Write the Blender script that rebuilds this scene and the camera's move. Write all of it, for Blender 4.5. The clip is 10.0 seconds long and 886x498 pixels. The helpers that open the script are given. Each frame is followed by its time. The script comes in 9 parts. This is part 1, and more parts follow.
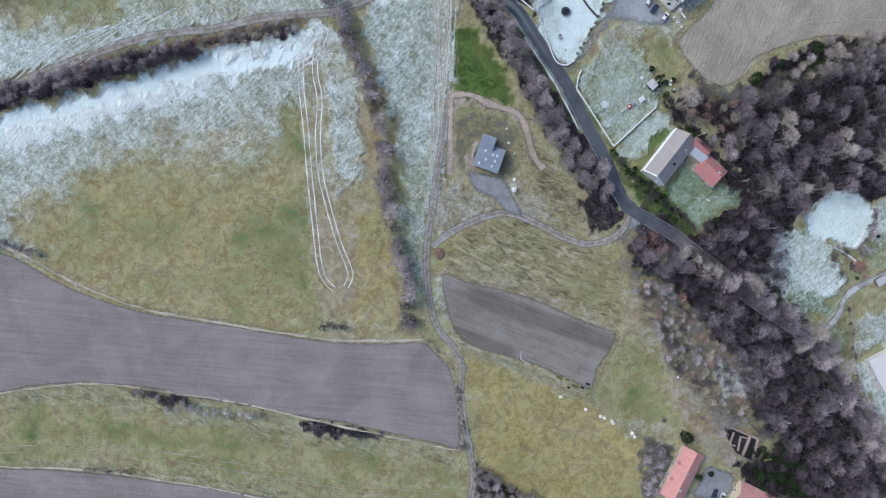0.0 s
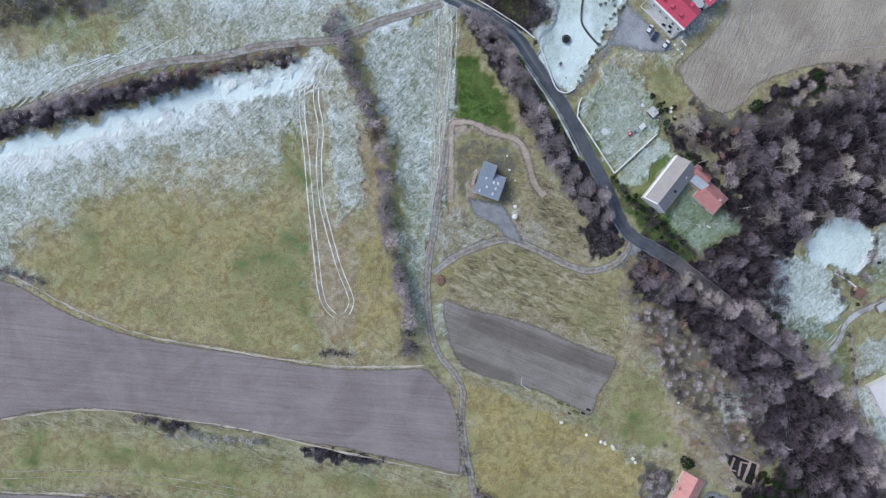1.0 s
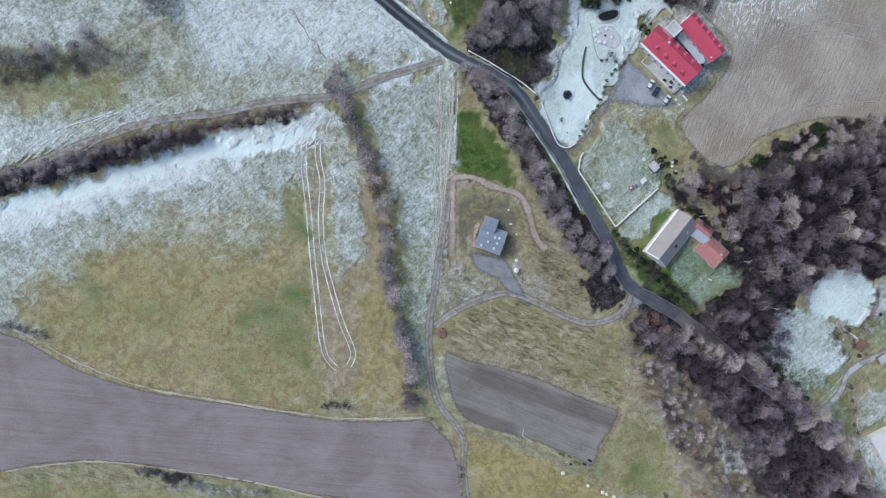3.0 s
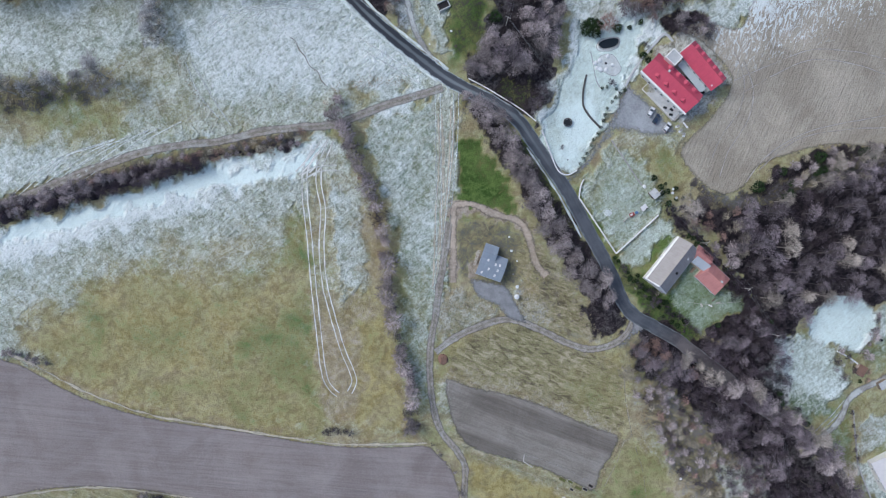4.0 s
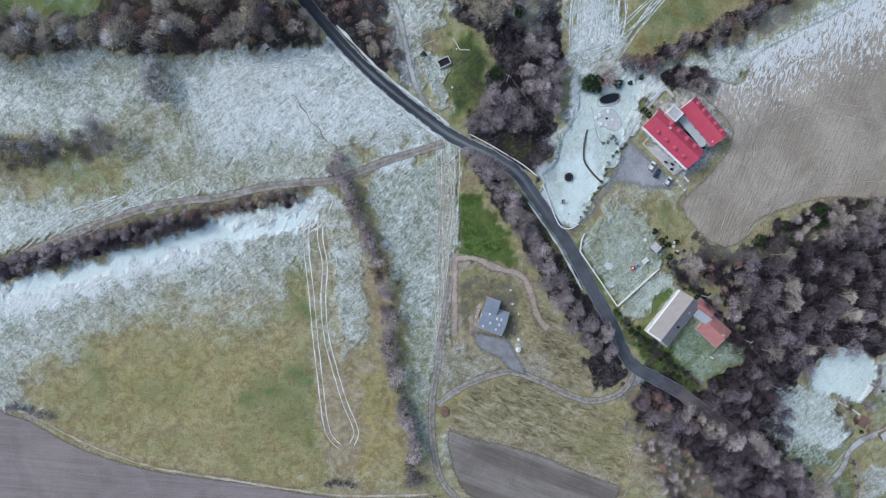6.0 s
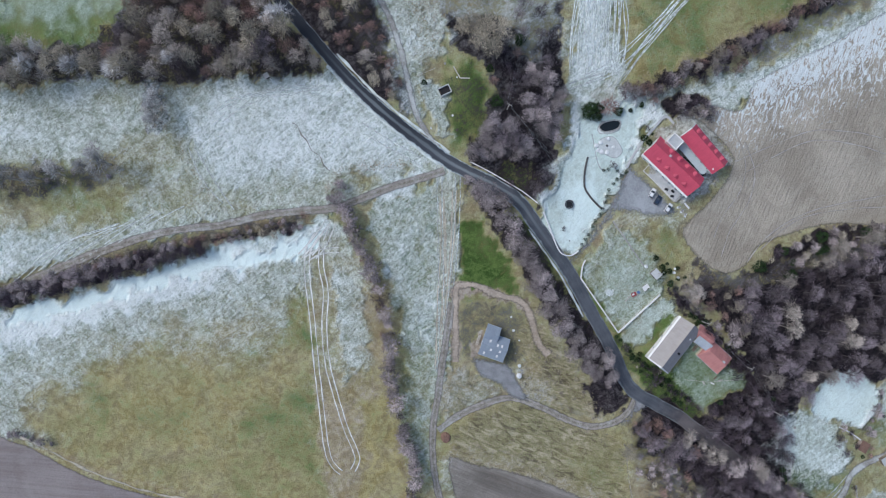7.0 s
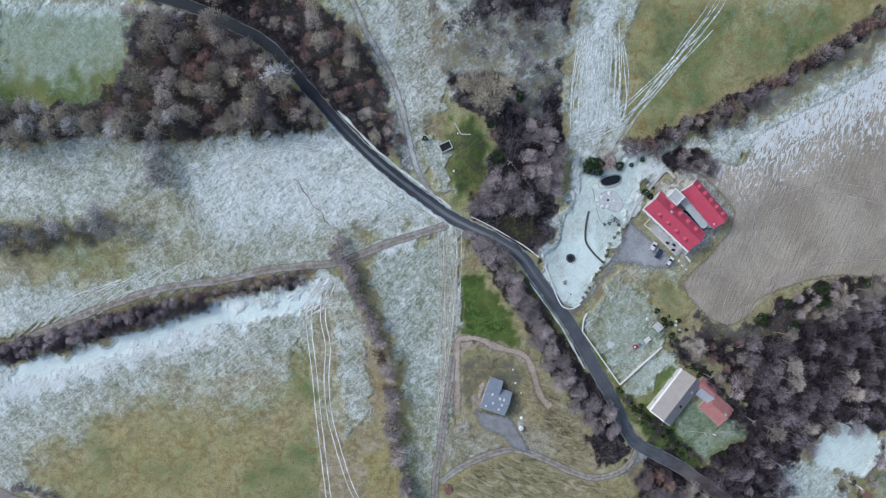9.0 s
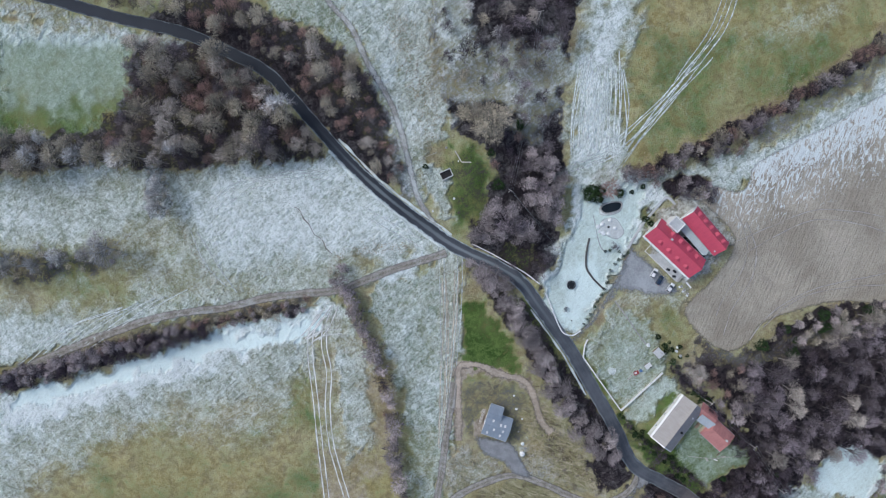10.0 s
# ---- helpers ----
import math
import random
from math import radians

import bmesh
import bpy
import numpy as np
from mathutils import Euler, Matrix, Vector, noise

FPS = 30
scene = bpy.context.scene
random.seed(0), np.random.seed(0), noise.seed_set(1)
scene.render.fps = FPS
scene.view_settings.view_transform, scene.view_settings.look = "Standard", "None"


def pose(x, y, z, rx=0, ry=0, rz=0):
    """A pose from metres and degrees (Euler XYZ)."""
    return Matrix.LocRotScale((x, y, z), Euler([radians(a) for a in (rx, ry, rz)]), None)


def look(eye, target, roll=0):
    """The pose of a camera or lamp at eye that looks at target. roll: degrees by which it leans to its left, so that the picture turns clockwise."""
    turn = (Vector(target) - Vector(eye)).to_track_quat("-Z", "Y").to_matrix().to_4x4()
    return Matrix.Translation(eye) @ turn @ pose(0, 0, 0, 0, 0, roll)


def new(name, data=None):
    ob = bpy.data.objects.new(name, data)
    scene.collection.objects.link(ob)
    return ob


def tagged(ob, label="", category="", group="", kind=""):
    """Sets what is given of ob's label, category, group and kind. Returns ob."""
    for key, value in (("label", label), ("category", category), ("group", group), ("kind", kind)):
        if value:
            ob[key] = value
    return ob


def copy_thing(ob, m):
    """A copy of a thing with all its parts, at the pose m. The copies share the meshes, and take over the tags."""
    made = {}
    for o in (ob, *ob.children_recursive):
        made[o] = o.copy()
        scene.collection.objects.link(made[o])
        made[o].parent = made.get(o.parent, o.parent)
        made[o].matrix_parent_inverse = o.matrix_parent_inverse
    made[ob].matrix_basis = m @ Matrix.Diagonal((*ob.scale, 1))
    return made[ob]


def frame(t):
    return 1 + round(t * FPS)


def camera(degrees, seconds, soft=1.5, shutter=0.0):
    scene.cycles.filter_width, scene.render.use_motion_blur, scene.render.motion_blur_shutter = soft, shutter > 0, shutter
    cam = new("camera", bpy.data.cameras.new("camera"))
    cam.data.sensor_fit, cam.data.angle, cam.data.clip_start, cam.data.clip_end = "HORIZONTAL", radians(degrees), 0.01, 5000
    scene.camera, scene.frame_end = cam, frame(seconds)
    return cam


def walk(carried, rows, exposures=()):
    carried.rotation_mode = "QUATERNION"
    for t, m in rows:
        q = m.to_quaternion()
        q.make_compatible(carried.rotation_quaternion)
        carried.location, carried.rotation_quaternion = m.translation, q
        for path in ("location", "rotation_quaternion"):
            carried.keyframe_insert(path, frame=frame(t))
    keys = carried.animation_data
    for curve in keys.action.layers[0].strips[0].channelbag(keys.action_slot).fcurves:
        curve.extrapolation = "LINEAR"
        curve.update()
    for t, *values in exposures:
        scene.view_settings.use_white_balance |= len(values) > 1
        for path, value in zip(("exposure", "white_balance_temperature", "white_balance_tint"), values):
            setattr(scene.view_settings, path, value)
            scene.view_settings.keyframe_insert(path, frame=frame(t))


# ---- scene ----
EXPOSURE = -0.11
cam = camera(73.0, 10.0, soft=1.1)
ROWS = [
    (0.0, 0.000, 0.000, 243.688, 0.000, 0.000, 0.000),
    (1.0, 0.048, 11.355, 243.998, -0.033, 0.086, -0.007),
    (2.5, 0.124, 28.307, 244.436, -0.075, 0.209, -0.045),
    (4.0, 0.204, 45.161, 244.841, -0.107, 0.325, -0.116),
    (5.0, 0.261, 56.342, 245.093, -0.122, 0.398, -0.182),
    (6.0, 0.319, 67.481, 245.330, -0.134, 0.469, -0.261),
    (7.0, 0.380, 78.576, 245.554, -0.141, 0.537, -0.356),
    (8.0, 0.442, 89.627, 245.762, -0.143, 0.601, -0.465),
    (9.0, 0.507, 100.635, 245.957, -0.141, 0.663, -0.588),
    (10.0, 0.574, 111.600, 246.137, -0.135, 0.721, -0.726),
]
walk(cam, [(t, pose(x, y, z, rx, ry, rz)) for t, x, y, z, rx, ry, rz in ROWS],
     exposures=[(0.0, EXPOSURE, 5700, 8), (10.0, EXPOSURE - 0.13, 5760, 7)])

# ---- world and sun: overcast winter light ----
world = bpy.data.worlds.new("winter_sky")
scene.world = world
world.use_nodes = True
sky = world.node_tree.nodes.new("ShaderNodeTexSky")
sky.sky_type = "NISHITA"
sky.sun_disc = False
sky.sun_elevation = radians(47.8)
sky.sun_rotation = radians(-65)
sky.air_density, sky.dust_density, sky.ozone_density = 1.0, 4.0, 1.0
background = world.node_tree.nodes["Background"]
background.inputs["Strength"].default_value = 0.15
world.node_tree.links.new(sky.outputs["Color"], background.inputs["Color"])

sun = new("sun", bpy.data.lights.new("sun", "SUN"))
sun.data.energy = 1.25
sun.data.angle = radians(20)
sun.data.color = (1.0, 0.97, 0.93)
sun.matrix_world = look((-66, 30, 80), (0, 0, 0))

# ---- materials ----
class Nodes:
    """Short names for the shader nodes that the materials use."""

    def __init__(self, name, roughness=0.9, metallic=0.0, specular=0.3):
        self.mat = bpy.data.materials.new(name)
        self.mat.use_nodes = True
        self.tree = self.mat.node_tree
        self.bsdf = self.tree.nodes["Principled BSDF"]
        self.bsdf.inputs["Roughness"].default_value = roughness
        self.bsdf.inputs["Metallic"].default_value = metallic
        self.bsdf.inputs["Specular IOR Level"].default_value = specular

    def put(self, socket, value):
        if isinstance(value, bpy.types.NodeSocket):
            self.tree.links.new(value, socket)
        elif isinstance(value, tuple) and len(value) == 3 and socket.type == "RGBA":
            socket.default_value = (*value, 1)
        else:
            socket.default_value = value

    def where(self, own=False):
        if own:
            return self.tree.nodes.new("ShaderNodeTexCoord").outputs["Object"]
        return self.tree.nodes.new("ShaderNodeNewGeometry").outputs["Position"]

    def noise(self, scale, detail=4.0, rough=0.55, own=False, stretch=None, turn=0.0, warp=0.0):
        node = self.tree.nodes.new("ShaderNodeTexNoise")
        node.inputs["Scale"].default_value = scale
        node.inputs["Detail"].default_value = detail
        node.inputs["Roughness"].default_value = rough
        node.inputs["Distortion"].default_value = warp
        vec = self.where(own)
        if stretch:
            m = self.tree.nodes.new("ShaderNodeMapping")
            m.vector_type = "TEXTURE"
            m.inputs["Rotation"].default_value = (0, 0, radians(turn))
            m.inputs["Scale"].default_value = stretch
            self.put(m.inputs["Vector"], vec)
            vec = m.outputs[0]
        self.put(node.inputs["Vector"], vec)
        return node.outputs["Fac"]

    def attr(self, name):
        node = self.tree.nodes.new("ShaderNodeAttribute")
        node.attribute_name = name
        return node.outputs["Fac"]

    def rand(self):
        return self.tree.nodes.new("ShaderNodeObjectInfo").outputs["Random"]

    def island(self):
        return self.tree.nodes.new("ShaderNodeNewGeometry").outputs["Random Per Island"]

    def math(self, kind, a, b=0.0, c=0.0):
        node = self.tree.nodes.new("ShaderNodeMath")
        node.operation = kind
        for s, v in zip(node.inputs, (a, b, c)):
            self.put(s, v)
        return node.outputs[0]

    def step(self, value, low, high, out0=0.0, out1=1.0):
        node = self.tree.nodes.new("ShaderNodeMapRange")
        node.interpolation_type = "SMOOTHSTEP"
        for key, v in (("Value", value), ("From Min", low), ("From Max", high), ("To Min", out0), ("To Max", out1)):
            self.put(node.inputs[key], v)
        return node.outputs[0]

    def mix(self, fac, a, b):
        node = self.tree.nodes.new("ShaderNodeMix")
        node.data_type = "RGBA"
        self.put(node.inputs["Factor"], fac)
        self.put(node.inputs["A"], a)
        self.put(node.inputs["B"], b)
        return node.outputs["Result"]

    def scale(self, colour, fac):
        node = self.tree.nodes.new("ShaderNodeVectorMath")
        node.operation = "SCALE"
        self.put(node.inputs[0], colour)
        self.put(node.inputs["Scale"], fac)
        return node.outputs[0]

    def bump(self, height, strength=0.5, distance=0.1):
        node = self.tree.nodes.new("ShaderNodeBump")
        node.inputs["Strength"].default_value = strength
        node.inputs["Distance"].default_value = distance
        self.put(node.inputs["Height"], height)
        self.put(self.bsdf.inputs["Normal"], node.outputs[0])

    def feather(self, width, ragged):
        """Lets a laid surface thin out towards its edge, so that grass shows through in flecks."""
        far = self.math("ADD", self.attr("edge"), self.math("MULTIPLY", self.math("SUBTRACT", self.noise(0.9, 5, 0.7), 0.5), ragged))
        self.put(self.bsdf.inputs["Alpha"], self.step(far, 0.0, width))

    def done(self, colour):
        self.put(self.bsdf.inputs["Base Color"], colour)
        return self.mat


def plain(name, colour, roughness=0.8, metallic=0.0, grain=6.0, spread=0.25, bump=0.0, own=True, specular=0.3, thin=None):
    """A surface of one colour with stains and grain at two scales."""
    n = Nodes(name, roughness, metallic, specular)
    coarse, fine = n.noise(grain * 0.12, 4, 0.6, own), n.noise(grain, 5, 0.6, own)
    value = n.math("ADD", n.math("MULTIPLY", coarse, 0.6), n.math("MULTIPLY", fine, 0.4))
    shade = n.step(value, 0.3, 0.7, 1 - spread, 1 + spread)
    if bump:
        n.bump(fine, bump, 0.02)
    if thin:
        n.feather(*thin)
    return n.done(n.scale(tuple(colour), shade))


FROST = (0.78, 0.84, 0.84)
FROST_DULL = (0.50, 0.57, 0.59)


def land_material():
    """Winter grass in tussocks, under rime that lies thickest on the crests and has shade painted into its hollows;
    lawns and crusted snow are calmer.
    """
    n = Nodes("winter_grassland", 0.95, specular=0.1)
    frost, green, litter_dark, bare, calm = n.attr("frost"), n.attr("green"), n.attr("litter_dark"), n.attr("bare"), n.attr("calm")
    patch, clump = n.noise(0.04, 4, 0.6, warp=0.8), n.noise(0.17, 4, 0.6, warp=1.2)
    tuft, fine = n.noise(0.52, 3, 0.6, warp=1.1), n.noise(1.7, 3, 0.7, warp=0.4)
    comb = n.noise(1.0, 3, 0.6, stretch=(3.4, 0.85, 1), turn=38, warp=0.6)
    comb2 = n.noise(1.0, 3, 0.6, stretch=(1.0, 3.0, 1), turn=20, warp=0.8)
    blot = n.noise(0.24, 2, 0.5, warp=1.6)

    def lean(value, gain):
        return n.math("MULTIPLY", n.math("SUBTRACT", value, 0.5), gain)

    quiet = n.step(calm, 0.0, 1.0, 1.0, 0.3)
    rough = n.math("ADD", lean(clump, 1.7), n.math("ADD", lean(tuft, 1.5), n.math("ADD", lean(fine, 0.8), n.math("ADD", lean(comb, 0.7), lean(comb2, 0.4)))))
    rough = n.math("MULTIPLY", rough, quiet)
    blade = n.noise(1.0, 3, 0.65, stretch=(0.32, 1.0, 1), turn=8)
    soft = n.math("ADD", lean(blot, 1.7), n.math("ADD", lean(clump, 2.1), n.math("ADD", lean(tuft, 1.0), n.math("ADD", lean(fine, 0.8), lean(blade, 0.8)))))
    soft = n.math("MULTIPLY", soft, quiet)
    hue = n.math("ADD", n.noise(0.07, 4, 0.6, warp=1.2), lean(blot, 0.5))
    want = n.math("ADD", n.math("ADD", green, n.math("MULTIPLY", lean(patch, 1.5), quiet)), n.math("MULTIPLY", soft, 0.4))
    straw = n.mix(n.step(soft, -0.9, 0.85), (0.29, 0.24, 0.15), (0.60, 0.535, 0.385))
    olive = n.mix(n.step(soft, -0.75, 0.78), (0.20, 0.198, 0.072), (0.495, 0.475, 0.25))
    fresh = n.mix(n.step(soft, -0.5, 0.5), (0.045, 0.092, 0.019), (0.145, 0.212, 0.06))
    russet = n.mix(n.step(soft, -0.85, 0.85), (0.27, 0.195, 0.11), (0.50, 0.40, 0.255))
    gold = n.mix(n.step(soft, -0.75, 0.78), (0.285, 0.235, 0.088), (0.545, 0.475, 0.225))
    grass = n.mix(n.step(want, -0.05, 0.8), n.mix(n.step(hue, 0.36, 0.74), straw, russet), olive)
    grass = n.mix(n.math("MULTIPLY", n.attr("gold"), n.math("MULTIPLY", n.step(want, 1.1, 0.4), n.step(hue, 0.3, 0.66, 0.35, 1.15))), grass, gold)
    grass = n.mix(n.step(want, 0.55, 1.15), grass, fresh)
    lodged = n.math("ADD", n.noise(1.0, 5, 0.62, stretch=(6.5, 2.2, 1), turn=-24, warp=1.0), lean(fine, 0.25))
    tousled = n.mix(n.step(lodged, 0.36, 0.5), (0.10, 0.083, 0.058), (0.29, 0.275, 0.15))
    tousled = n.mix(n.step(lodged, 0.5, 0.66), tousled, (0.56, 0.49, 0.36))
    grass = n.mix(n.math("MULTIPLY", n.attr("rank"), 0.9), grass, tousled)
    earth = n.mix(n.step(soft, -0.5, 0.5), (0.22, 0.175, 0.13), (0.48, 0.41, 0.335))
    grass = n.mix(n.step(n.math("ADD", bare, n.math("MULTIPLY", rough, 0.5)), 0.2, 0.85), grass, earth)
    # leaf litter, taken near-black and bluish with woodland shade in its colour
    shaded_leaves = n.mix(n.step(rough, -0.4, 0.7), (0.016, 0.014, 0.018), (0.085, 0.066, 0.068))
    grass = n.mix(n.step(n.math("ADD", litter_dark, n.math("MULTIPLY", rough, 0.4)), 0.3, 0.7), grass, shaded_leaves)
    muted = n.mix(n.step(frost, 0.1, 0.8, 0.0, 0.8), grass, n.mix(n.step(rough, -0.5, 0.5), (0.19, 0.25, 0.175), (0.42, 0.48, 0.39)))
    grass = n.mix(n.step(litter_dark, 0.3, 0.6), muted, grass)
    drift = n.math("ADD", lean(patch, 0.7), lean(n.noise(0.1, 4, 0.6, warp=0.9), 0.6))
    rime = n.math("ADD", n.math("ADD", frost, n.math("MULTIPLY", drift, quiet)), n.math("MULTIPLY", rough, 0.6))
    rime = n.math("MULTIPLY", n.step(rime, -0.1, 1.2), n.step(frost, 0.0, 0.34))
    grain = n.math("ADD", lean(tuft, 1.2), n.math("ADD", lean(comb, 1.3), n.math("ADD", lean(comb2, 0.9), lean(fine, 0.7))))
    grain = n.math("MULTIPLY", grain, n.math("MULTIPLY", quiet, n.step(frost, 0.85, 1.2, 1.0, 0.45)))
    grain = n.math("ADD", grain, n.math("ADD", n.step(frost, 0.6, 1.3, 0.0, 0.25), n.math("MULTIPLY", drift, 0.45)))
    # white of the crests against a grey-green that paints the shaded hollows
    white = n.mix(n.step(grain, -0.6, 0.42), (0.42, 0.505, 0.455), n.mix(calm, (0.95, 1.0, 0.98), (0.82, 0.96, 0.93)))
    crest = n.math("ADD", tuft, n.math("ADD", n.math("MULTIPLY", fine, 0.35), n.math("ADD", n.math("MULTIPLY", comb, 0.8), n.math("MULTIPLY", comb2, 0.5))))
    short = n.math("ADD", n.math("MULTIPLY", tuft, 0.35), n.math("MULTIPLY", fine, 0.55))
    rimed = n.step(frost, 0.05, 0.45)
    n.bump(n.math("MULTIPLY", n.math("ADD", n.math("MULTIPLY", crest, rimed), n.math("MULTIPLY", short, n.math("SUBTRACT", 1.0, rimed))), quiet), 1.0, 1.1)
    return n.done(n.mix(n.math("MULTIPLY", rime, 0.97), grass, white))


def soil_material(name, dark, light, turn, rows=0.35, thin=(1.6, 1.6), reach=40, bend=0.0):
    """Tilled earth: long rows of clods along the heading, damp stains, here and there a dusting of frost."""
    n = Nodes(name, 0.95, specular=0.1)
    row = n.noise(1.0, 3, 0.5, stretch=(reach, 0.9, 1), turn=turn, warp=bend)
    row2 = n.noise(1.0, 2, 0.5, stretch=(90, 3.5, 1), turn=turn)
    damp, clod = n.noise(0.05, 6, 0.68, warp=0.8), n.noise(1.6, 5, 0.7)
    value = n.math("ADD", n.math("MULTIPLY", damp, 0.4), n.math("ADD", n.math("MULTIPLY", clod, 0.25),
                   n.math("ADD", n.math("MULTIPLY", row, rows * 0.6), n.math("MULTIPLY", row2, rows * 0.4))))
    value = n.math("DIVIDE", value, 0.65 + rows)
    colour = n.mix(n.step(value, 0.36, 0.64), dark, light)
    band = n.attr("band")
    colour = n.mix(n.math("MULTIPLY", n.step(n.math("ADD", band, n.math("MULTIPLY", n.math("SUBTRACT", clod, 0.5), 0.35)), 0.25, 0.75), 0.42), colour, (0.085, 0.068, 0.058))
    frost = n.attr("frost")
    rime = n.math("ADD", n.math("MULTIPLY", n.math("SUBTRACT", n.math("ADD", n.math("MULTIPLY", clod, 0.28), n.math("MULTIPLY", n.noise(0.42, 4, 0.6, warp=1.8, stretch=(2.2, 0.9, 1), turn=74), 0.72)), 0.5), 4.6), n.math("MULTIPLY", frost, 1.2))
    rime = n.math("MULTIPLY", n.step(rime, 0.3, 0.9), n.step(frost, 0.03, 0.25))
    n.bump(n.math("ADD", clod, n.math("MULTIPLY", row, 1.4)), 0.9, 0.4)
    n.feather(*thin)
    return n.done(n.mix(n.math("MULTIPLY", rime, 0.9), colour, FROST))


def track_material(name, dark, light, middle, rimed, thin=(0.8, 1.4)):
    """A worn way: two wheel ruts, a grassy crown between them and ragged edges."""
    n = Nodes(name, 0.92, specular=0.15)
    across = n.math("ABSOLUTE", n.attr("across"))
    clod, stone = n.noise(0.5, 5, 0.65), n.noise(3.0, 4, 0.7)
    earth = n.mix(n.step(n.math("ADD", n.math("MULTIPLY", clod, 0.6), n.math("MULTIPLY", stone, 0.4)), 0.35, 0.65), dark, light)
    crown = n.step(n.math("ADD", across, n.math("MULTIPLY", n.math("SUBTRACT", clod, 0.5), 0.5)), 0.12, 0.36, 0.9, 0.0)
    colour = n.mix(crown, earth, n.mix(n.step(stone, 0.4, 0.6), middle, earth))
    edge = n.step(n.math("ADD", across, n.math("MULTIPLY", n.math("SUBTRACT", clod, 0.5), 0.7)), 0.72, 1.0)
    colour = n.mix(n.math("MULTIPLY", edge, 0.8), colour, middle)
    rime = n.math("MULTIPLY", n.step(n.math("ADD", n.noise(0.16, 5, 0.65), n.math("MULTIPLY", stone, 0.25)), 0.68 - 0.3 * rimed, 0.86 - 0.25 * rimed), rimed)
    n.bump(stone, 0.6, 0.1)
    n.feather(*thin)
    return n.done(n.mix(rime, colour, FROST))


def asphalt_material():
    n = Nodes("worn_asphalt", 0.7, specular=0.22)
    across = n.math("ABSOLUTE", n.attr("across"))
    patchy, grit = n.noise(0.12, 5, 0.6), n.noise(5.0, 4, 0.7)
    value = n.math("ADD", n.math("MULTIPLY", patchy, 0.7), n.math("MULTIPLY", grit, 0.3))
    colour = n.mix(n.step(value, 0.35, 0.65), (0.060, 0.068, 0.082), (0.115, 0.125, 0.145))
    # wet asphalt in the wood, darkened further to paint the trees' shade
    colour = n.mix(n.math("MULTIPLY", n.attr("damp"), 0.9), colour, (0.030, 0.035, 0.045))
    wheel = n.step(n.math("ABSOLUTE", n.math("SUBTRACT", across, 0.45)), 0.0, 0.25, 0.2, 0.0)
    wheel = n.math("MULTIPLY", wheel, n.math("SUBTRACT", 1.0, n.attr("damp")))
    colour = n.mix(wheel, colour, (0.155, 0.16, 0.175))
    grit_cover = n.step(n.math("ADD", n.attr("strewn"), n.math("MULTIPLY", n.math("SUBTRACT", patchy, 0.5), 0.8)), 0.15, 0.7)
    colour = n.mix(grit_cover, colour, n.mix(n.step(value, 0.38, 0.62), (0.085, 0.076, 0.082), (0.165, 0.15, 0.155)))
    rime = n.step(n.math("ADD", across, n.math("MULTIPLY", n.math("SUBTRACT", n.noise(0.3, 5, 0.7), 0.5), 0.9)), 0.80, 1.05)
    rime = n.math("MULTIPLY", rime, n.attr("frost"))
    ridge = n.step(n.math("ADD", across, n.math("MULTIPLY", n.math("SUBTRACT", patchy, 0.5), 0.6)), 0.05, 0.38, 0.8, 0.0)
    rime = n.math("MAXIMUM", rime, n.math("MULTIPLY", ridge, n.attr("ridge")))
    n.bump(grit, 0.3, 0.02)
    return n.done(n.mix(rime, colour, FROST_DULL))


def twig_material(name, tip, base, spread=0.3):
    """Bare winter twigs, paler and rimed towards the tips; crown shade is painted in by tone, each tree a little
    different.
    """
    n = Nodes(name, 0.9, specular=0.1)
    painted_tone = n.attr("tip")
    colour = n.mix(n.step(painted_tone, 0.18, 0.85), base, tip)
    shade = n.math("MULTIPLY", n.step(n.rand(), 0, 1, 1 - spread, 1 + spread), n.step(n.noise(0.9, 3, 0.6, own=True), 0.3, 0.7, 0.72, 1.28))
    return n.done(n.scale(colour, shade))


def roof_material(name, colour, course, spread=0.22, roughness=0.7, moss=0.15, metallic=0.0):
    """Roof covering with its courses along the object's x axis."""
    n = Nodes(name, roughness, metallic, 0.35)
    stain, grit = n.noise(0.35, 5, 0.65, own=True), n.noise(4.0, 4, 0.7, own=True)
    streak = n.noise(1.0, 3, 0.5, own=True, stretch=(0.5, 3.0, 3.0))
    value = n.math("ADD", n.math("MULTIPLY", stain, 0.45), n.math("ADD", n.math("MULTIPLY", grit, 0.25), n.math("MULTIPLY", streak, 0.3)))
    wave = n.tree.nodes.new("ShaderNodeTexWave")
    wave.wave_type, wave.bands_direction = "BANDS", "Y"
    wave.inputs["Scale"].default_value = 0.314 / course
    wave.inputs["Distortion"].default_value = 0.3
    n.put(wave.inputs["Vector"], n.where(True))
    col = n.scale(tuple(colour), n.step(value, 0.3, 0.7, 1 - spread, 1 + spread))
    col = n.mix(n.math("MULTIPLY", n.step(stain, 0.52, 0.72), moss), col, (0.11, 0.105, 0.085))
    n.bump(n.math("ADD", n.math("MULTIPLY", wave.outputs["Fac"], 0.6), n.math("MULTIPLY", grit, 0.4)), 0.5, 0.05)
    return n.done(col)


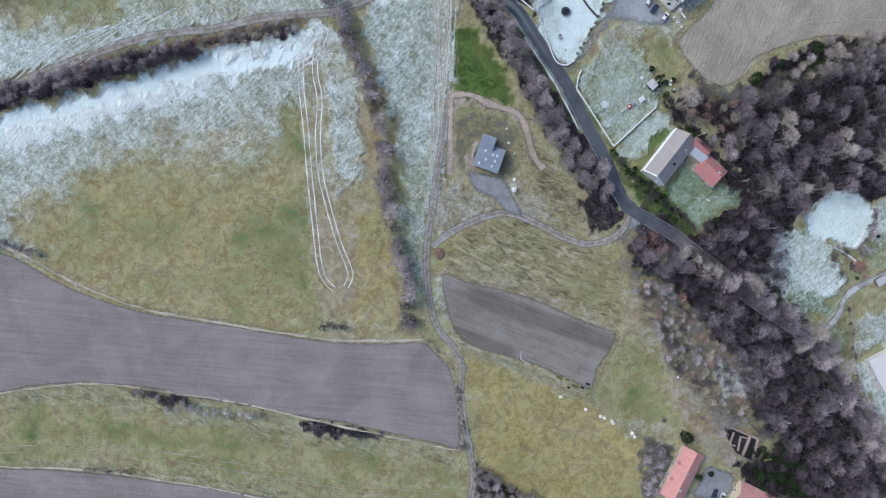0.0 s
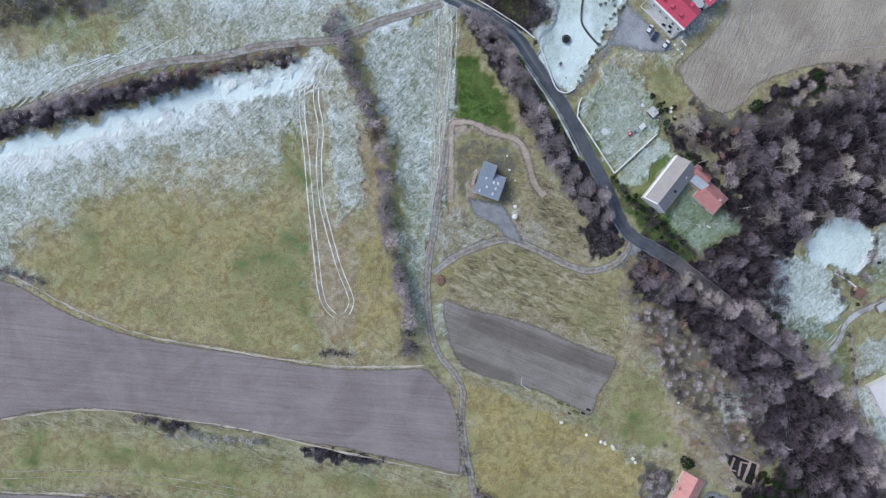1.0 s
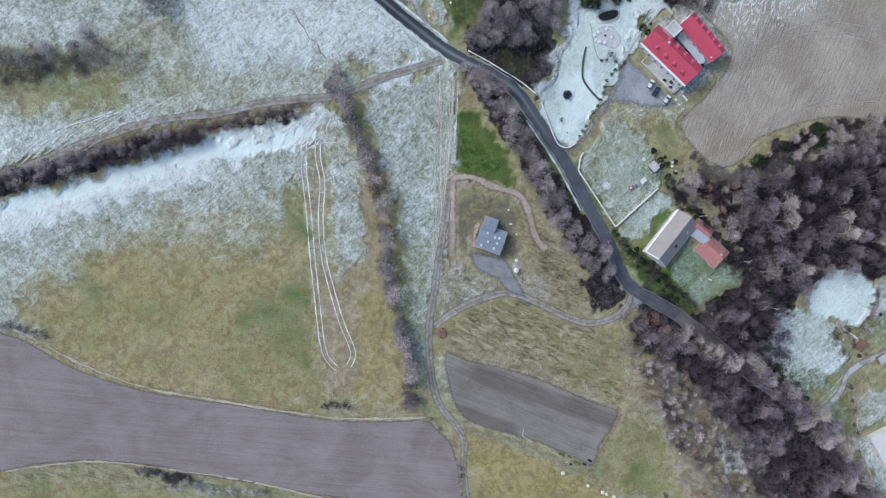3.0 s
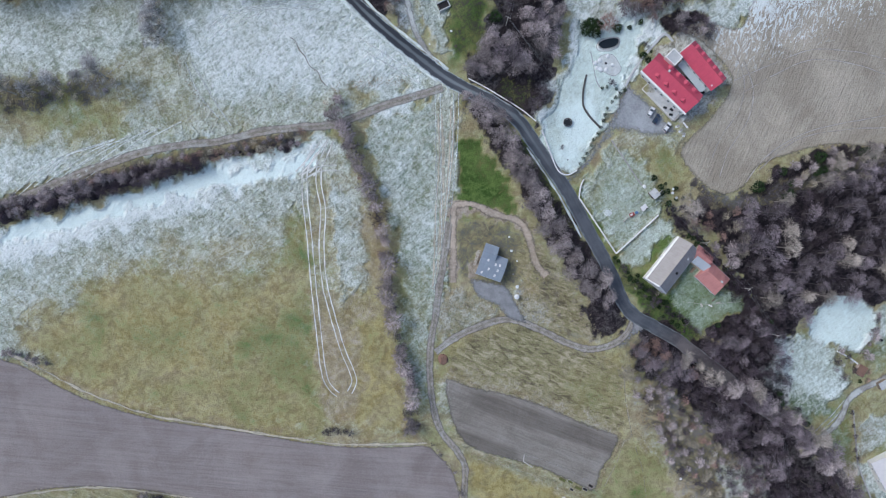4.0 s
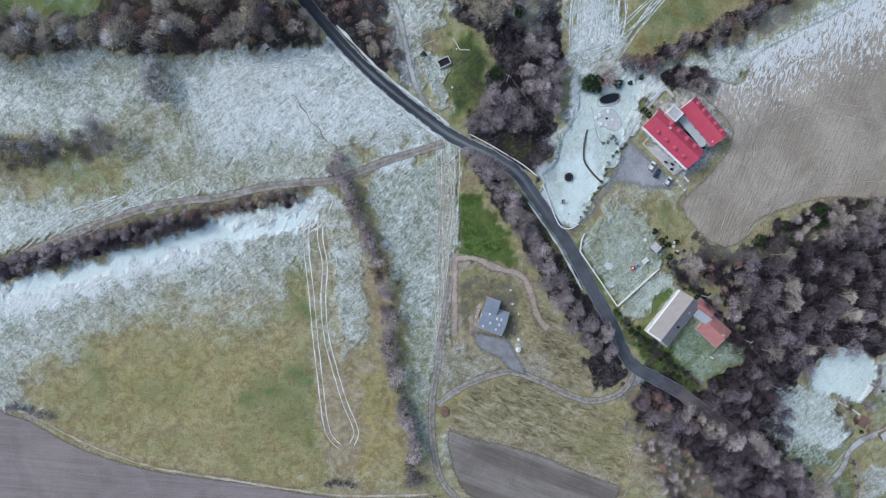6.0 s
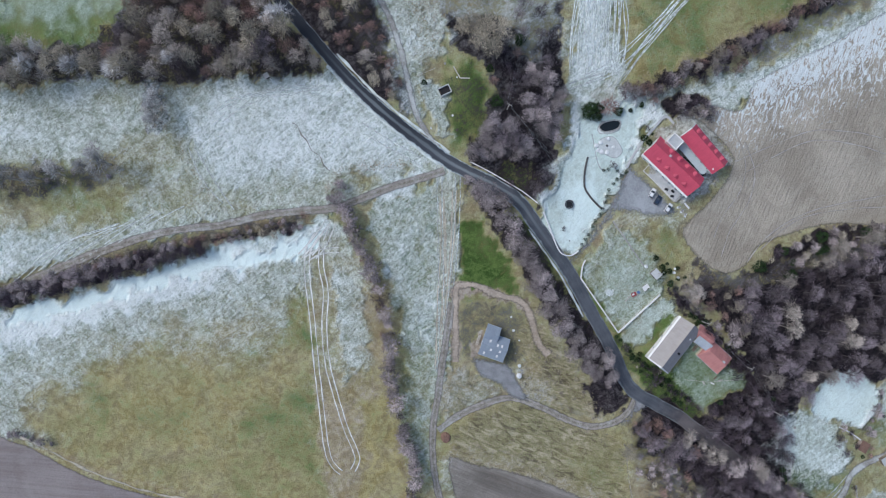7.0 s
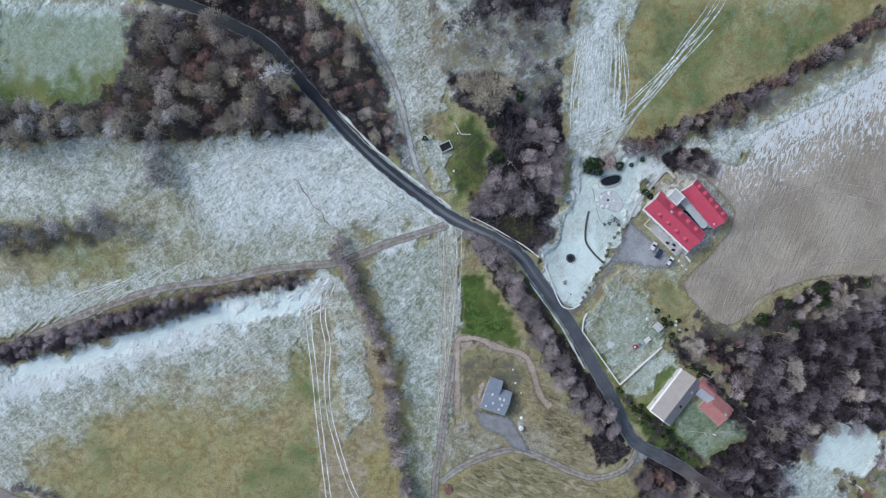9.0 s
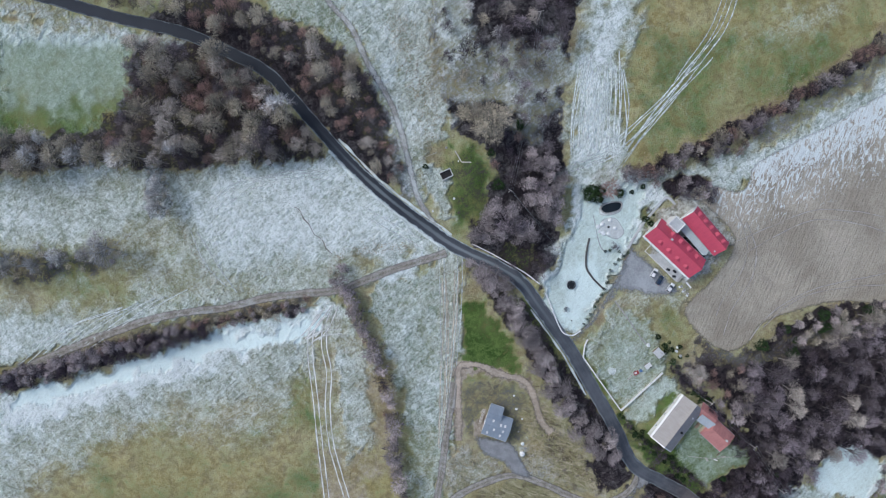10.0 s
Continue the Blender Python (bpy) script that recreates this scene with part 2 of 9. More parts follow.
LAND = land_material()
ASPHALT = asphalt_material()
PLOUGHED = soil_material("ploughed_earth", (0.235, 0.203, 0.195), (0.36, 0.322, 0.31), -6, 0.30)
GARDEN_SOIL = soil_material("garden_earth", (0.20, 0.182, 0.158), (0.35, 0.325, 0.292), -22, 0.3, (1.8, 3.0))
MUD = soil_material("churned_mud", (0.30, 0.266, 0.212), (0.495, 0.45, 0.37), 68, 0.06, (1.8, 2.8), 9, 0.5)
DIRT = track_material("dirt_track", (0.21, 0.19, 0.17), (0.42, 0.39, 0.355), (0.165, 0.15, 0.10), 0.2)
FROSTY_DIRT = track_material("frosted_track", (0.25, 0.238, 0.225), (0.40, 0.39, 0.375), (0.27, 0.27, 0.23), 0.45, (1.3, 2.2))
TYRE_MUD = plain("pressed_mud", (0.42, 0.39, 0.35), 0.9, grain=1.5, spread=0.3, own=False, thin=(0.2, 0.3))
GRAVEL = plain("grey_gravel", (0.275, 0.28, 0.29), 0.95, grain=2.5, spread=0.25, bump=0.5, own=False, specular=0.1, thin=(2.4, 3.6))
YARD_GRAVEL = plain("frosted_gravel", (0.345, 0.36, 0.375), 0.95, grain=1.2, spread=0.3, bump=0.5, own=False, specular=0.1, thin=(3.6, 4.5))
BLEACHED = plain("bleached_grass", (0.50, 0.46, 0.37), 0.95, grain=1.8, spread=0.35, own=False, thin=(0.3, 0.6))
TRODDEN = plain("trodden_grass", (0.41, 0.375, 0.275), 0.95, grain=1.8, spread=0.3, own=False, thin=(0.2, 0.2))
WHEEL_RIME = plain("pressed_rime", (0.70, 0.71, 0.67), 0.9, grain=1.6, spread=0.3, bump=0.4, own=False, specular=0.1, thin=(0.22, 0.4))
FAINT_RIME = plain("combed_rime", (0.70, 0.75, 0.72), 0.9, grain=1.4, spread=0.25, bump=0.4, own=False, specular=0.1, thin=(0.5, 1.0))
RING_EARTH = plain("trampled_clay", (0.43, 0.365, 0.30), 0.95, grain=1.2, spread=0.3, bump=0.4, own=False, specular=0.1, thin=(1.6, 2.6))
RIME = plain("rime", (0.62, 0.67, 0.65), 0.9, grain=1.8, spread=0.35, bump=0.6, own=False, specular=0.1)
BARK = plain("grey_bark", (0.115, 0.10, 0.092), 0.95, grain=3.0, spread=0.4)
LIMB = plain("pale_grey_limbs", (0.36, 0.325, 0.29), 0.95, grain=3.0, spread=0.3)
PALE_BARK = plain("pale_birch_bark", (0.50, 0.47, 0.43), 0.9, grain=2.5, spread=0.3)
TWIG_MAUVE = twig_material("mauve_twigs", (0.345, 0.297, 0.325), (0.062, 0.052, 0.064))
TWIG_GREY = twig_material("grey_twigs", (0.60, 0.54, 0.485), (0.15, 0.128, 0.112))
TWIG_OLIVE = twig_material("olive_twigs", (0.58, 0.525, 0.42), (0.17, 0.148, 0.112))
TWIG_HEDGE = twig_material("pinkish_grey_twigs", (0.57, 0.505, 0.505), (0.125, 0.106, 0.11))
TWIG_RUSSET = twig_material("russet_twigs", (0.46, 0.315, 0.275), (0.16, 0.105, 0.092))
# near-black and bluish: the thicket's shade is put into this twig colour
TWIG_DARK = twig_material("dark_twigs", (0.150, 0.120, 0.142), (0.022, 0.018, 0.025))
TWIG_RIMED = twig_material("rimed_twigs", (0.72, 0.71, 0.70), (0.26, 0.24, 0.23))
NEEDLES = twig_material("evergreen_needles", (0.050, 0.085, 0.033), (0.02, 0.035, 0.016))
STRAW = twig_material("dead_grass", (0.66, 0.58, 0.42), (0.34, 0.285, 0.18))
RED_ROOF = roof_material("red_metal_roof", (0.53, 0.08, 0.13), 0.35, 0.12, 0.45, 0.03)
CLAY_ROOF = roof_material("faded_clay_tiles", (0.48, 0.22, 0.205), 0.32, 0.2, 0.85, 0.2)
BEIGE_ROOF = roof_material("weathered_cement_sheets", (0.37, 0.345, 0.33), 0.6, 0.14, 0.9, 0.12)
SLATE_ROOF = roof_material("grey_tile_roof", (0.27, 0.315, 0.375), 0.35, 0.14, 0.6, 0.05)
PINK_ROOF = roof_material("pink_clay_tiles", (0.60, 0.30, 0.27), 0.32, 0.18, 0.85, 0.15)
CANOPY_ROOF = roof_material("pale_blue_sheet_roof", (0.50, 0.56, 0.58), 0.5, 0.12, 0.6, 0.1)
PALE_ROOF = roof_material("pale_sheet_roof", (0.68, 0.66, 0.66), 0.5, 0.08, 0.6, 0.05)
PLASTER = plain("white_plaster", (0.74, 0.73, 0.70), 0.9, grain=2.0, spread=0.1)
CREAM = plain("cream_plaster", (0.62, 0.54, 0.42), 0.9, grain=2.0, spread=0.15)
OLD_WALL = plain("old_masonry", (0.40, 0.33, 0.29), 0.95, grain=1.5, spread=0.35, bump=0.5)
CONCRETE = plain("pale_concrete", (0.52, 0.53, 0.53), 0.9, grain=1.5, spread=0.15)
ZINC = plain("dull_zinc_sheet", (0.50, 0.54, 0.58), 0.5, 0.3, 2.0, 0.12)
TIMBER = plain("weathered_timber", (0.26, 0.21, 0.16), 0.9, grain=4.0, spread=0.3)
PALE_TIMBER = plain("rimed_timber", (0.55, 0.53, 0.49), 0.9, grain=4.0, spread=0.2)
DARK = plain("dark_interior", (0.03, 0.028, 0.03), 0.9, grain=2.0, spread=0.4)
BLACK_NET = plain("black_mesh_mat", (0.018, 0.02, 0.024), 0.7, grain=3.0, spread=0.2)
DITCH_EARTH = plain("damp_ditch_earth", (0.20, 0.19, 0.15), 0.9, grain=2.0, spread=0.3, own=False, thin=(0.25, 0.35))
PATIO = plain("pale_gravel", (0.60, 0.63, 0.62), 0.95, grain=1.5, spread=0.2, own=False, thin=(0.5, 0.6))
DARK_STONE = plain("dark_wet_stone", (0.10, 0.10, 0.095), 0.8, grain=2.5, spread=0.3)
STONE = plain("field_stone", (0.40, 0.39, 0.37), 0.9, grain=2.5, spread=0.3, bump=0.4)
PALE_STONE = plain("rimed_stone", (0.80, 0.82, 0.82), 0.85, grain=2.0, spread=0.12)
WHITE_PAINT = plain("white_paint", (0.80, 0.80, 0.79), 0.6, grain=3.0, spread=0.06)
WRAP = plain("white_bale_wrap", (0.82, 0.80, 0.72), 0.5, grain=3.0, spread=0.08)
RUBBER = plain("black_rubber", (0.02, 0.02, 0.021), 0.8, grain=6.0, spread=0.2)
CAR_WHITE = plain("white_car_paint", (0.78, 0.79, 0.80), 0.25, 0.0, 1.0, 0.03, specular=0.5)
CAR_BLUE = plain("dark_blue_car_paint", (0.03, 0.05, 0.09), 0.25, 0.1, 1.0, 0.05, specular=0.5)
STEEL = plain("galvanised_steel", (0.45, 0.46, 0.47), 0.45, 0.6, 4.0, 0.1)
RED_CLOTH = plain("red_painted_metal", (0.35, 0.06, 0.06), 0.6, 0.0, 3.0, 0.15)
BLUE_SHEET = plain("blue_tarpaulin", (0.12, 0.22, 0.42), 0.5, 0.0, 3.0, 0.15)
RUST = plain("rusty_sheet", (0.23, 0.14, 0.105), 0.9, 0.0, 2.0, 0.3)
LICHEN = plain("mossy_turf", (0.14, 0.15, 0.05), 0.95, grain=1.2, spread=0.35, bump=0.5)


def glass_material():
    n = Nodes("window_glass", 0.06, specular=0.6)
    return n.done((0.05, 0.065, 0.08))


GLASS = glass_material()


def water_material():
    n = Nodes("dark_pond_water", 0.12, specular=0.5)
    n.bump(n.noise(1.5, 3, 0.5), 0.1, 0.02)
    return n.done((0.012, 0.017, 0.02))


WATER = water_material()

# ---- shape helpers ----
class Geo:
    """Collects the corners and faces of one mesh."""

    def __init__(self):
        self.v, self.f = [], []

    def add(self, verts, faces):
        k = len(self.v)
        self.v += [tuple(p) for p in verts]
        self.f += [tuple(k + i for i in f) for f in faces]
        return self

    def box(self, c, s, turn=0.0, taper=1.0):
        """A box round c with the sizes s, turned about z; taper narrows its top."""
        a, b = math.cos(radians(turn)), math.sin(radians(turn))
        pts = []
        for z in (-0.5, 0.5):
            k = taper if z > 0 else 1.0
            for x, y in ((-0.5, -0.5), (0.5, -0.5), (0.5, 0.5), (-0.5, 0.5)):
                px, py = x * s[0] * k, y * s[1] * k
                pts.append((c[0] + a * px - b * py, c[1] + b * px + a * py, c[2] + z * s[2]))
        return self.add(pts, [(3, 2, 1, 0), (4, 5, 6, 7), (0, 1, 5, 4), (1, 2, 6, 5), (2, 3, 7, 6), (3, 0, 4, 7)])

    def slab(self, quad, thick):
        """A plate of that thickness under four corners."""
        down = [(x, y, z - thick) for x, y, z in quad]
        n = len(quad)
        sides = [(i, n + i, n + (i + 1) % n, (i + 1) % n) for i in range(n)]
        return self.add(list(quad) + down, [tuple(range(n)), tuple(reversed(range(n, 2 * n)))] + sides)

    def tube(self, pts, radii, n=5):
        """A tapered round bar along the points."""
        rings = []
        for i, p in enumerate(pts):
            a, b = Vector(pts[max(i - 1, 0)]), Vector(pts[min(i + 1, len(pts) - 1)])
            d = (b - a).normalized()
            u = d.orthogonal().normalized()
            w = d.cross(u)
            r = radii[i] if isinstance(radii, (list, tuple)) else radii
            rings += [Vector(p) + r * (math.cos(2 * math.pi * k / n) * u + math.sin(2 * math.pi * k / n) * w) for k in range(n)]
        faces = [(i * n + k, i * n + (k + 1) % n, (i + 1) * n + (k + 1) % n, (i + 1) * n + k) for i in range(len(pts) - 1) for k in range(n)]
        faces += [tuple(reversed(range(n))), tuple(range(len(rings) - n, len(rings)))]
        return self.add(rings, faces)

    def lump(self, c, r, rng, rough=0.2, flat=1.0, n=8, m=5):
        """An uneven round body."""
        pts = [(c[0], c[1], c[2] + r * flat)]
        for j in range(1, m):
            t = math.pi * j / m
            for i in range(n):
                k = r * (1 + rough * rng.uniform(-1, 1))
                p = 2 * math.pi * i / n
                pts.append((c[0] + k * math.sin(t) * math.cos(p), c[1] + k * math.sin(t) * math.sin(p), c[2] + k * flat * math.cos(t)))
        pts.append((c[0], c[1], c[2] - r * flat))
        last = len(pts) - 1
        faces = [(0, 1 + i, 1 + (i + 1) % n) for i in range(n)]
        for j in range(m - 2):
            a = 1 + j * n
            faces += [(a + i, a + n + i, a + n + (i + 1) % n, a + (i + 1) % n) for i in range(n)]
        a = 1 + (m - 2) * n
        faces += [(a + (i + 1) % n, a + i, last) for i in range(n)]
        return self.add(pts, faces)


def mesh_data(name, verts, faces, material, smooth=False, attrs=None):
    me = bpy.data.meshes.new(name)
    me.from_pydata([tuple(map(float, p)) for p in verts], [], faces)
    if material:
        me.materials.append(material)
    if smooth:
        me.polygons.foreach_set("use_smooth", [True] * len(me.polygons))
    for key, values in (attrs or {}).items():
        me.attributes.new(key, "FLOAT", "POINT").data.foreach_set("value", np.asarray(values, dtype=np.float32))
    return me


def part(name, geo, material, parent=None, label="", smooth=False, attrs=None):
    """One mesh object, under its thing or part."""
    ob = new(name, mesh_data(name, geo.v, geo.f, material, smooth, attrs))
    if parent:
        ob.parent = parent
    return tagged(ob, label)


def thing(name, label, category, m=None, group="", kind=""):
    """An Empty at the base of a thing of several parts."""
    ob = new(name)
    ob.empty_display_size = 0.5
    if m is not None:
        ob.matrix_world = m
    return tagged(ob, label, category, group, kind)


# ---- the lie of the land: a hillside that climbs to the north ----
MOUND = (8.7, 138.6)


def rise(x, y):
    """Height of the ground, for numbers or arrays."""
    z = -8.117 - 0.02508 * x + 0.11264 * y
    z = z + 0.22 * np.sin(x * 0.061 + 1.3) * np.sin(y * 0.053) + 0.12 * np.sin(x * 0.13 - y * 0.11)
    d2 = ((x - MOUND[0]) / 9.5) ** 2 + ((y - MOUND[1]) / 11.0) ** 2
    return z + 2.2 * np.exp(-d2 * 1.6)


def on(x, y, lift=0.0):
    return (x, y, float(rise(x, y)) + lift)


def smooth_line(pts, step, closed=False):
    """Points at even steps on a curve through the given ones."""
    p = [np.array(q, float) for q in pts]
    n = len(p)
    out = []
    for i in range(n if closed else n - 1):
        if closed:
            a, b, c, d = p[i - 1], p[i], p[(i + 1) % n], p[(i + 2) % n]
        else:
            a, b, c, d = p[max(i - 1, 0)], p[i], p[i + 1], p[min(i + 2, n - 1)]
        count = max(2, int(np.linalg.norm(c - b) / step))
        for k in range(count):
            t = k / count
            out.append(0.5 * (2 * b + (c - a) * t + (2 * a - 5 * b + 4 * c - d) * t * t + (3 * b - a - 3 * c + d) * t ** 3))
    if not closed:
        out.append(p[-1])
    return np.array(out)


def inside_depth(px, py, outline):
    """How far each point lies inside the outline, in metres; outside it is minus."""
    o = np.array(outline, float)
    best = np.full(px.shape, 1e9)
    inside = np.zeros(px.shape, bool)
    for (x0, y0), (x1, y1) in zip(o, np.roll(o, -1, axis=0)):
        dx, dy = x1 - x0, y1 - y0
        t = np.clip(((px - x0) * dx + (py - y0) * dy) / (dx * dx + dy * dy + 1e-9), 0, 1)
        best = np.minimum(best, (px - x0 - t * dx) ** 2 + (py - y0 - t * dy) ** 2)
        if y0 != y1:
            inside ^= ((y0 > py) != (y1 > py)) & (px < (x1 - x0) * (py - y0) / (y1 - y0) + x0)
    return np.where(inside, 1, -1) * np.sqrt(best)


def waves(x, y, size, seed):
    """Cheap smooth noise about -1 to 1."""
    r = np.random.RandomState(seed)
    total = 0
    for k in range(7):
        a, s, p = r.uniform(0, 6.28), (0.6 + 0.9 * r.rand()) * 6.28 / size, r.uniform(0, 6.28)
        total = total + np.sin(s * (x * math.cos(a) + y * math.sin(a)) + p + 0.8 * np.sin(0.7 * s * (y * math.cos(a) - x * math.sin(a)) + 2 * p))
    return total / 3.5


# What grows or lies where: (kind of cover, amount, softness of its edge in metres, outline).
COVER = []


def cover(kind, amount, soft, outline):
    COVER.append((kind, amount, soft, outline))


def zone(outline, soft=4.0, **amounts):
    for kind, amount in amounts.items():
        cover(kind, amount, soft, outline)


# north-western pastures
zone([(-213.1, 51.3), (-184.7, 59.9), (-137.2, 79.0), (-90.9, 88.3), (-44.9, 94.6), (-1.1, 109.0), (-12.3, 122.8), (-34.4, 140.9), (-45.2, 150.9), (-69.9, 146.8), (-103.4, 143.9), (-141.1, 144.3), (-176.8, 140.3), (-203.2, 140.6)], 3, frost=0.5, green=0.55)
zone([(-90.0, 145.9), (-45.3, 147.6), (-21.2, 127.4), (-10.2, 114.8), (-35.3, 109.4), (-57.9, 112.0), (-85.6, 103.2), (-100.7, 114.8), (-105.4, 130.6)], 9, frost=0.84)
zone([(-203.2, 140.6), (-163.6, 140.1), (-121.6, 137.4), (-118.3, 121.8), (-152.4, 115.5), (-205.7, 118.4)], 9, frost=0.68)
zone([(-206.2, 113.9), (-150.1, 115.4), (-127.7, 115.1), (-135.7, 99.3), (-113.2, 96.7), (-136.7, 85.5), (-168.3, 88.2), (-208.2, 95.7)], 8, frost=0.30, green=0.62)
zone([(-44.4, 108.4), (-21.6, 113.8), (-11.4, 109.1), (-35.5, 102.1)], 4, frost=0.18, green=0.62)
zone([(-209.7, 81.9), (-168.5, 85.9), (-148.5, 81.0), (-170.2, 67.2), (-212.3, 58.4)], 7, frost=0.75)
# the large western meadow
zone([(-206.0, 45.8), (-178.5, 53.7), (-133.0, 64.0), (-91.8, 78.6), (-50.8, 92.0), (-41.9, 86.7), (-30.9, 62.4), (-26.6, 32.9), (-22.2, 5.0), (-16.6, -31.0), (-56.2, -37.0), (-115.1, -27.1), (-149.6, -17.5), (-182.9, 0.2), (-209.9, 4.9)], 2, frost=0.55, green=0.45)
zone([(-206.0, 45.8), (-178.6, 53.1), (-133.0, 64.0), (-91.7, 79.2), (-50.8, 90.9), (-48.8, 81.1), (-80.7, 72.1), (-103.9, 59.7), (-145.2, 49.5), (-179.9, 36.9), (-207.3, 32.3)], 6, frost=1.0)
zone([(-169.6, 53.8), (-133.0, 63.3), (-110.1, 70.8), (-90.6, 78.4), (-80.5, 78.0), (-87.6, 70.9), (-110.6, 62.4), (-133.5, 55.1), (-165.7, 46.0), (-193.1, 40.9)], 9, frost=1.25)
zone([(-174.8, 16.5), (-143.9, 34.8), (-104.8, 40.0), (-65.6, 48.7), (-56.5, 44.2), (-55.2, -14.0), (-56.0, -48.0), (-115.8, -40.4), (-150.4, -29.4), (-172.3, -11.5)], 26, frost=0.12, green=0.54, gold=0.55)
zone([(-52.3, 9.7), (-34.0, 9.7), (-18.9, -23.7), (-15.5, -43.3), (-52.8, -44.4)], 8, frost=0.2, green=0.4, gold=0.2)
zone([(-49.4, 2.6), (-40.0, 2.6), (-37.9, -14.1), (-43.9, -17.6), (-48.6, -14.0)], 3, bare=0.35, frost=0.3)
zone([(-178.3, 0.2), (-149.6, -16.7), (-115.1, -26.6), (-56.2, -36.3), (-10.6, -38.4), (-10.6, -35.9), (-56.1, -34.1), (-115.0, -24.2), (-149.4, -13.9), (-173.7, 0.2)], 2, frost=0.12, green=0.2, gold=0.3)
zone([(-85.7, 2.6), (-54.5, 14.3), (-53.3, -34.6), (-86.9, -28.4), (-107.6, -18.7)], 12, green=0.66)
zone([(-60.5, 66.7), (-55.4, 42.0), (-54.2, -14.0), (-56.8, -14.0), (-58.9, 42.0), (-62.4, 64.4)], 2, frost=0.15, green=0.75)
zone([(-153.7, 23.4), (-135.3, 25.7), (-127.0, 11.9), (-147.8, 9.6)], 10, green=0.68)
zone([(-112.2, 29.2), (-89.3, 28.1), (-92.1, 16.6), (-108.2, 18.9)], 9, green=0.72)
zone([(-59.1, 77.7), (-41.9, 86.7), (-33.1, 69.1), (-29.0, 32.9), (-22.3, -2.1), (-20.2, -28.6), (-51.2, -28.5), (-53.4, 9.7), (-56.1, 44.2)], 6, frost=0.36, green=0.34)
zone([(-43.1, 23.6), (-27.1, 32.9), (-17.3, -28.6), (-34.6, -31.0)], 9, frost=0.08, green=0.33, gold=0.5)
zone([(-47.2, 71.2), (-39.5, 66.8), (-36.4, 35.2), (-43.1, 23.6), (-46.8, 46.6)], 8, frost=0.72)
zone([(-35.0, 60.1), (-29.7, 60.2), (-22.2, 9.7), (-27.4, 9.7), (-31.3, 32.9)], 3, frost=0.08, green=0.15, bare=0.3)
# between the hedge and the cart way
zone([(-32.7, 95.5), (-11.1, 101.1), (3.6, 113.1), (4.4, 82.7), (0.7, 33.0), (-5.2, 14.4), (-6.4, 5.0), (-14.7, 5.0), (-19.2, 26.0), (-23.6, 51.2), (-27.3, 73.6)], 3, frost=0.53, green=0.85)
zone([(-20.7, 42.1), (-9.1, 33.0), (-7.6, 2.6), (-11.8, -28.6), (-18.7, 0.2)], 9, frost=0.36, green=0.75)
zone([(-23.6, 52.3), (-19.5, 52.3), (-16.9, 26.0), (-18.5, 23.7), (-22.0, 32.9)], 3, frost=0.12, green=0.75)
zone([(-31.0, 99.1), (-10.2, 110.3), (-6.2, 107.9), (-26.6, 95.5)], 3, frost=1.0)
zone([(-5.4, 108.7), (4.7, 113.1), (5.1, 73.8), (-0.9, 33.0), (-4.4, 33.0), (-3.7, 73.7)], 3, frost=0.45, green=0.42)
# green corner and the building plot
zone([(5.5, 89.3), (11.7, 86.7), (22.1, 75.7), (29.7, 60.1), (19.9, 60.0), (5.5, 63.8)], 3, frost=0.0, green=1.0)
zone([(3.7, 62.6), (15.3, 61.6), (31.6, 57.2), (37.6, 44.7), (34.4, 26.2), (27.4, 23.8), (20.2, 26.1), (3.8, 23.8), (0.2, 42.2)], 4, frost=0.12, green=0.5, bare=0.22, litter_dark=0.28)
zone([(8.3, 58.2), (27.0, 56.0), (31.8, 42.3), (27.2, 33.1), (10.7, 46.8)], 6, frost=0.16, green=0.55, bare=0.12, litter_dark=0.33)
zone([(1.4, 33.0), (1.4, 58.1), (3.0, 64.2), (11.1, 64.7), (19.5, 61.4), (31.1, 57.8), (35.9, 52.6), (38.3, 44.7), (41.9, 33.2), (37.6, 35.5), (34.6, 43.5), (31.7, 51.0), (27.0, 54.6), (18.1, 57.8), (10.6, 60.9), (6.5, 60.4), (5.1, 55.9), (5.2, 33.0)], 3, bare=1.2, frost=0.1, litter_dark=0.0)
zone([(34.1, 46.9), (43.7, 33.2), (63.3, 9.8), (65.9, 5.0), (51.5, 6.2), (32.2, 14.5), (28.5, 23.8), (35.5, 33.1)], 4, frost=0.22, green=0.1, bare=0.5)
zone([(28.4, 30.8), (36.7, 29.7), (39.2, 21.5), (30.9, 20.3)], 9, frost=0.4)
zone([(-0.9, 22.6), (15.6, 21.5), (20.3, 17.3), (3.8, 9.7), (-2.1, 5.0)], 5, frost=0.42, bare=0.9)
zone([(-2.1, 2.6), (22.7, 13.3), (51.5, 2.6), (70.8, 0.2), (78.3, -7.0), (76.9, -37.5), (52.2, -26.3), (27.8, -16.6), (-2.1, -9.3)], 3, frost=0.06, green=0.44, bare=0.1, gold=0.35)
zone([(15.6, 9.7), (34.7, 9.7), (30.0, 2.6), (10.9, 2.6)], 5, litter_dark=0.5)
zone([(3.8, 0.2), (20.5, -6.9), (42.2, -11.8), (54.5, -19.0), (39.9, -15.4), (18.2, -11.2), (1.4, -6.9)], 3, green=0.1, gold=0.0)
zone([(34.7, 5.0), (51.6, 0.2), (66.2, -4.6), (56.6, -9.4), (39.6, -2.1)], 3, litter_dark=0.45)
zone([(51.8, -6.9), (73.6, -9.4), (75.5, -31.3), (54.6, -23.9)], 8, green=0.65)
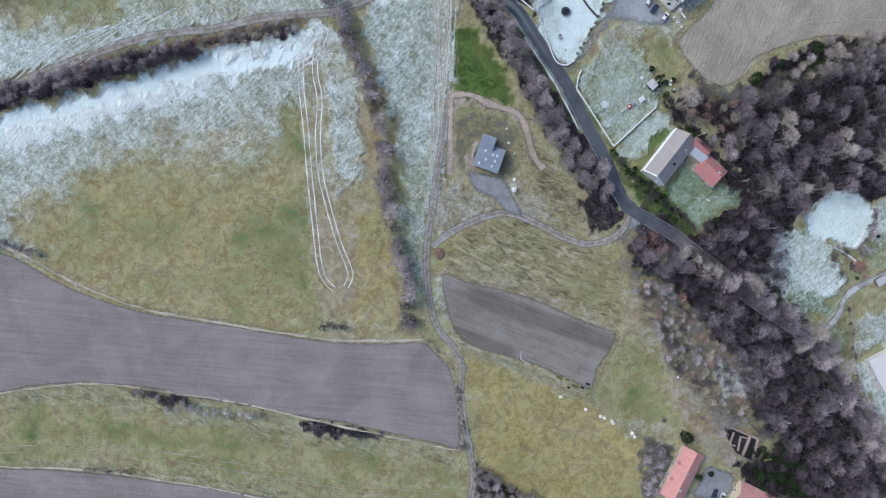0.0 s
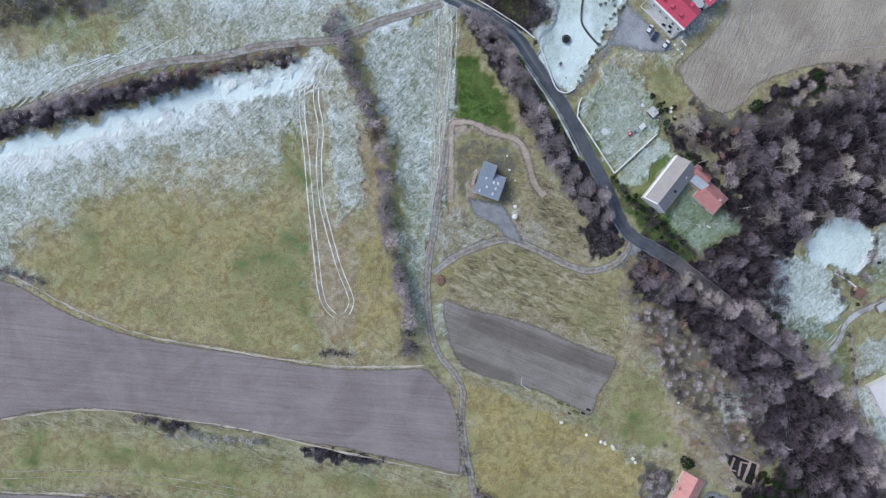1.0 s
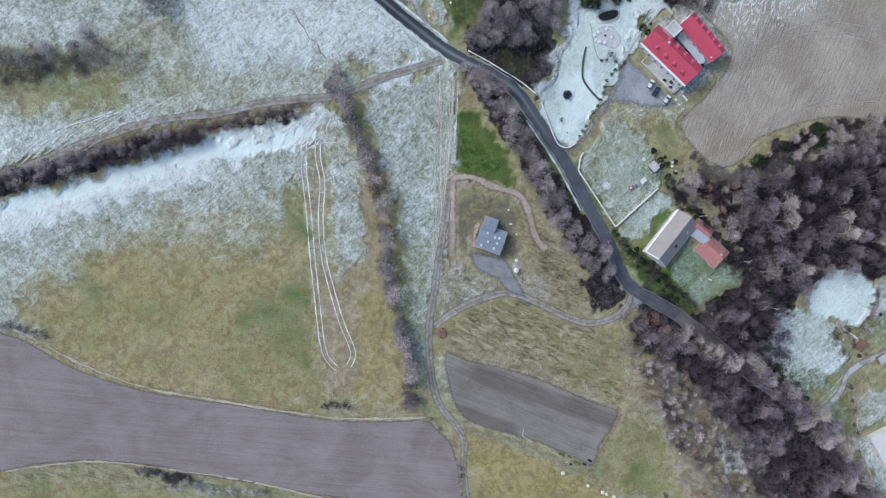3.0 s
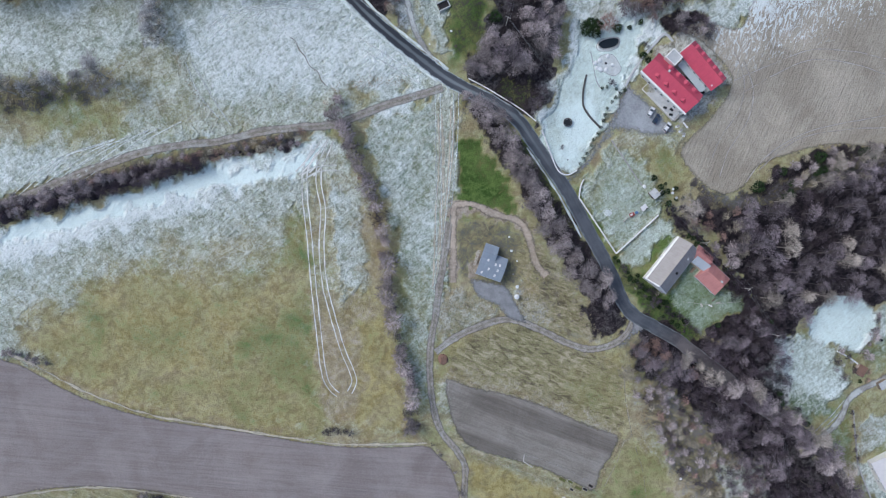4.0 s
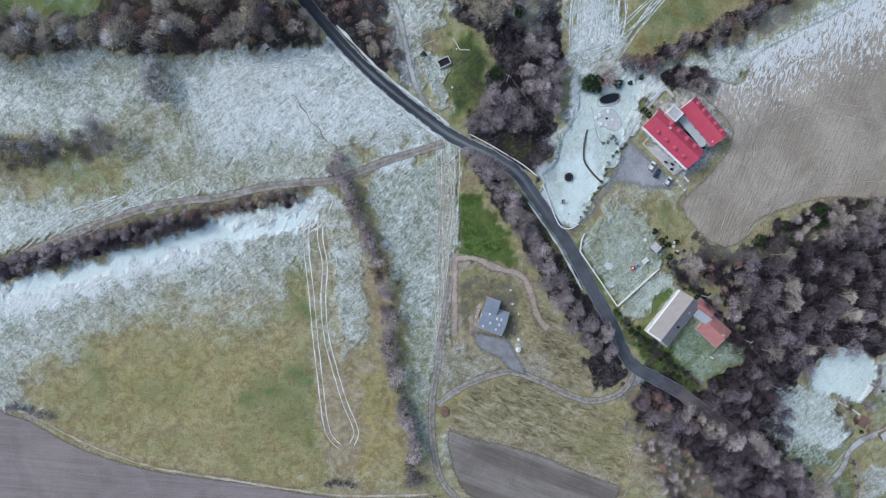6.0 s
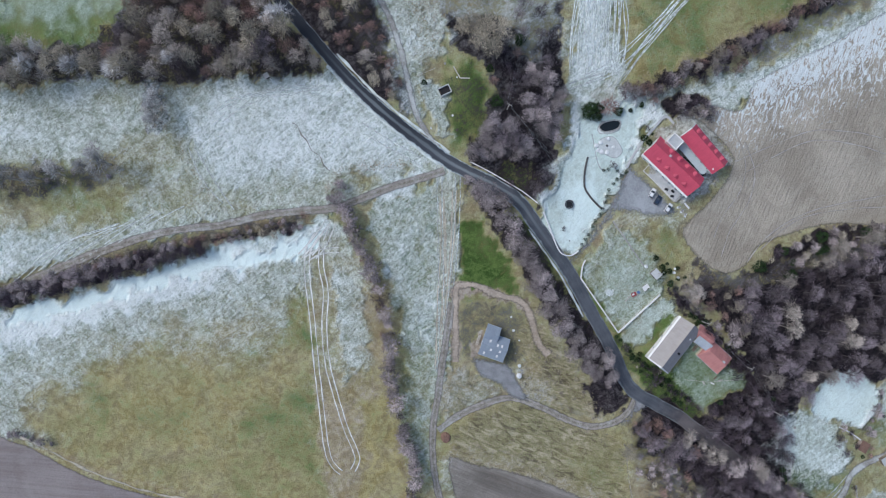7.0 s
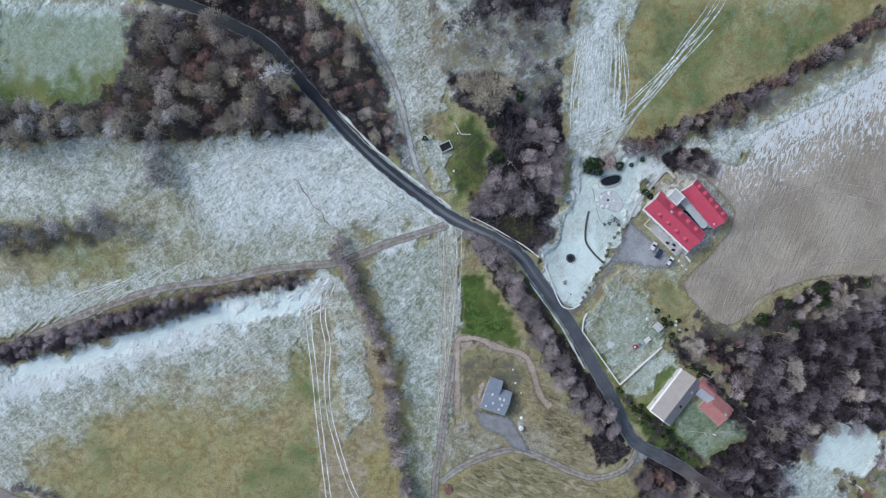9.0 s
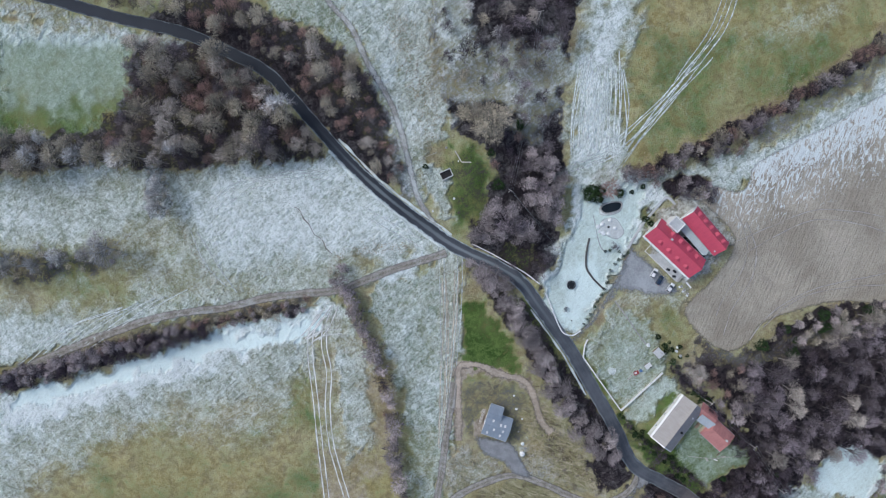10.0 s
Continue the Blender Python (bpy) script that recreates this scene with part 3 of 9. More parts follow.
zone([(-3.3, -6.9), (11.0, -11.7), (18.2, -16.5), (3.8, -18.9)], 4, frost=0.3, bare=0.5)
# southern pieces
zone([(10.2, -48.4), (35.6, -53.0), (65.6, -68.8), (88.5, -84.3), (90.4, -131.7), (49.5, -131.2), (16.4, -96.6), (11.8, -68.4)], 3, frost=0.0, green=0.42, gold=1.0, litter_dark=0.0)
zone([(21.0, -53.4), (53.2, -68.7), (76.2, -89.4), (53.7, -89.2), (23.6, -68.5)], 14, green=0.38)
zone([(77.0, -38.7), (84.5, -43.7), (110.0, -58.9), (110.9, -79.3), (88.2, -75.3), (67.9, -63.7)], 4, frost=0.04, green=0.64)
zone([(-216.4, -64.9), (-188.0, -62.1), (-152.3, -58.4), (-117.0, -63.8), (-64.4, -73.4), (6.9, -88.8), (10.3, -130.7), (-55.6, -110.1), (-111.6, -101.0), (-190.5, -93.1), (-219.1, -92.8)], 2, frost=0.14, green=0.55)
zone([(-218.5, -86.8), (-190.0, -86.0), (-154.1, -84.8), (-118.2, -87.7), (-82.0, -93.1), (-45.5, -99.1), (6.5, -107.4), (6.5, -112.1), (-45.6, -104.3), (-82.2, -97.7), (-118.4, -92.2), (-154.4, -89.4), (-218.9, -90.5)], 1.5, frost=0.05, green=0.68)
zone([(-131.1, -60.0), (-109.7, -62.6), (-100.4, -68.9), (-117.2, -68.8)], 4, litter_dark=0.7)
zone([(-64.4, -72.9), (-35.3, -76.9), (-23.1, -81.3), (-35.4, -83.3), (-59.7, -79.3)], 3, litter_dark=0.8)
zone([(76.1, -14.2), (93.2, -14.2), (113.6, -31.4), (124.5, -51.4), (110.0, -58.9), (84.4, -41.2)], 6, frost=0.2, green=0.4, bare=0.3, litter_dark=0.3)
zone([(93.3, -16.7), (100.6, -17.9), (102.4, -28.9), (95.0, -27.7)], 4, frost=0.85)
zone([(13.9, -94.0), (28.9, -104.5), (44.2, -115.2), (44.5, -131.1), (11.6, -130.7)], 4, litter_dark=0.7)
zone([(85.9, -81.7), (103.7, -87.0), (99.4, -102.6), (92.9, -131.8), (90.4, -131.7)], 3, litter_dark=0.6, frost=0.2)
zone([(97.6, -61.4), (125.2, -64.1), (128.6, -79.5), (111.2, -84.5)], 6, bare=0.6, green=0.3)
# wooded ground, its dark litter also painting the shade under the trees
zone([(-120.7, 195.5), (-100.3, 193.2), (-81.1, 187.8), (-68.5, 176.0), (-58.1, 163.0), (-47.5, 150.9), (-49.9, 145.5), (-69.9, 146.1), (-87.8, 145.5), (-103.5, 142.8), (-127.8, 144.6), (-149.9, 144.4), (-176.7, 141.4), (-203.2, 140.6), (-201.2, 159.1), (-142.1, 158.5), (-127.1, 168.0), (-122.7, 182.9)], 3, litter_dark=0.66, frost=0.08)
zone([(-109.3, 220.2), (-67.2, 203.4), (-50.1, 197.0), (-33.2, 182.1), (-22.5, 167.0), (-18.0, 149.5), (-12.5, 132.9), (-21.0, 138.1), (-34.1, 151.5), (-42.6, 161.8), (-53.2, 173.8), (-63.8, 184.5), (-76.5, 191.0), (-99.9, 199.1)], 3, litter_dark=0.68, frost=0.1)
zone([(-106.0, 205.8), (-76.3, 195.1), (-59.3, 185.5), (-49.9, 173.7), (-39.3, 161.8), (-30.7, 151.4), (-19.8, 139.0), (-23.3, 133.7), (-34.3, 143.5), (-45.5, 155.7), (-55.7, 166.3), (-64.2, 175.6), (-76.9, 184.2), (-100.3, 192.8), (-119.5, 197.6)], 3, litter_dark=0.8, frost=0.1)
zone([(-120.0, 144.0), (-111.2, 143.9), (-109.0, 126.2), (-119.2, 125.2)], 4, litter_dark=0.8)
zone([(-192.8, 113.7), (-157.1, 113.3), (-129.8, 117.4), (-127.1, 108.3), (-153.7, 99.6), (-194.5, 97.8)], 8, litter_dark=0.55, frost=0.12)
zone([(-6.1, 219.5), (52.4, 219.2), (48.5, 181.4), (45.3, 164.2), (46.7, 137.8), (43.5, 108.4), (35.5, 94.7), (24.0, 101.8), (5.8, 118.0), (17.3, 135.9), (17.3, 149.2), (1.8, 158.1), (-5.6, 186.1)], 3, litter_dark=0.82, frost=0.12)
zone([(-6.1, 219.5), (9.0, 219.4), (10.9, 181.7), (-4.5, 184.0)], 6, litter_dark=0.45, frost=0.6)
zone([(19.5, 114.4), (35.5, 113.6), (36.6, 103.9), (30.9, 100.5), (21.7, 107.6)], 8, litter_dark=0.6, green=0.95, frost=0.02)
zone([(33.0, 185.8), (43.9, 194.2), (48.5, 177.1), (37.5, 166.5)], 5, frost=0.6, litter_dark=0.4)
zone([(8.0, 104.8), (17.1, 100.7), (26.3, 87.8), (33.3, 76.0), (40.3, 64.0), (47.5, 49.4), (60.7, 34.6), (75.2, 24.5), (74.2, 17.0), (64.6, 17.2), (51.2, 37.2), (38.0, 56.8), (25.1, 78.5), (15.9, 92.6)], 3, litter_dark=0.85, frost=0.06)
zone([(119.4, 66.6), (142.7, 71.2), (151.9, 75.8), (181.4, 85.0), (207.9, 85.0), (213.1, 30.8), (184.7, 21.2), (158.0, 21.3), (142.3, 1.9), (130.1, 1.9), (107.9, 9.4), (129.0, 21.5), (123.7, 31.1), (110.6, 52.6), (96.0, 61.9)], 3, litter_dark=0.95, frost=0.05)
zone([(77.7, 9.8), (90.2, 0.2), (109.9, -7.0), (124.9, -14.3), (140.4, -26.6), (156.1, -39.0), (169.7, -54.2), (184.0, -74.7), (198.0, -95.7), (229.0, -117.3), (231.6, -144.5), (163.3, -143.5), (154.6, -90.1), (136.0, -77.0), (124.9, -59.0), (113.9, -38.9), (100.7, -19.1), (80.7, -7.0)], 12, litter_dark=0.95, frost=0.1)
zone([(114.2, -43.9), (136.8, -49.0), (140.3, -64.2), (124.9, -59.0)], 6, frost=0.45, litter_dark=0.4)
zone([(-205.7, 49.2), (-178.3, 57.1), (-150.9, 63.9), (-98.4, 80.7), (-60.0, 86.1), (-59.9, 89.1), (-98.2, 85.7), (-143.5, 74.9), (-177.6, 64.8), (-205.2, 54.7)], 2, litter_dark=0.9, frost=0.05)
zone([(-205.3, 53.4), (-177.8, 63.3), (-143.6, 73.6), (-98.2, 84.9), (-59.9, 88.7), (-59.8, 91.3), (-98.1, 88.3), (-143.3, 78.0), (-177.4, 68.1), (-204.9, 58.2)], 2.5, litter_dark=0.42, bare=0.35, frost=0.12)
zone([(22.9, 100.0), (29.8, 94.1), (35.6, 85.4), (42.6, 74.0), (49.7, 63.1), (56.9, 49.8), (65.5, 35.0), (61.9, 33.3), (53.4, 46.9), (45.0, 61.5), (36.8, 73.6), (29.8, 83.1), (21.7, 96.0)], 2, litter_dark=0.5, green=0.75, frost=0.04)
zone([(71.6, 138.6), (87.4, 142.2), (103.1, 147.8), (120.8, 156.5), (136.2, 164.4), (153.7, 174.0), (172.6, 186.8), (196.7, 199.4), (196.1, 205.7), (172.1, 193.2), (153.3, 180.9), (135.9, 169.9), (120.5, 163.5), (102.8, 154.9), (87.2, 147.3)], 3, litter_dark=0.85, frost=0.08)
zone([(127.6, 69.2), (135.4, 77.3), (151.4, 84.6), (181.1, 89.7), (212.2, 91.1), (214.2, 70.4), (143.2, 65.3)], 4, litter_dark=0.85, frost=0.05, green=0.6)
# farm garden, lawns, southern houses
zone([(36.7, 97.0), (46.9, 110.7), (51.2, 137.7), (60.2, 139.9), (80.6, 141.9), (89.9, 135.1), (81.1, 122.8), (73.3, 110.3), (52.4, 75.2), (43.7, 77.7)], 2.5, frost=1.06, green=0.75)
zone([(41.2, 110.7), (49.1, 117.5), (51.6, 103.7), (43.6, 96.9)], 5, frost=0.6)
zone([(76.4, 126.2), (82.1, 128.4), (81.1, 121.6), (79.0, 114.8)], 2, frost=0.1, green=0.75)
zone([(57.8, 73.3), (68.0, 87.2), (82.1, 82.3), (94.1, 72.7), (88.6, 58.5), (71.2, 43.0), (55.5, 65.0)], 4, frost=0.45, green=0.9)
zone([(77.2, 91.8), (95.9, 89.2), (103.5, 72.6), (89.5, 66.8), (79.8, 80.0)], 8, frost=0.1, green=0.66)
zone([(72.0, 63.5), (82.5, 65.7), (85.0, 60.9), (74.5, 56.3)], 4, frost=0.12, green=0.4)
zone([(72.5, 40.5), (88.7, 56.0), (98.3, 51.0), (83.4, 30.5)], 2.5, frost=0.4, green=0.8)
zone([(80.9, 35.5), (91.2, 51.2), (94.8, 49.9), (83.4, 33.0)], 2, frost=0.05, green=0.85)
zone([(93.2, 22.9), (104.6, 40.0), (117.2, 23.7), (126.8, 23.5), (108.2, 7.6), (95.9, 14.1), (76.2, 34.3), (81.0, 34.2)], 2.5, frost=0.2, green=1.05, litter_dark=0.2)
zone([(52.0, 71.0), (55.3, 67.3), (71.2, 43.0), (73.8, 34.4), (68.9, 40.6), (59.2, 54.1)], 1.5, frost=0.08, green=0.9)
zone([(153.7, 13.4), (160.6, 22.1), (168.7, 24.5), (176.2, 22.1), (182.5, 18.5), (182.1, 5.6), (177.1, 1.0), (170.4, 1.5), (162.8, 4.7)], 2, frost=1.3, litter_dark=0.0)
zone([(137.1, -1.6), (142.6, 8.1), (159.8, 5.7), (165.3, -1.6), (173.6, -14.0), (168.9, -17.7), (159.6, -26.3), (149.4, -21.3), (141.2, -8.9)], 4, frost=0.9, litter_dark=0.0, green=0.6)
zone([(183.2, 18.9), (195.1, 22.5), (196.4, 8.0), (184.5, 3.2)], 4, frost=0.7, litter_dark=0.0)
zone([(144.0, -13.9), (151.9, -21.3), (159.7, -27.6), (156.2, -30.1), (145.7, -21.3)], 4, green=0.9, frost=0.15)
zone([(163.0, -38.9), (174.5, -26.4), (179.5, -51.7), (171.1, -47.1)], 3, frost=0.2, green=0.9, litter_dark=0.0)
zone([(179.4, -50.4), (200.9, -42.9), (204.2, -80.4), (191.4, -73.8)], 3, frost=0.75, litter_dark=0.0)
zone([(178.9, -31.4), (199.2, -24.0), (200.6, -39.1), (181.0, -45.4)], 4, frost=0.55, litter_dark=0.45)
zone([(179.8, 0.8), (196.4, 8.0), (197.7, -6.6), (183.1, -9.1)], 4, frost=0.25, green=0.8, litter_dark=0.0)
zone([(116.9, -97.6), (129.9, -102.9), (128.0, -116.1), (112.7, -116.0)], 3, frost=0.35, green=0.7, litter_dark=0.0)
zone([(97.0, 67.1), (119.5, 63.8), (142.7, 72.3), (161.1, 79.2), (184.2, 86.1), (184.5, 81.5), (161.4, 74.6), (143.0, 67.5), (119.8, 59.1), (100.8, 61.5)], 4, litter_dark=0.6, bare=0.15, green=0.45)
zone([(70.8, 42.3), (82.2, 33.0), (93.2, 22.9), (105.7, 10.2), (102.2, 5.9), (91.1, 14.7), (78.3, 27.4), (69.7, 38.1)], 2, green=1.15, frost=0.0, litter_dark=0.35)
zone([(88.5, 63.3), (98.1, 57.1), (110.4, 44.8), (130.4, 23.5), (137.2, 8.3), (124.9, 13.6), (116.9, 31.2), (104.4, 47.3), (93.4, 56.0)], 3, litter_dark=0.8, frost=0.02)
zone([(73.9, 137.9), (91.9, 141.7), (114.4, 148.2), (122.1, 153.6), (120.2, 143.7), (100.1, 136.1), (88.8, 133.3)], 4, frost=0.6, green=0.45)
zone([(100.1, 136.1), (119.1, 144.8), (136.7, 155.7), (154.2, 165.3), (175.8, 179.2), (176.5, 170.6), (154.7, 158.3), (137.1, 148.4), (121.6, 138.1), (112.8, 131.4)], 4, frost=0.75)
zone([(104.9, -2.0), (119.2, 5.3), (128.4, 13.7), (148.3, 5.5), (147.7, -24.9), (123.0, -24.6)], 3, litter_dark=0.95, frost=0.02)
zone([(120.9, 154.7), (136.3, 162.2), (153.8, 171.9), (175.4, 185.7), (175.8, 179.2), (154.1, 167.1), (136.6, 157.2), (119.0, 146.3)], 4, frost=0.6)
zone([(85.5, 136.7), (92.6, 139.3), (104.0, 138.9), (108.4, 134.1), (106.3, 128.4), (101.3, 129.3), (95.7, 131.0), (90.2, 131.5)], 3, litter_dark=0.9, frost=0.02)
zone([(78.9, 117.1), (85.6, 125.0), (92.3, 130.5), (100.1, 133.8), (115.7, 115.5), (107.1, 100.7), (96.8, 96.2), (88.5, 103.2)], 4, frost=0.35, bare=1.15, litter_dark=0.0)
zone([(66.9, 87.3), (74.8, 96.5), (91.2, 91.6), (96.9, 95.0), (99.5, 86.8), (82.1, 82.3)], 5, frost=0.3, green=0.5, bare=0.2)
# north-eastern meadow, northern strips, cellar mound
zone([(46.6, 141.1), (48.7, 164.2), (55.0, 189.9), (58.9, 223.2), (194.7, 222.4), (196.3, 203.6), (172.0, 195.3), (153.1, 183.1), (135.8, 172.0), (113.9, 159.2), (91.7, 147.9), (71.5, 141.5), (60.3, 137.2)], 2.5, frost=0.08, green=0.62, gold=0.55)
zone([(46.6, 141.1), (48.7, 164.2), (55.0, 189.9), (58.9, 223.2), (74.1, 223.1), (71.5, 194.0), (65.2, 174.8), (64.4, 159.7), (71.3, 149.7), (62.5, 137.2)], 15, frost=0.92)
zone([(68.7, 168.3), (79.2, 193.9), (85.0, 223.1), (100.3, 223.0), (90.9, 174.6), (75.7, 155.2)], 10, frost=0.1, green=0.5, gold=0.7)
zone([(104.1, 180.9), (134.0, 206.1), (156.1, 206.0), (139.5, 187.1), (109.1, 165.8)], 14, frost=0.24)
zone([(76.0, 145.2), (111.5, 161.8), (140.1, 175.2), (171.8, 197.4), (172.1, 193.2), (140.4, 170.9), (114.0, 158.1), (80.6, 142.3)], 3, frost=0.03, green=0.15)
zone([(53.4, 142.2), (64.7, 144.2), (69.3, 138.6), (58.0, 136.5)], 2, bare=0.7, frost=0.5)
zone([(-21.6, 207.3), (-7.2, 219.5), (-5.7, 181.9), (1.9, 166.8), (-0.5, 153.8), (-13.4, 156.1), (-16.9, 173.4)], 3, frost=0.6, green=0.25)
zone([(-81.5, 220.0), (-47.1, 219.8), (-37.1, 194.8), (-27.7, 179.9), (-22.5, 167.0), (-33.1, 183.2), (-50.1, 197.5), (-67.2, 203.8)], 3, frost=0.45, green=0.85)
zone([(-49.3, 219.8), (-21.3, 219.6), (-19.7, 194.7), (-16.0, 160.5), (-20.3, 167.0), (-30.8, 188.5)], 3, frost=0.7, green=0.6)
zone([(-195.7, 208.5), (-170.9, 200.1), (-154.3, 193.7), (-124.1, 193.4), (-122.5, 180.8), (-127.1, 168.0), (-142.1, 158.5), (-201.2, 159.1)], 5, frost=0.38, green=1.0)
zone([(-200.2, 167.6), (-143.5, 168.2), (-125.8, 185.0), (-122.3, 182.9), (-127.1, 168.0), (-142.1, 158.5), (-201.3, 158.4)], 18, frost=0.02, green=0.95)
zone([(-195.2, 212.6), (-170.4, 205.2), (-151.5, 200.9), (-128.4, 194.5), (-102.5, 192.8), (-102.6, 190.7), (-128.4, 193.9), (-149.5, 199.5), (-170.6, 203.8), (-195.7, 208.5)], 4, frost=0.75)
zone([(-198.7, 181.4), (-159.8, 181.1), (-137.4, 189.3), (-123.1, 193.0), (-122.5, 180.8), (-127.1, 168.0), (-142.1, 158.5), (-201.3, 158.4)], 16, frost=0.3, green=1.0)
zone([(-194.6, 218.7), (-169.9, 210.8), (-150.1, 204.9), (-125.9, 198.5), (-102.5, 192.8), (-102.7, 189.9), (-128.3, 195.1), (-151.5, 201.6), (-170.3, 206.7), (-195.0, 214.6)], 3, litter_dark=0.5, frost=0.5)
zone([(-0.6, 149.8), (12.9, 151.0), (17.7, 140.3), (12.7, 123.6), (4.7, 117.6), (-0.8, 133.8)], 6, frost=0.06, green=0.76, litter_dark=0.2)
zone([(-11.8, 147.3), (-1.1, 142.7), (1.3, 121.5), (-7.6, 132.8)], 3, frost=0.7, litter_dark=0.0)
zone([(-20.8, 145.2), (-15.4, 138.5), (-13.3, 127.3), (-18.9, 131.8)], 2, litter_dark=0.6)
# tone of the ground within those pieces
zone([(-155.0, 19.0), (-137.8, 33.2), (-107.3, 37.8), (-75.1, 31.7), (-61.3, 28.0), (-58.5, -25.6), (-89.2, -23.0), (-126.4, -10.2), (-149.2, 2.1)], 30, frost=0.09, gold=0.5, green=0.47)
zone([(-148.4, 14.2), (-127.1, 16.5), (-127.7, 6.9), (-146.7, 4.5)], 14, green=0.66, gold=0.2)
zone([(-110.1, 28.3), (-89.3, 25.8), (-92.1, 16.3), (-108.3, 18.8)], 10, green=0.68, gold=0.2)
zone([(-94.8, 9.1), (-63.9, 18.5), (-62.3, -5.8), (-88.4, -5.6)], 16, green=0.66, gold=0.3)
zone([(-172.0, 7.2), (-140.4, -10.0), (-94.0, -22.9), (-55.7, -28.1), (-55.3, -13.2), (-93.3, -10.5), (-135.2, -0.3), (-159.9, 14.3)], 10, green=0.58, gold=0.3, frost=0.03)
zone([(-113.7, 49.5), (-81.4, 49.3), (-68.0, 37.5), (-86.7, 32.9), (-114.3, 37.8)], 22, frost=0.3, gold=0.3, green=0.4)
zone([(-66.2, 56.3), (-58.1, 56.2), (-57.1, 28.0), (-56.0, -1.0), (-55.1, -29.4), (-65.3, -25.6), (-66.1, 8.8), (-66.8, 37.5)], 18, frost=0.07, green=0.68, gold=0.2)
zone([(-56.8, 28.0), (-40.2, 27.9), (-23.8, 18.3), (-18.2, -28.5), (-52.9, -28.6), (-55.1, -1.0)], 1.6, frost=0.09, green=0.28, bare=0.42, gold=0.2)
zone([(-35.8, 13.5), (-23.8, 18.3), (-18.2, -28.5), (-36.6, -28.4)], 7, frost=0.02, green=0.42, bare=0.1, gold=0.8)
zone([(-46.3, 65.4), (-34.7, 67.7), (-34.1, 37.4), (-42.6, 25.5), (-46.4, 42.2)], 10, frost=0.58, bare=0.2)
zone([(-34.5, 74.6), (-28.3, 65.4), (-23.5, 42.1), (-23.8, 20.7), (-32.0, 27.9), (-32.6, 53.8)], 10, frost=0.1, bare=0.35, gold=0.5, green=0.3)
zone([(-55.6, 74.6), (-47.2, 74.6), (-46.4, 60.8), (-44.9, 27.9), (-54.3, 28.0)], 3, frost=0.22, bare=0.25, green=0.45)
zone([(-98.6, 132.5), (-87.1, 141.2), (-69.2, 143.3), (-47.0, 143.3), (-38.3, 134.6), (-11.6, 114.6), (-20.8, 107.9), (-43.4, 110.2), (-52.5, 110.3), (-79.4, 112.6), (-97.3, 114.9)], 10, frost=0.92)
zone([(-175.6, 137.1), (-142.4, 141.4), (-129.8, 130.4), (-143.8, 121.7), (-177.3, 117.4)], 14, frost=0.62)
zone([(-125.8, 123.8), (-103.7, 121.6), (-100.2, 103.8), (-80.3, 94.7), (-112.3, 90.3), (-139.1, 92.7), (-140.5, 103.9)], 14, frost=0.33, green=0.5)
zone([(-167.5, 104.1), (-124.9, 103.9), (-127.8, 94.9), (-166.5, 88.3)], 12, frost=0.15, green=0.62)
zone([(38.7, 91.8), (47.6, 112.1), (54.1, 132.2), (60.8, 136.6), (79.0, 134.3), (77.0, 125.4), (71.7, 109.8), (64.0, 96.2), (52.8, 75.6), (44.6, 77.9)], 3, calm=0.85, frost=0.82, green=0.95)
zone([(44.5, 84.9), (47.7, 100.8), (59.1, 107.6), (61.8, 91.7), (50.5, 77.9)], 6, frost=1.12)
zone([(94.3, 27.7), (105.7, 39.7), (118.2, 27.4), (128.0, 23.7), (108.2, 9.1)], 2.5, calm=0.6, frost=0.29, green=1.05, litter_dark=0.3)
zone([(73.6, 43.5), (87.4, 56.5), (94.5, 52.9), (84.4, 37.4), (77.4, 33.9)], 3, calm=0.5, frost=0.55, green=0.8)
zone([(79.9, 30.2), (94.6, 49.8), (92.2, 51.3), (77.4, 33.9)], 3, frost=0.04, green=0.9, calm=0.3)
zone([(153.4, 14.7), (159.8, 22.0), (169.2, 24.9), (181.5, 20.7), (181.9, 9.5), (173.3, 0.8), (164.5, 2.7), (158.2, 6.0)], 2, calm=0.9, frost=0.95)
zone([(141.3, 4.9), (155.7, 7.3), (166.1, -2.8), (169.6, -18.0), (157.6, -23.0), (144.5, -10.1), (137.0, -5.0)], 8, calm=0.45, frost=0.66, green=0.7)
zone([(137.2, -10.0), (147.1, -13.9), (162.4, -20.5), (167.6, -25.6), (155.5, -28.1), (143.8, -20.2)], 6, frost=0.3, green=0.95)
zone([(6.8, 54.8), (25.1, 54.6), (31.0, 47.5), (29.9, 35.5), (25.2, 28.3), (11.0, 30.9), (5.1, 43.0)], 8, frost=0.06, green=0.55, bare=0.1, litter_dark=0.22, calm=0.6)
zone([(5.2, 59.5), (20.4, 58.2), (18.0, 53.5), (6.3, 52.4)], 6, green=0.95, litter_dark=0.1, frost=0.05)
zone([(34.5, 53.4), (39.3, 40.2), (53.9, 20.6), (51.7, 10.8), (44.2, 28.1), (32.2, 40.3)], 6, bare=0.5, gold=0.6, green=0.15, frost=0.05, litter_dark=0.12)
zone([(31.1, 30.7), (46.6, 28.1), (51.7, 10.8), (37.2, 13.5), (28.8, 23.4)], 8, frost=0.42, bare=0.3)
zone([(-2.1, 23.7), (8.6, 27.3), (20.5, 18.6), (8.6, 13.8), (-2.2, 10.2)], 6, frost=0.4, bare=0.85, litter_dark=0.0)
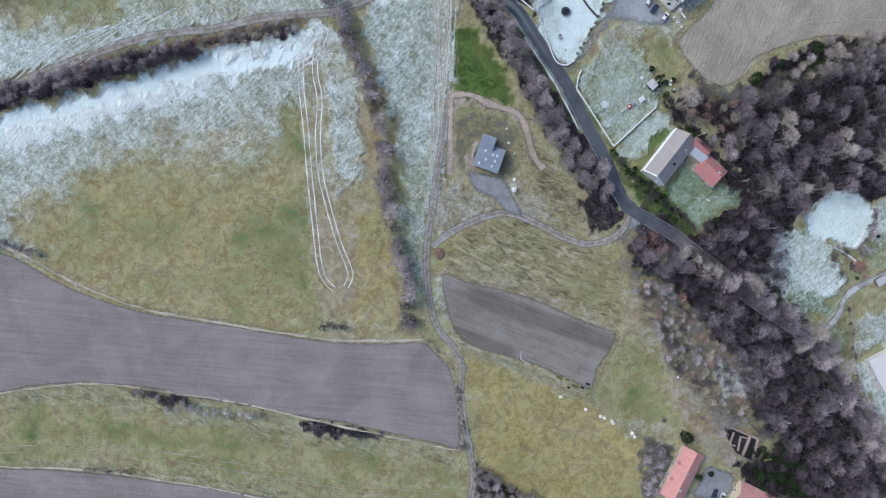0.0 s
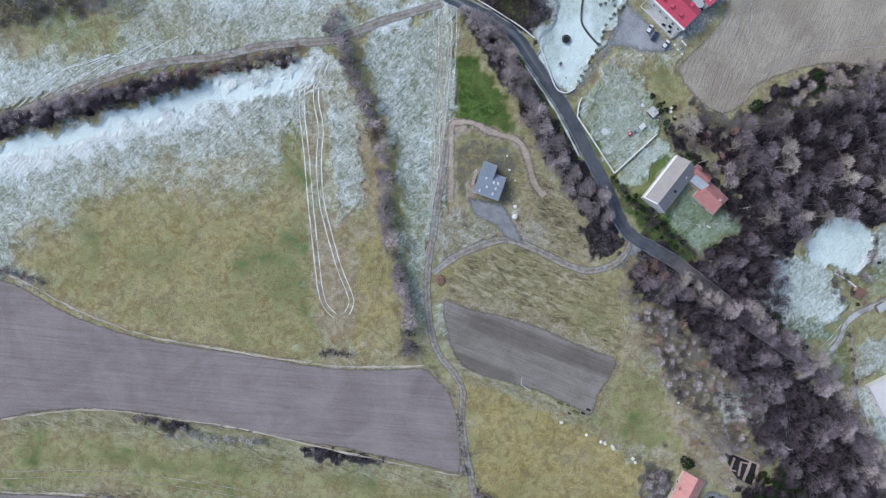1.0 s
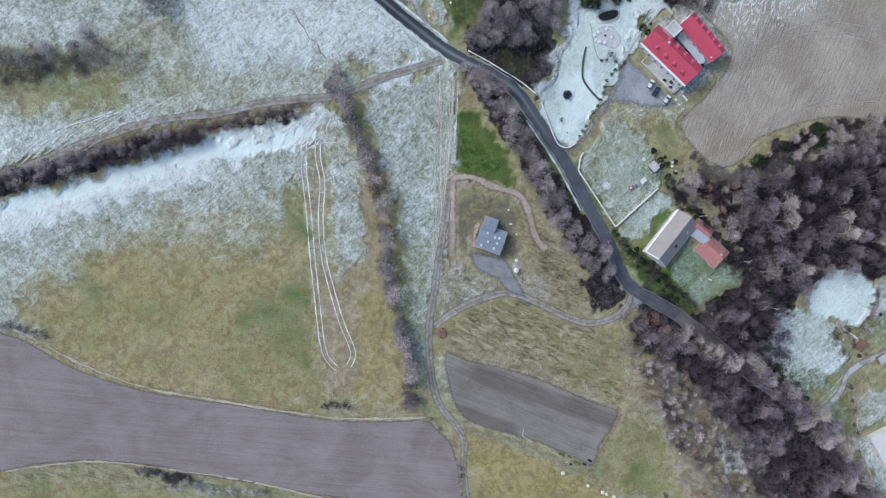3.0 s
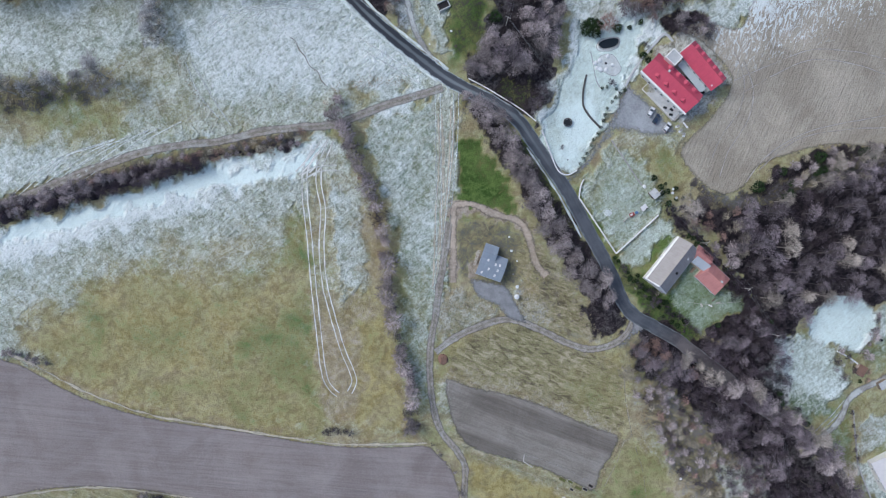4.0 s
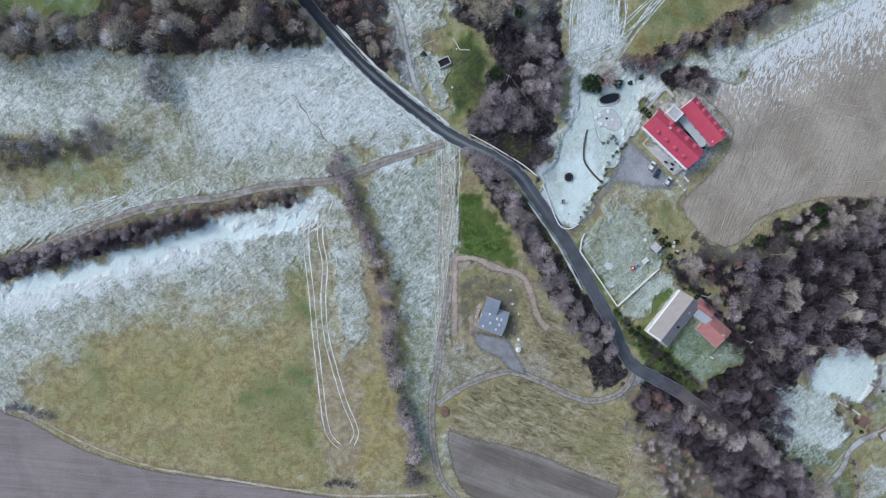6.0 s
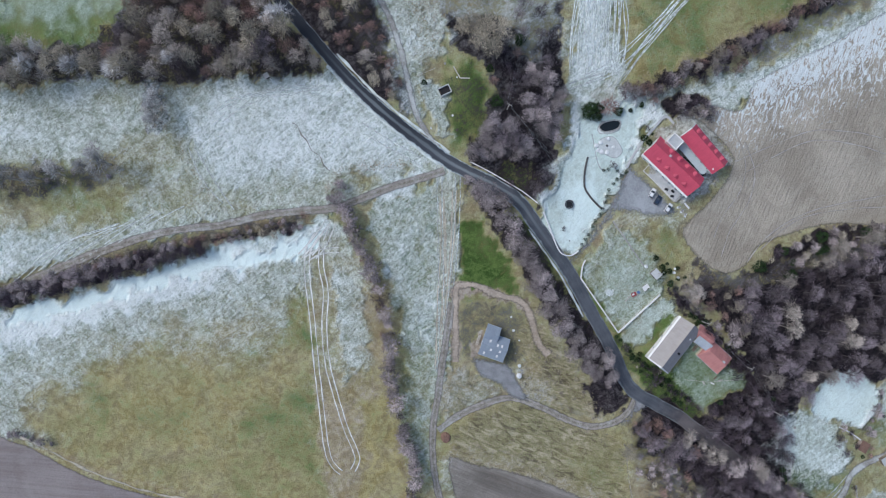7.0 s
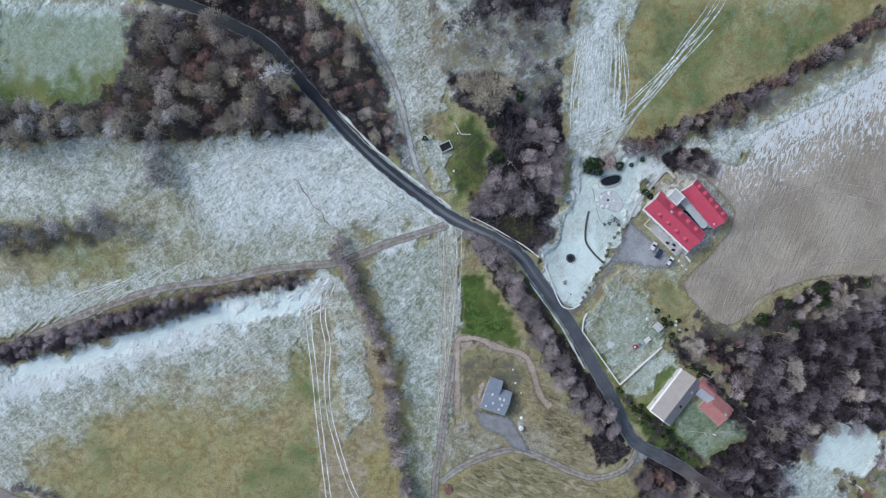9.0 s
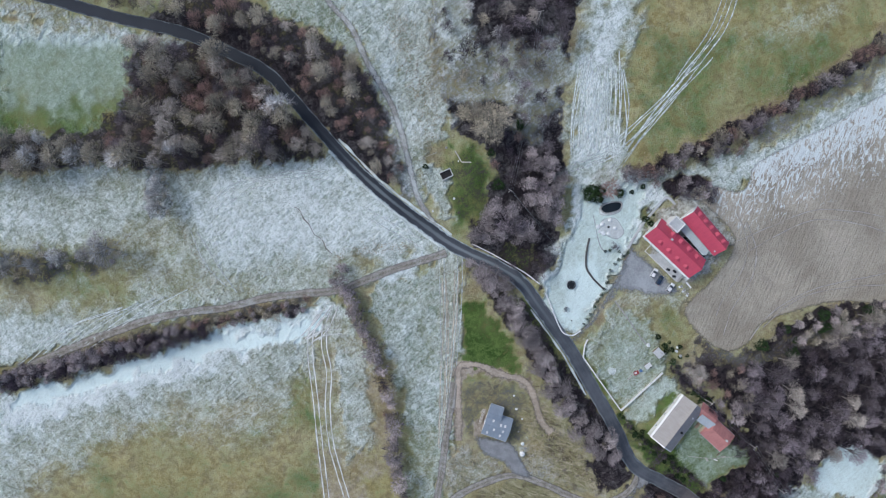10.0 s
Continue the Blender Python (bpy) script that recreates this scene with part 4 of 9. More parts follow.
zone([(-2.2, 7.8), (25.2, 14.9), (44.5, 10.9), (68.7, 0.8), (76.8, -29.6), (52.3, -29.8), (25.5, -23.9), (-2.3, -8.4)], 8, frost=0.03, green=0.5, gold=0.5, bare=0.15)
zone([(10.9, 8.9), (30.1, 11.1), (32.5, 3.7), (13.3, 2.7)], 8, litter_dark=0.42)
zone([(37.4, -1.4), (51.9, -2.7), (64.1, -9.1), (49.5, -8.9)], 8, litter_dark=0.3)
zone([(39.8, 1.1), (71.2, -1.7), (74.1, -21.9), (47.2, -16.4)], 10, green=0.68, bare=0.0)
zone([(-0.1, 147.5), (8.9, 151.8), (15.6, 145.3), (15.6, 130.0), (8.8, 119.0), (0.9, 123.5)], 7, green=0.92, litter_dark=0.46, gold=0.0, frost=0.04, calm=0.2)
zone([(80.8, 147.4), (114.0, 162.4), (136.2, 171.1), (113.4, 175.2), (86.9, 166.8), (74.0, 151.8)], 10, green=0.72, gold=0.35, frost=0.1)
zone([(82.8, 86.9), (97.0, 84.6), (106.9, 70.5), (95.2, 68.3), (80.8, 75.4)], 8, frost=0.08, green=0.6, gold=0.3, bare=0.2)
zone([(94.8, 15.4), (111.9, 7.8), (132.4, -10.0), (153.2, -31.1), (108.9, -30.7), (95.7, -9.5), (75.5, 15.6), (82.6, 18.0)], 8, litter_dark=0.95, frost=0.05, green=0.4)
zone([(-0.2, 6.0), (21.2, 15.1), (40.3, 13.0), (64.5, 3.1), (73.3, -6.9), (72.7, -29.4), (50.5, -21.6), (26.2, -14.0), (2.1, -6.3)], 6, litter_dark=0.24, bare=0.25, green=0.42)
zone([(11.7, 8.4), (33.2, 10.6), (40.5, 3.2), (16.5, 2.2)], 6, litter_dark=0.42)
zone([(40.6, -4.2), (62.5, -11.7), (70.1, -24.3), (50.5, -19.1)], 6, litter_dark=0.3, green=0.6)
zone([(-0.3, -6.3), (26.2, -10.3), (50.5, -19.1), (72.7, -29.4), (72.8, -34.4), (45.7, -24.0), (21.4, -15.2), (-0.3, -10.0)], 4, litter_dark=0.1, bare=0.45, green=0.2, frost=0.1)
zone([(32.7, 55.9), (41.1, 39.4), (59.5, 15.3), (62.0, 8.0), (47.5, 12.9), (33.0, 22.7), (30.5, 37.1)], 6, bare=0.42, gold=0.55, green=0.2, litter_dark=0.18, frost=0.08)
zone([(-5.1, -11.2), (2.1, -11.3), (11.8, -16.4), (4.5, -31.4), (-4.0, -28.7)], 6, frost=0.32, bare=0.3)
zone([(6.8, 53.6), (25.1, 54.6), (32.2, 46.3), (31.1, 34.3), (25.2, 27.1), (11.0, 29.7), (4.4, 40.6)], 8, frost=0.08, green=0.35, bare=0.34, litter_dark=0.3, calm=0.5)
zone([(-171.3, 195.9), (-126.3, 193.4), (-121.6, 182.9), (-128.2, 168.0), (-146.4, 160.7), (-174.6, 163.1)], 7, calm=0.8, green=1.0, frost=0.36, gold=0.0)
zone([(-174.0, 168.5), (-148.2, 165.0), (-130.2, 170.2), (-133.0, 162.7), (-151.0, 158.6), (-174.9, 160.3)], 16, green=0.9, frost=0.08)
zone([(-170.9, 200.0), (-126.2, 195.1), (-125.4, 190.3), (-171.5, 193.8)], 4, frost=0.7)
zone([(121.0, 155.4), (136.5, 164.1), (153.8, 174.7), (172.6, 186.3), (173.4, 177.9), (156.5, 167.2), (136.9, 155.3), (123.6, 148.8)], 5, litter_dark=0.5, frost=0.22)
zone([(-7.6, 191.3), (41.8, 191.0), (44.4, 167.8), (33.3, 152.7), (24.3, 165.7), (2.1, 170.0), (-6.7, 172.3)], 8, litter_dark=0.5, frost=0.38)
zone([(48.6, 184.8), (55.1, 186.8), (57.7, 167.7), (51.4, 148.2), (47.9, 154.8)], 6, green=0.7)
zone([(-182.1, 65.6), (-154.2, 72.3), (-128.8, 79.0), (-89.8, 87.9), (-53.1, 88.8), (-62.5, 80.9), (-90.3, 76.5), (-127.2, 67.5), (-160.0, 58.4), (-183.3, 51.6)], 6, calm=0.45)
zone([(-143.8, 14.1), (-107.7, 28.3), (-73.3, 18.6), (-69.6, -10.7), (-110.0, -10.4), (-139.9, -0.3)], 20, gold=0.65, green=0.44)
zone([(73.9, 150.3), (75.7, 165.5), (79.8, 178.3), (83.8, 190.9), (172.3, 190.6), (153.3, 182.2), (125.0, 167.4), (91.8, 150.1)], 8, green=0.8, gold=0.2, frost=0.12)
zone([(97.3, -53.8), (112.0, -48.9), (125.2, -64.1), (138.3, -74.4), (141.9, -90.0), (129.5, -97.6), (116.4, -89.7), (108.1, -74.1)], 8, litter_dark=0.36, bare=0.45, green=0.2, frost=0.15)
zone([(83.6, -19.1), (108.4, -24.1), (116.9, -48.9), (102.1, -48.8), (86.6, -33.8)], 8, litter_dark=0.36, bare=0.2, frost=0.25, green=0.35)
zone([(129.4, -95.0), (159.8, -90.2), (161.1, -111.7), (138.1, -111.5)], 5, litter_dark=0.9, frost=0.0, green=0.5)
zone([(74.5, -74.0), (98.1, -75.3), (100.9, -81.8), (76.0, -81.7)], 4, bare=0.4, frost=0.2)
zone([(-187.9, -62.1), (-117.1, -66.3), (-45.1, -80.7), (4.0, -96.4), (4.0, -106.8), (-69.9, -95.7), (-142.1, -83.7), (-189.6, -83.2)], 10, green=0.6, gold=0.15, frost=0.07)
zone([(-174.9, -74.6), (-117.7, -77.6), (-89.0, -85.3), (-118.0, -85.1), (-175.4, -80.9)], 8, green=0.8)
# dark strip beneath the lane trees, their shadow painted on the ground
zone([(6.1, 103.9), (13.0, 108.3), (29.1, 85.3), (48.0, 61.6), (72.2, 32.3), (77.1, 22.5), (62.8, 25.1), (38.6, 59.3), (19.9, 85.3)], 6, litter_dark=0.75)
zone([(-177.7, 62.6), (-148.1, 72.2), (-118.5, 81.6), (-87.0, 87.5), (-55.2, 93.0), (-54.2, 89.1), (-87.2, 83.1), (-118.7, 77.7), (-148.4, 68.3), (-178.2, 57.0)], 2.6, litter_dark=0.55, frost=0.12, green=0.3, bare=0.2)
zone([(-178.4, 54.8), (-155.9, 58.3), (-139.8, 62.2), (-123.7, 67.8), (-103.2, 75.3), (-92.3, 79.3), (-87.4, 76.5), (-71.5, 77.6), (-55.4, 84.3), (-49.8, 83.2), (-60.2, 75.0), (-78.5, 72.3), (-92.2, 70.1), (-110.4, 65.9), (-128.6, 60.4), (-156.3, 52.3), (-179.0, 47.0)], 3, calm=0.8, frost=1.2, litter_dark=0.0)
zone([(83.4, -14.2), (100.6, -16.7), (116.3, -36.4), (134.4, -49.0), (139.4, -71.8), (128.4, -76.9), (112.7, -64.0), (97.1, -48.8), (89.1, -33.8)], 8, litter_dark=0.5, bare=0.3, frost=0.14, green=0.2)
zone([(1.4, 0.2), (22.7, 13.3), (41.9, 9.7), (63.6, 0.2), (74.8, -9.4), (74.2, -31.3), (52.1, -23.9), (27.9, -16.6), (3.8, -9.3)], 8, litter_dark=0.33, bare=0.25, green=0.45, gold=0.3)
zone([(116.9, -48.9), (136.9, -49.0), (140.3, -64.2), (122.7, -64.1)], 6, frost=0.5, litter_dark=0.3)
zone([(0.2, -1.0), (22.7, 13.3), (41.9, 9.7), (61.2, 0.2), (74.7, -7.0), (75.5, -32.5), (52.1, -25.1), (27.8, -15.4), (1.4, -8.1)], 6, rank=0.85, litter_dark=0.05)
zone([(47.0, -9.3), (71.1, -7.0), (75.2, -24.0), (54.5, -21.5)], 8, green=0.75, rank=0.4)
zone([(28.5, 26.1), (41.5, 26.2), (63.4, 7.4), (51.5, 6.2), (32.2, 14.4)], 6, rank=0.75, frost=0.2)
zone([(36.4, 52.7), (46.0, 40.1), (65.7, 12.1), (63.4, 6.2), (46.4, 21.5), (34.3, 35.4)], 6, rank=0.8, bare=0.4)
zone([(-0.9, 22.6), (10.8, 26.1), (22.7, 16.8), (8.5, 10.9), (-0.9, 7.3)], 5, rank=0.7, frost=0.3, bare=0.4)
zone([(83.4, -14.2), (105.7, -19.1), (116.5, -38.9), (139.0, -64.2), (138.6, -79.5), (115.7, -74.2), (99.7, -51.3), (89.0, -31.4)], 8, rank=0.7)
zone([(-187.7, -59.6), (-159.5, -58.1), (-116.9, -62.6), (-54.8, -75.5), (4.0, -88.7), (4.0, -96.4), (-55.0, -85.7), (-117.5, -73.8), (-160.1, -66.0), (-188.3, -67.0)], 8, rank=0.7, frost=0.15)
zone([(-190.3, -90.8), (-142.8, -93.1), (-94.5, -100.6), (-45.7, -109.5), (-70.3, -109.2), (-118.8, -100.3), (-166.8, -95.3), (-190.6, -94.6)], 3, rank=0.8)
zone([(1.4, -6.9), (11.0, -6.9), (37.5, -15.4), (75.5, -33.8), (74.5, -38.7), (37.6, -23.8), (3.8, -14.1)], 3, rank=0.5, bare=0.4, frost=0.15)
zone([(1.4, -32.3), (28.2, -46.0), (62.9, -61.2), (58.0, -64.9), (23.4, -50.9), (3.9, -41.0)], 4, rank=0.6, frost=0.2)
zone([(101.3, 79.3), (109.8, 70.0), (126.5, 66.1), (142.6, 73.5), (160.8, 81.5), (181.3, 84.9), (182.1, 75.7), (161.5, 72.3), (143.1, 65.4), (126.9, 59.6), (103.0, 64.3)], 4, litter_dark=0.6, bare=0.2, frost=0.15, green=0.4, rank=0.4)
zone([(58.3, 66.6), (71.7, 84.9), (83.7, 75.8), (87.9, 59.6), (77.5, 52.6), (70.7, 44.4)], 5, calm=0.45, frost=0.4, green=0.8)
zone([(-24.1, 175.2), (-20.2, 143.2), (-15.9, 132.3), (-11.4, 130.1), (-10.1, 147.5), (0.0, 162.5), (-8.7, 175.3)], 5, rank=0.6, frost=0.5)
zone([(5.9, 56.0), (26.2, 55.8), (33.3, 47.4), (32.3, 33.1), (25.2, 25.9), (11.0, 28.4), (3.5, 40.6)], 6, litter_dark=0.5, calm=0.4, frost=0.14, green=0.5, bare=0.2, rank=0.1)
zone([(5.2, 61.9), (22.6, 81.5), (6.4, 85.1), (5.9, 71.2)], 3, green=1.2, gold=0.0)
zone([(6.0, 86.2), (13.4, 89.6), (28.5, 66.4), (26.2, 59.4), (8.7, 63.0)], 3, green=1.15, frost=0.0, litter_dark=0.0, bare=0.0, calm=0.2)
zone([(34.5, 54.6), (41.7, 40.2), (58.7, 18.1), (63.7, 8.3), (49.3, 10.9), (37.1, 28.2), (31.0, 40.3)], 6, rank=0.9, litter_dark=0.36, bare=0.25, green=0.3, frost=0.06)
zone([(25.2, 18.6), (39.6, 18.4), (63.7, 5.8), (71.1, 0.8), (69.0, -9.2), (44.6, 1.0), (20.5, 8.8)], 6, litter_dark=0.33)
zone([(67.7, 44.7), (72.5, 39.9), (82.4, 26.6), (97.1, 17.8), (108.3, 7.9), (103.6, 4.9), (85.1, 16.7), (74.0, 30.2)], 2.5, green=1.05, litter_dark=0.45, frost=0.0, calm=0.0)
zone([(57.5, 20.6), (69.4, 20.5), (77.4, 15.6), (73.4, 7.0), (61.3, 8.3)], 4, litter_dark=0.8, frost=0.1)
zone([(77.6, 27.8), (82.2, 30.2), (92.0, 24.0), (104.5, 11.6), (97.2, 14.1), (85.0, 20.4)], 2.5, green=1.0, litter_dark=0.42, frost=0.02)
zone([(11.5, 43.4), (15.0, 44.8), (13.8, 33.2), (11.4, 34.7)], 2, bare=1.3, litter_dark=0.0, rank=0.0)
zone([(-148.7, 9.4), (-124.7, 18.9), (-108.9, 9.1), (-128.3, -2.8)], 14, green=0.62, gold=0.5)
zone([(-87.5, 13.8), (-61.6, 18.5), (-59.1, -20.6), (-81.5, -10.6)], 16, green=0.72, gold=0.25)



def build_ground():
    """One sheet from the valley to the horizon, close-meshed where the eye passes."""
    def axis(low, high, step, far):
        mid = np.arange(low, high + step / 2, step)
        out, d, k = [], step, 0.0
        while k < far:
            d *= 1.35
            k += d
            out.append(k)
        out = np.array(out)
        return np.concatenate([low - out[::-1], mid, high + out])
    xs, ys = axis(-200, 205, 0.95, 2500), axis(-125, 225, 0.95, 2500)
    gx, gy = np.meshgrid(xs, ys)
    x, y = gx.ravel(), gy.ravel()
    near = (x > -215) & (x < 220) & (y > -140) & (y < 240)
    ux, uy = x[near], y[near]
    wx = ux + 1.6 * waves(ux, uy, 11, 1) + 0.7 * waves(ux, uy, 4, 2)
    wy = uy + 1.6 * waves(ux, uy, 11, 3) + 0.7 * waves(ux, uy, 4, 4)
    drift_wide = 0.6 * waves(ux, uy, 19, 7) + 0.5 * waves(ux, uy, 8, 8)
    drift_near = 0.5 * waves(ux, uy, 8, 8) + 0.4 * waves(ux, uy, 3.5, 9)
    layers = {k: np.full(ux.shape, v) for k, v in (("frost", 0.13), ("green", 0.5), ("litter_dark", 0.0), ("bare", 0.0), ("gold", 0.0), ("calm", 0.0), ("rank", 0.0))}
    for kind, amount, soft, outline in COVER:
        o = np.array(outline)
        reach = soft + 4
        box = (ux > o[:, 0].min() - reach) & (ux < o[:, 0].max() + reach) & (uy > o[:, 1].min() - reach) & (uy < o[:, 1].max() + reach)
        stray = (0.45 if soft < 18 else 0.2) * soft * (drift_wide[box] if soft > 7 else drift_near[box]) if soft > 2.5 else 0.0
        d = np.clip((inside_depth(wx[box], wy[box], outline) + stray + soft * 0.5) / soft, 0, 1)
        d = d * d * (3 - 2 * d)
        layers[kind][box] += (amount - layers[kind][box]) * d
    z = rise(x, y)
    bumps = 0.05 * waves(ux, uy, 2.6, 5) + 0.06 * waves(ux, uy, 5.5, 6)
    z[near] += np.clip(bumps, -0.1, 0.1)
    far = np.maximum(np.hypot(x, y - 50) - 300, 0)
    z = z * np.clip(1 - far / 2000, 0, 1)
    attrs = {}
    for key, value in (("frost", 0.3), ("green", 0.5), ("litter_dark", 0.15), ("bare", 0.0), ("gold", 0.0), ("calm", 0.0), ("rank", 0.0)):
        full = np.full(x.shape, value)
        full[near] = layers[key]
        attrs[key] = full
    nx, ny = len(xs), len(ys)
    me = bpy.data.meshes.new("ground")
    me.vertices.add(nx * ny)
    me.vertices.foreach_set("co", np.column_stack([x, y, z]).astype(np.float32).ravel())
    i = np.arange((nx - 1) * (ny - 1))
    a = (i // (nx - 1)) * nx + i % (nx - 1)
    quads = np.column_stack([a, a + 1, a + nx + 1, a + nx]).astype(np.int32)
    me.loops.add(quads.size)
    me.loops.foreach_set("vertex_index", quads.ravel())
    me.polygons.add(len(quads))
    me.polygons.foreach_set("loop_start", (np.arange(len(quads)) * 4).astype(np.int32))
    me.polygons.foreach_set("use_smooth", np.ones(len(quads), bool))
    me.update(calc_edges=True)
    for key, full in attrs.items():
        me.attributes.new(key, "FLOAT", "POINT").data.foreach_set("value", full.astype(np.float32))
    me.materials.append(LAND)
    return tagged(new("ground", me), "frosted winter pasture on a gentle hillside", "ground", kind="structure")


build_ground()


# ---- fields, roads and tracks laid on the ground ----
def sheet(name, outline, material, label, category, lift=0.14, step=3.0, ragged=0.22, attrs=None, kind="structure", parent=None):
    """A flat piece of ground cover with an uneven edge that follows the hillside."""
    from mathutils.geometry import delaunay_2d_cdt
    rim = smooth_line(outline, step * 0.6, True)
    rim = rim + ragged * np.column_stack([waves(rim[:, 0], rim[:, 1], 5, 11), waves(rim[:, 0], rim[:, 1], 5, 12)])
    lo, hi = rim.min(axis=0), rim.max(axis=0)
    gx, gy = np.meshgrid(np.arange(lo[0], hi[0], step), np.arange(lo[1], hi[1], step))
    gx, gy = gx.ravel(), gy.ravel()
    keep = inside_depth(gx, gy, rim) > step * 0.4
    pts = [Vector(p) for p in rim] + [Vector(p) for p in zip(gx[keep], gy[keep])]
    n = len(rim)
    flat, _, faces, *_ = delaunay_2d_cdt(pts, [], [list(range(n))], 1, 1e-4)
    xy = np.array([(p.x, p.y) for p in flat])
    verts = np.column_stack([xy, rise(xy[:, 0], xy[:, 1]) + lift])
    depth = inside_depth(xy[:, 0], xy[:, 1], rim)
    verts[:, 2] -= 0.06 * np.clip(1 - depth / 0.5, 0, 1)
    values = {k: f(xy[:, 0], xy[:, 1], depth) for k, f in (attrs or {}).items()}
    values["edge"] = np.maximum(depth, 0) - 0.12
    geo = Geo().add(verts, [tuple(f) for f in faces])
    ob = part(name, geo, material, parent, smooth=True, attrs=values)
    return tagged(ob, label, category, kind=kind)


def ribbon(name, line, width, material, label, category, lift=0.16, step=1.2, wobble=0.12, attrs=None, kind="structure", parent=None, camber=0.05, broken=0.0, slim=None):
    """A way along a line, with a rounded back and edges that dip into the ground."""
    c = smooth_line(line, step)
    d = np.gradient(c, axis=0)
    d /= np.linalg.norm(d, axis=1)[:, None] + 1e-9
    side = np.column_stack([-d[:, 1], d[:, 0]])
    marks = (-1.06, -1.0, -0.72, -0.45, -0.2, 0.0, 0.2, 0.45, 0.72, 1.0, 1.06)
    verts, across = [], []
    for i, (p, s) in enumerate(zip(c, side)):
        grow = [width * (1 + wobble * float(waves(p[0] * 1.0, p[1] * 1.0, 9, seed))) for seed in (21, 22)]
        if slim:
            grow = [g * slim(p[0], p[1]) for g in grow]
        for k in marks:
            half = 0.5 * (grow[0] if k < 0 else grow[1])
            q = p + s * k * half
            z = float(rise(q[0], q[1])) + (lift - (0.22 if material is ASPHALT else 0.06) if abs(k) > 1 else lift + camber * (1 - k * k)) + broken * float(waves(q[0], q[1], 4, 31))
            verts.append((q[0], q[1], z))
            across.append(k)
    m = len(marks)
    faces = [(i * m + k, i * m + k + 1, (i + 1) * m + k + 1, (i + 1) * m + k)[::-1] for i in range(len(c) - 1) for k in range(m - 1)]
    values = {"across": across, "edge": [(1 - abs(k)) * 0.5 * width - 0.07 * min(1.0, width / 3) if abs(k) <= 1 else -9.0 for k in across]}
    v = np.array(verts)
    for key, f in (attrs or {}).items():
        values[key] = f(v[:, 0], v[:, 1])
    ob = part(name, Geo().add(verts, faces), material, parent, smooth=True, attrs=values)
    return tagged(ob, label, category, kind=kind)


ROAD = [(-182.0, 217.6), (-149.8, 208.2), (-125.7, 201.4), (-102.3, 196.0), (-85.4, 188.9), (-70.5, 181.0), (-62.1, 172.3), (-53.7, 162.6), (-45.2, 152.7), (-34.4, 141.1), (-23.4, 131.2), (-12.3, 122.5), (-1.1, 114.2), (8.0, 109.1), (19.4, 103.7), (29.1, 97.1), (36.0, 87.7), (43.7, 77.0), (50.8, 66.7), (59.3, 51.7), (67.8, 36.9)] + [(76.2, 19.7), (87.3, 11.9), (97.1, 6.5), (107.2, -1.0), (119.8, -10.6), (132.7, -21.6), (145.6, -30.3), (158.6, -39.0), (170.9, -52.9), (183.9, -73.4), (197.9, -94.4), (219.3, -125.3)]
def road_rime(x, y):
    return np.clip(0.25 + 0.75 * np.exp(-((x + 10) / 45) ** 2) * (y > 60), 0, 1)
def road_ridge(x, y):
    """Rime left between the wheel lines on the open bend."""
    a, b = (-27.8, 135.3), (14.8, 105.4)
    return np.clip(0.3 * np.exp(-((x - a[0]) ** 2 + (y - a[1]) ** 2) / 380) + 0.45 * np.exp(-((x - b[0]) ** 2 + (y - b[1]) ** 2) / 900), 0, 1)


# damp: northern stretch, wet and with tree shade painted into its colour
ribbon("road", ROAD, 5.2, ASPHALT, "narrow worn asphalt lane with rimed edges", "road", lift=0.22, wobble=0.06, slim=lambda x, y: 1.02 - 0.16 * min(1.0, max(0.0, (y - 118) / 30)), attrs={"frost": road_rime, "ridge": road_ridge, "damp": lambda x, y: np.clip((y - 104) / 22, 0, 1), "strewn": lambda x, y: np.clip((x - 84) / 26, 0, 1) * (y < 16)})
sheet("road_apron", [(70.3, 2.2), (75.4, 6.9), (78.1, 13.3), (76.9, 18.8), (83.6, 14.1), (91.0, 9.3), (85.0, 9.8), (80.2, 6.9), (75.6, 2.2)], GRAVEL, "grey gravel apron where the drive meets the lane", "road", lift=0.2, step=1.5)
ribbon("verge", [(-47.2, 150.5), (-36.5, 138.9), (-25.5, 129.0), (-14.4, 120.3), (-3.2, 111.8)], 0.8, RIME, "white frosted verge beside the lane", "verge", lift=0.12, wobble=0.5, broken=0.1)
ribbon("verge", [(-42.9, 155.1), (-32.1, 143.5), (-21.1, 133.6), (-10.0, 125.0), (1.2, 116.7)], 0.9, RIME, "white frosted verge beside the lane", "verge", lift=0.12, wobble=0.6, broken=0.1)
ribbon("verge", [(33.0, 85.9), (40.7, 75.2), (47.8, 64.6), (56.2, 49.5)], 0.7, RIME, "white frosted verge beside the lane", "verge", lift=0.12, wobble=0.6, broken=0.1)
ribbon("dirt_track", [(-1.1, 109.5), (-12.6, 105.9), (-24.1, 102.6), (-35.6, 98.2), (-44.9, 94.9), (-58.7, 93.7), (-74.7, 92.0), (-90.9, 88.3), (-107.0, 86.7), (-120.9, 84.1), (-137.2, 79.0), (-153.7, 72.9), (-170.3, 66.1), (-184.7, 59.9), (-213.5, 47.7)], 4.0, DIRT, "rutted dirt farm track across frosted pasture", "track", lift=0.12)
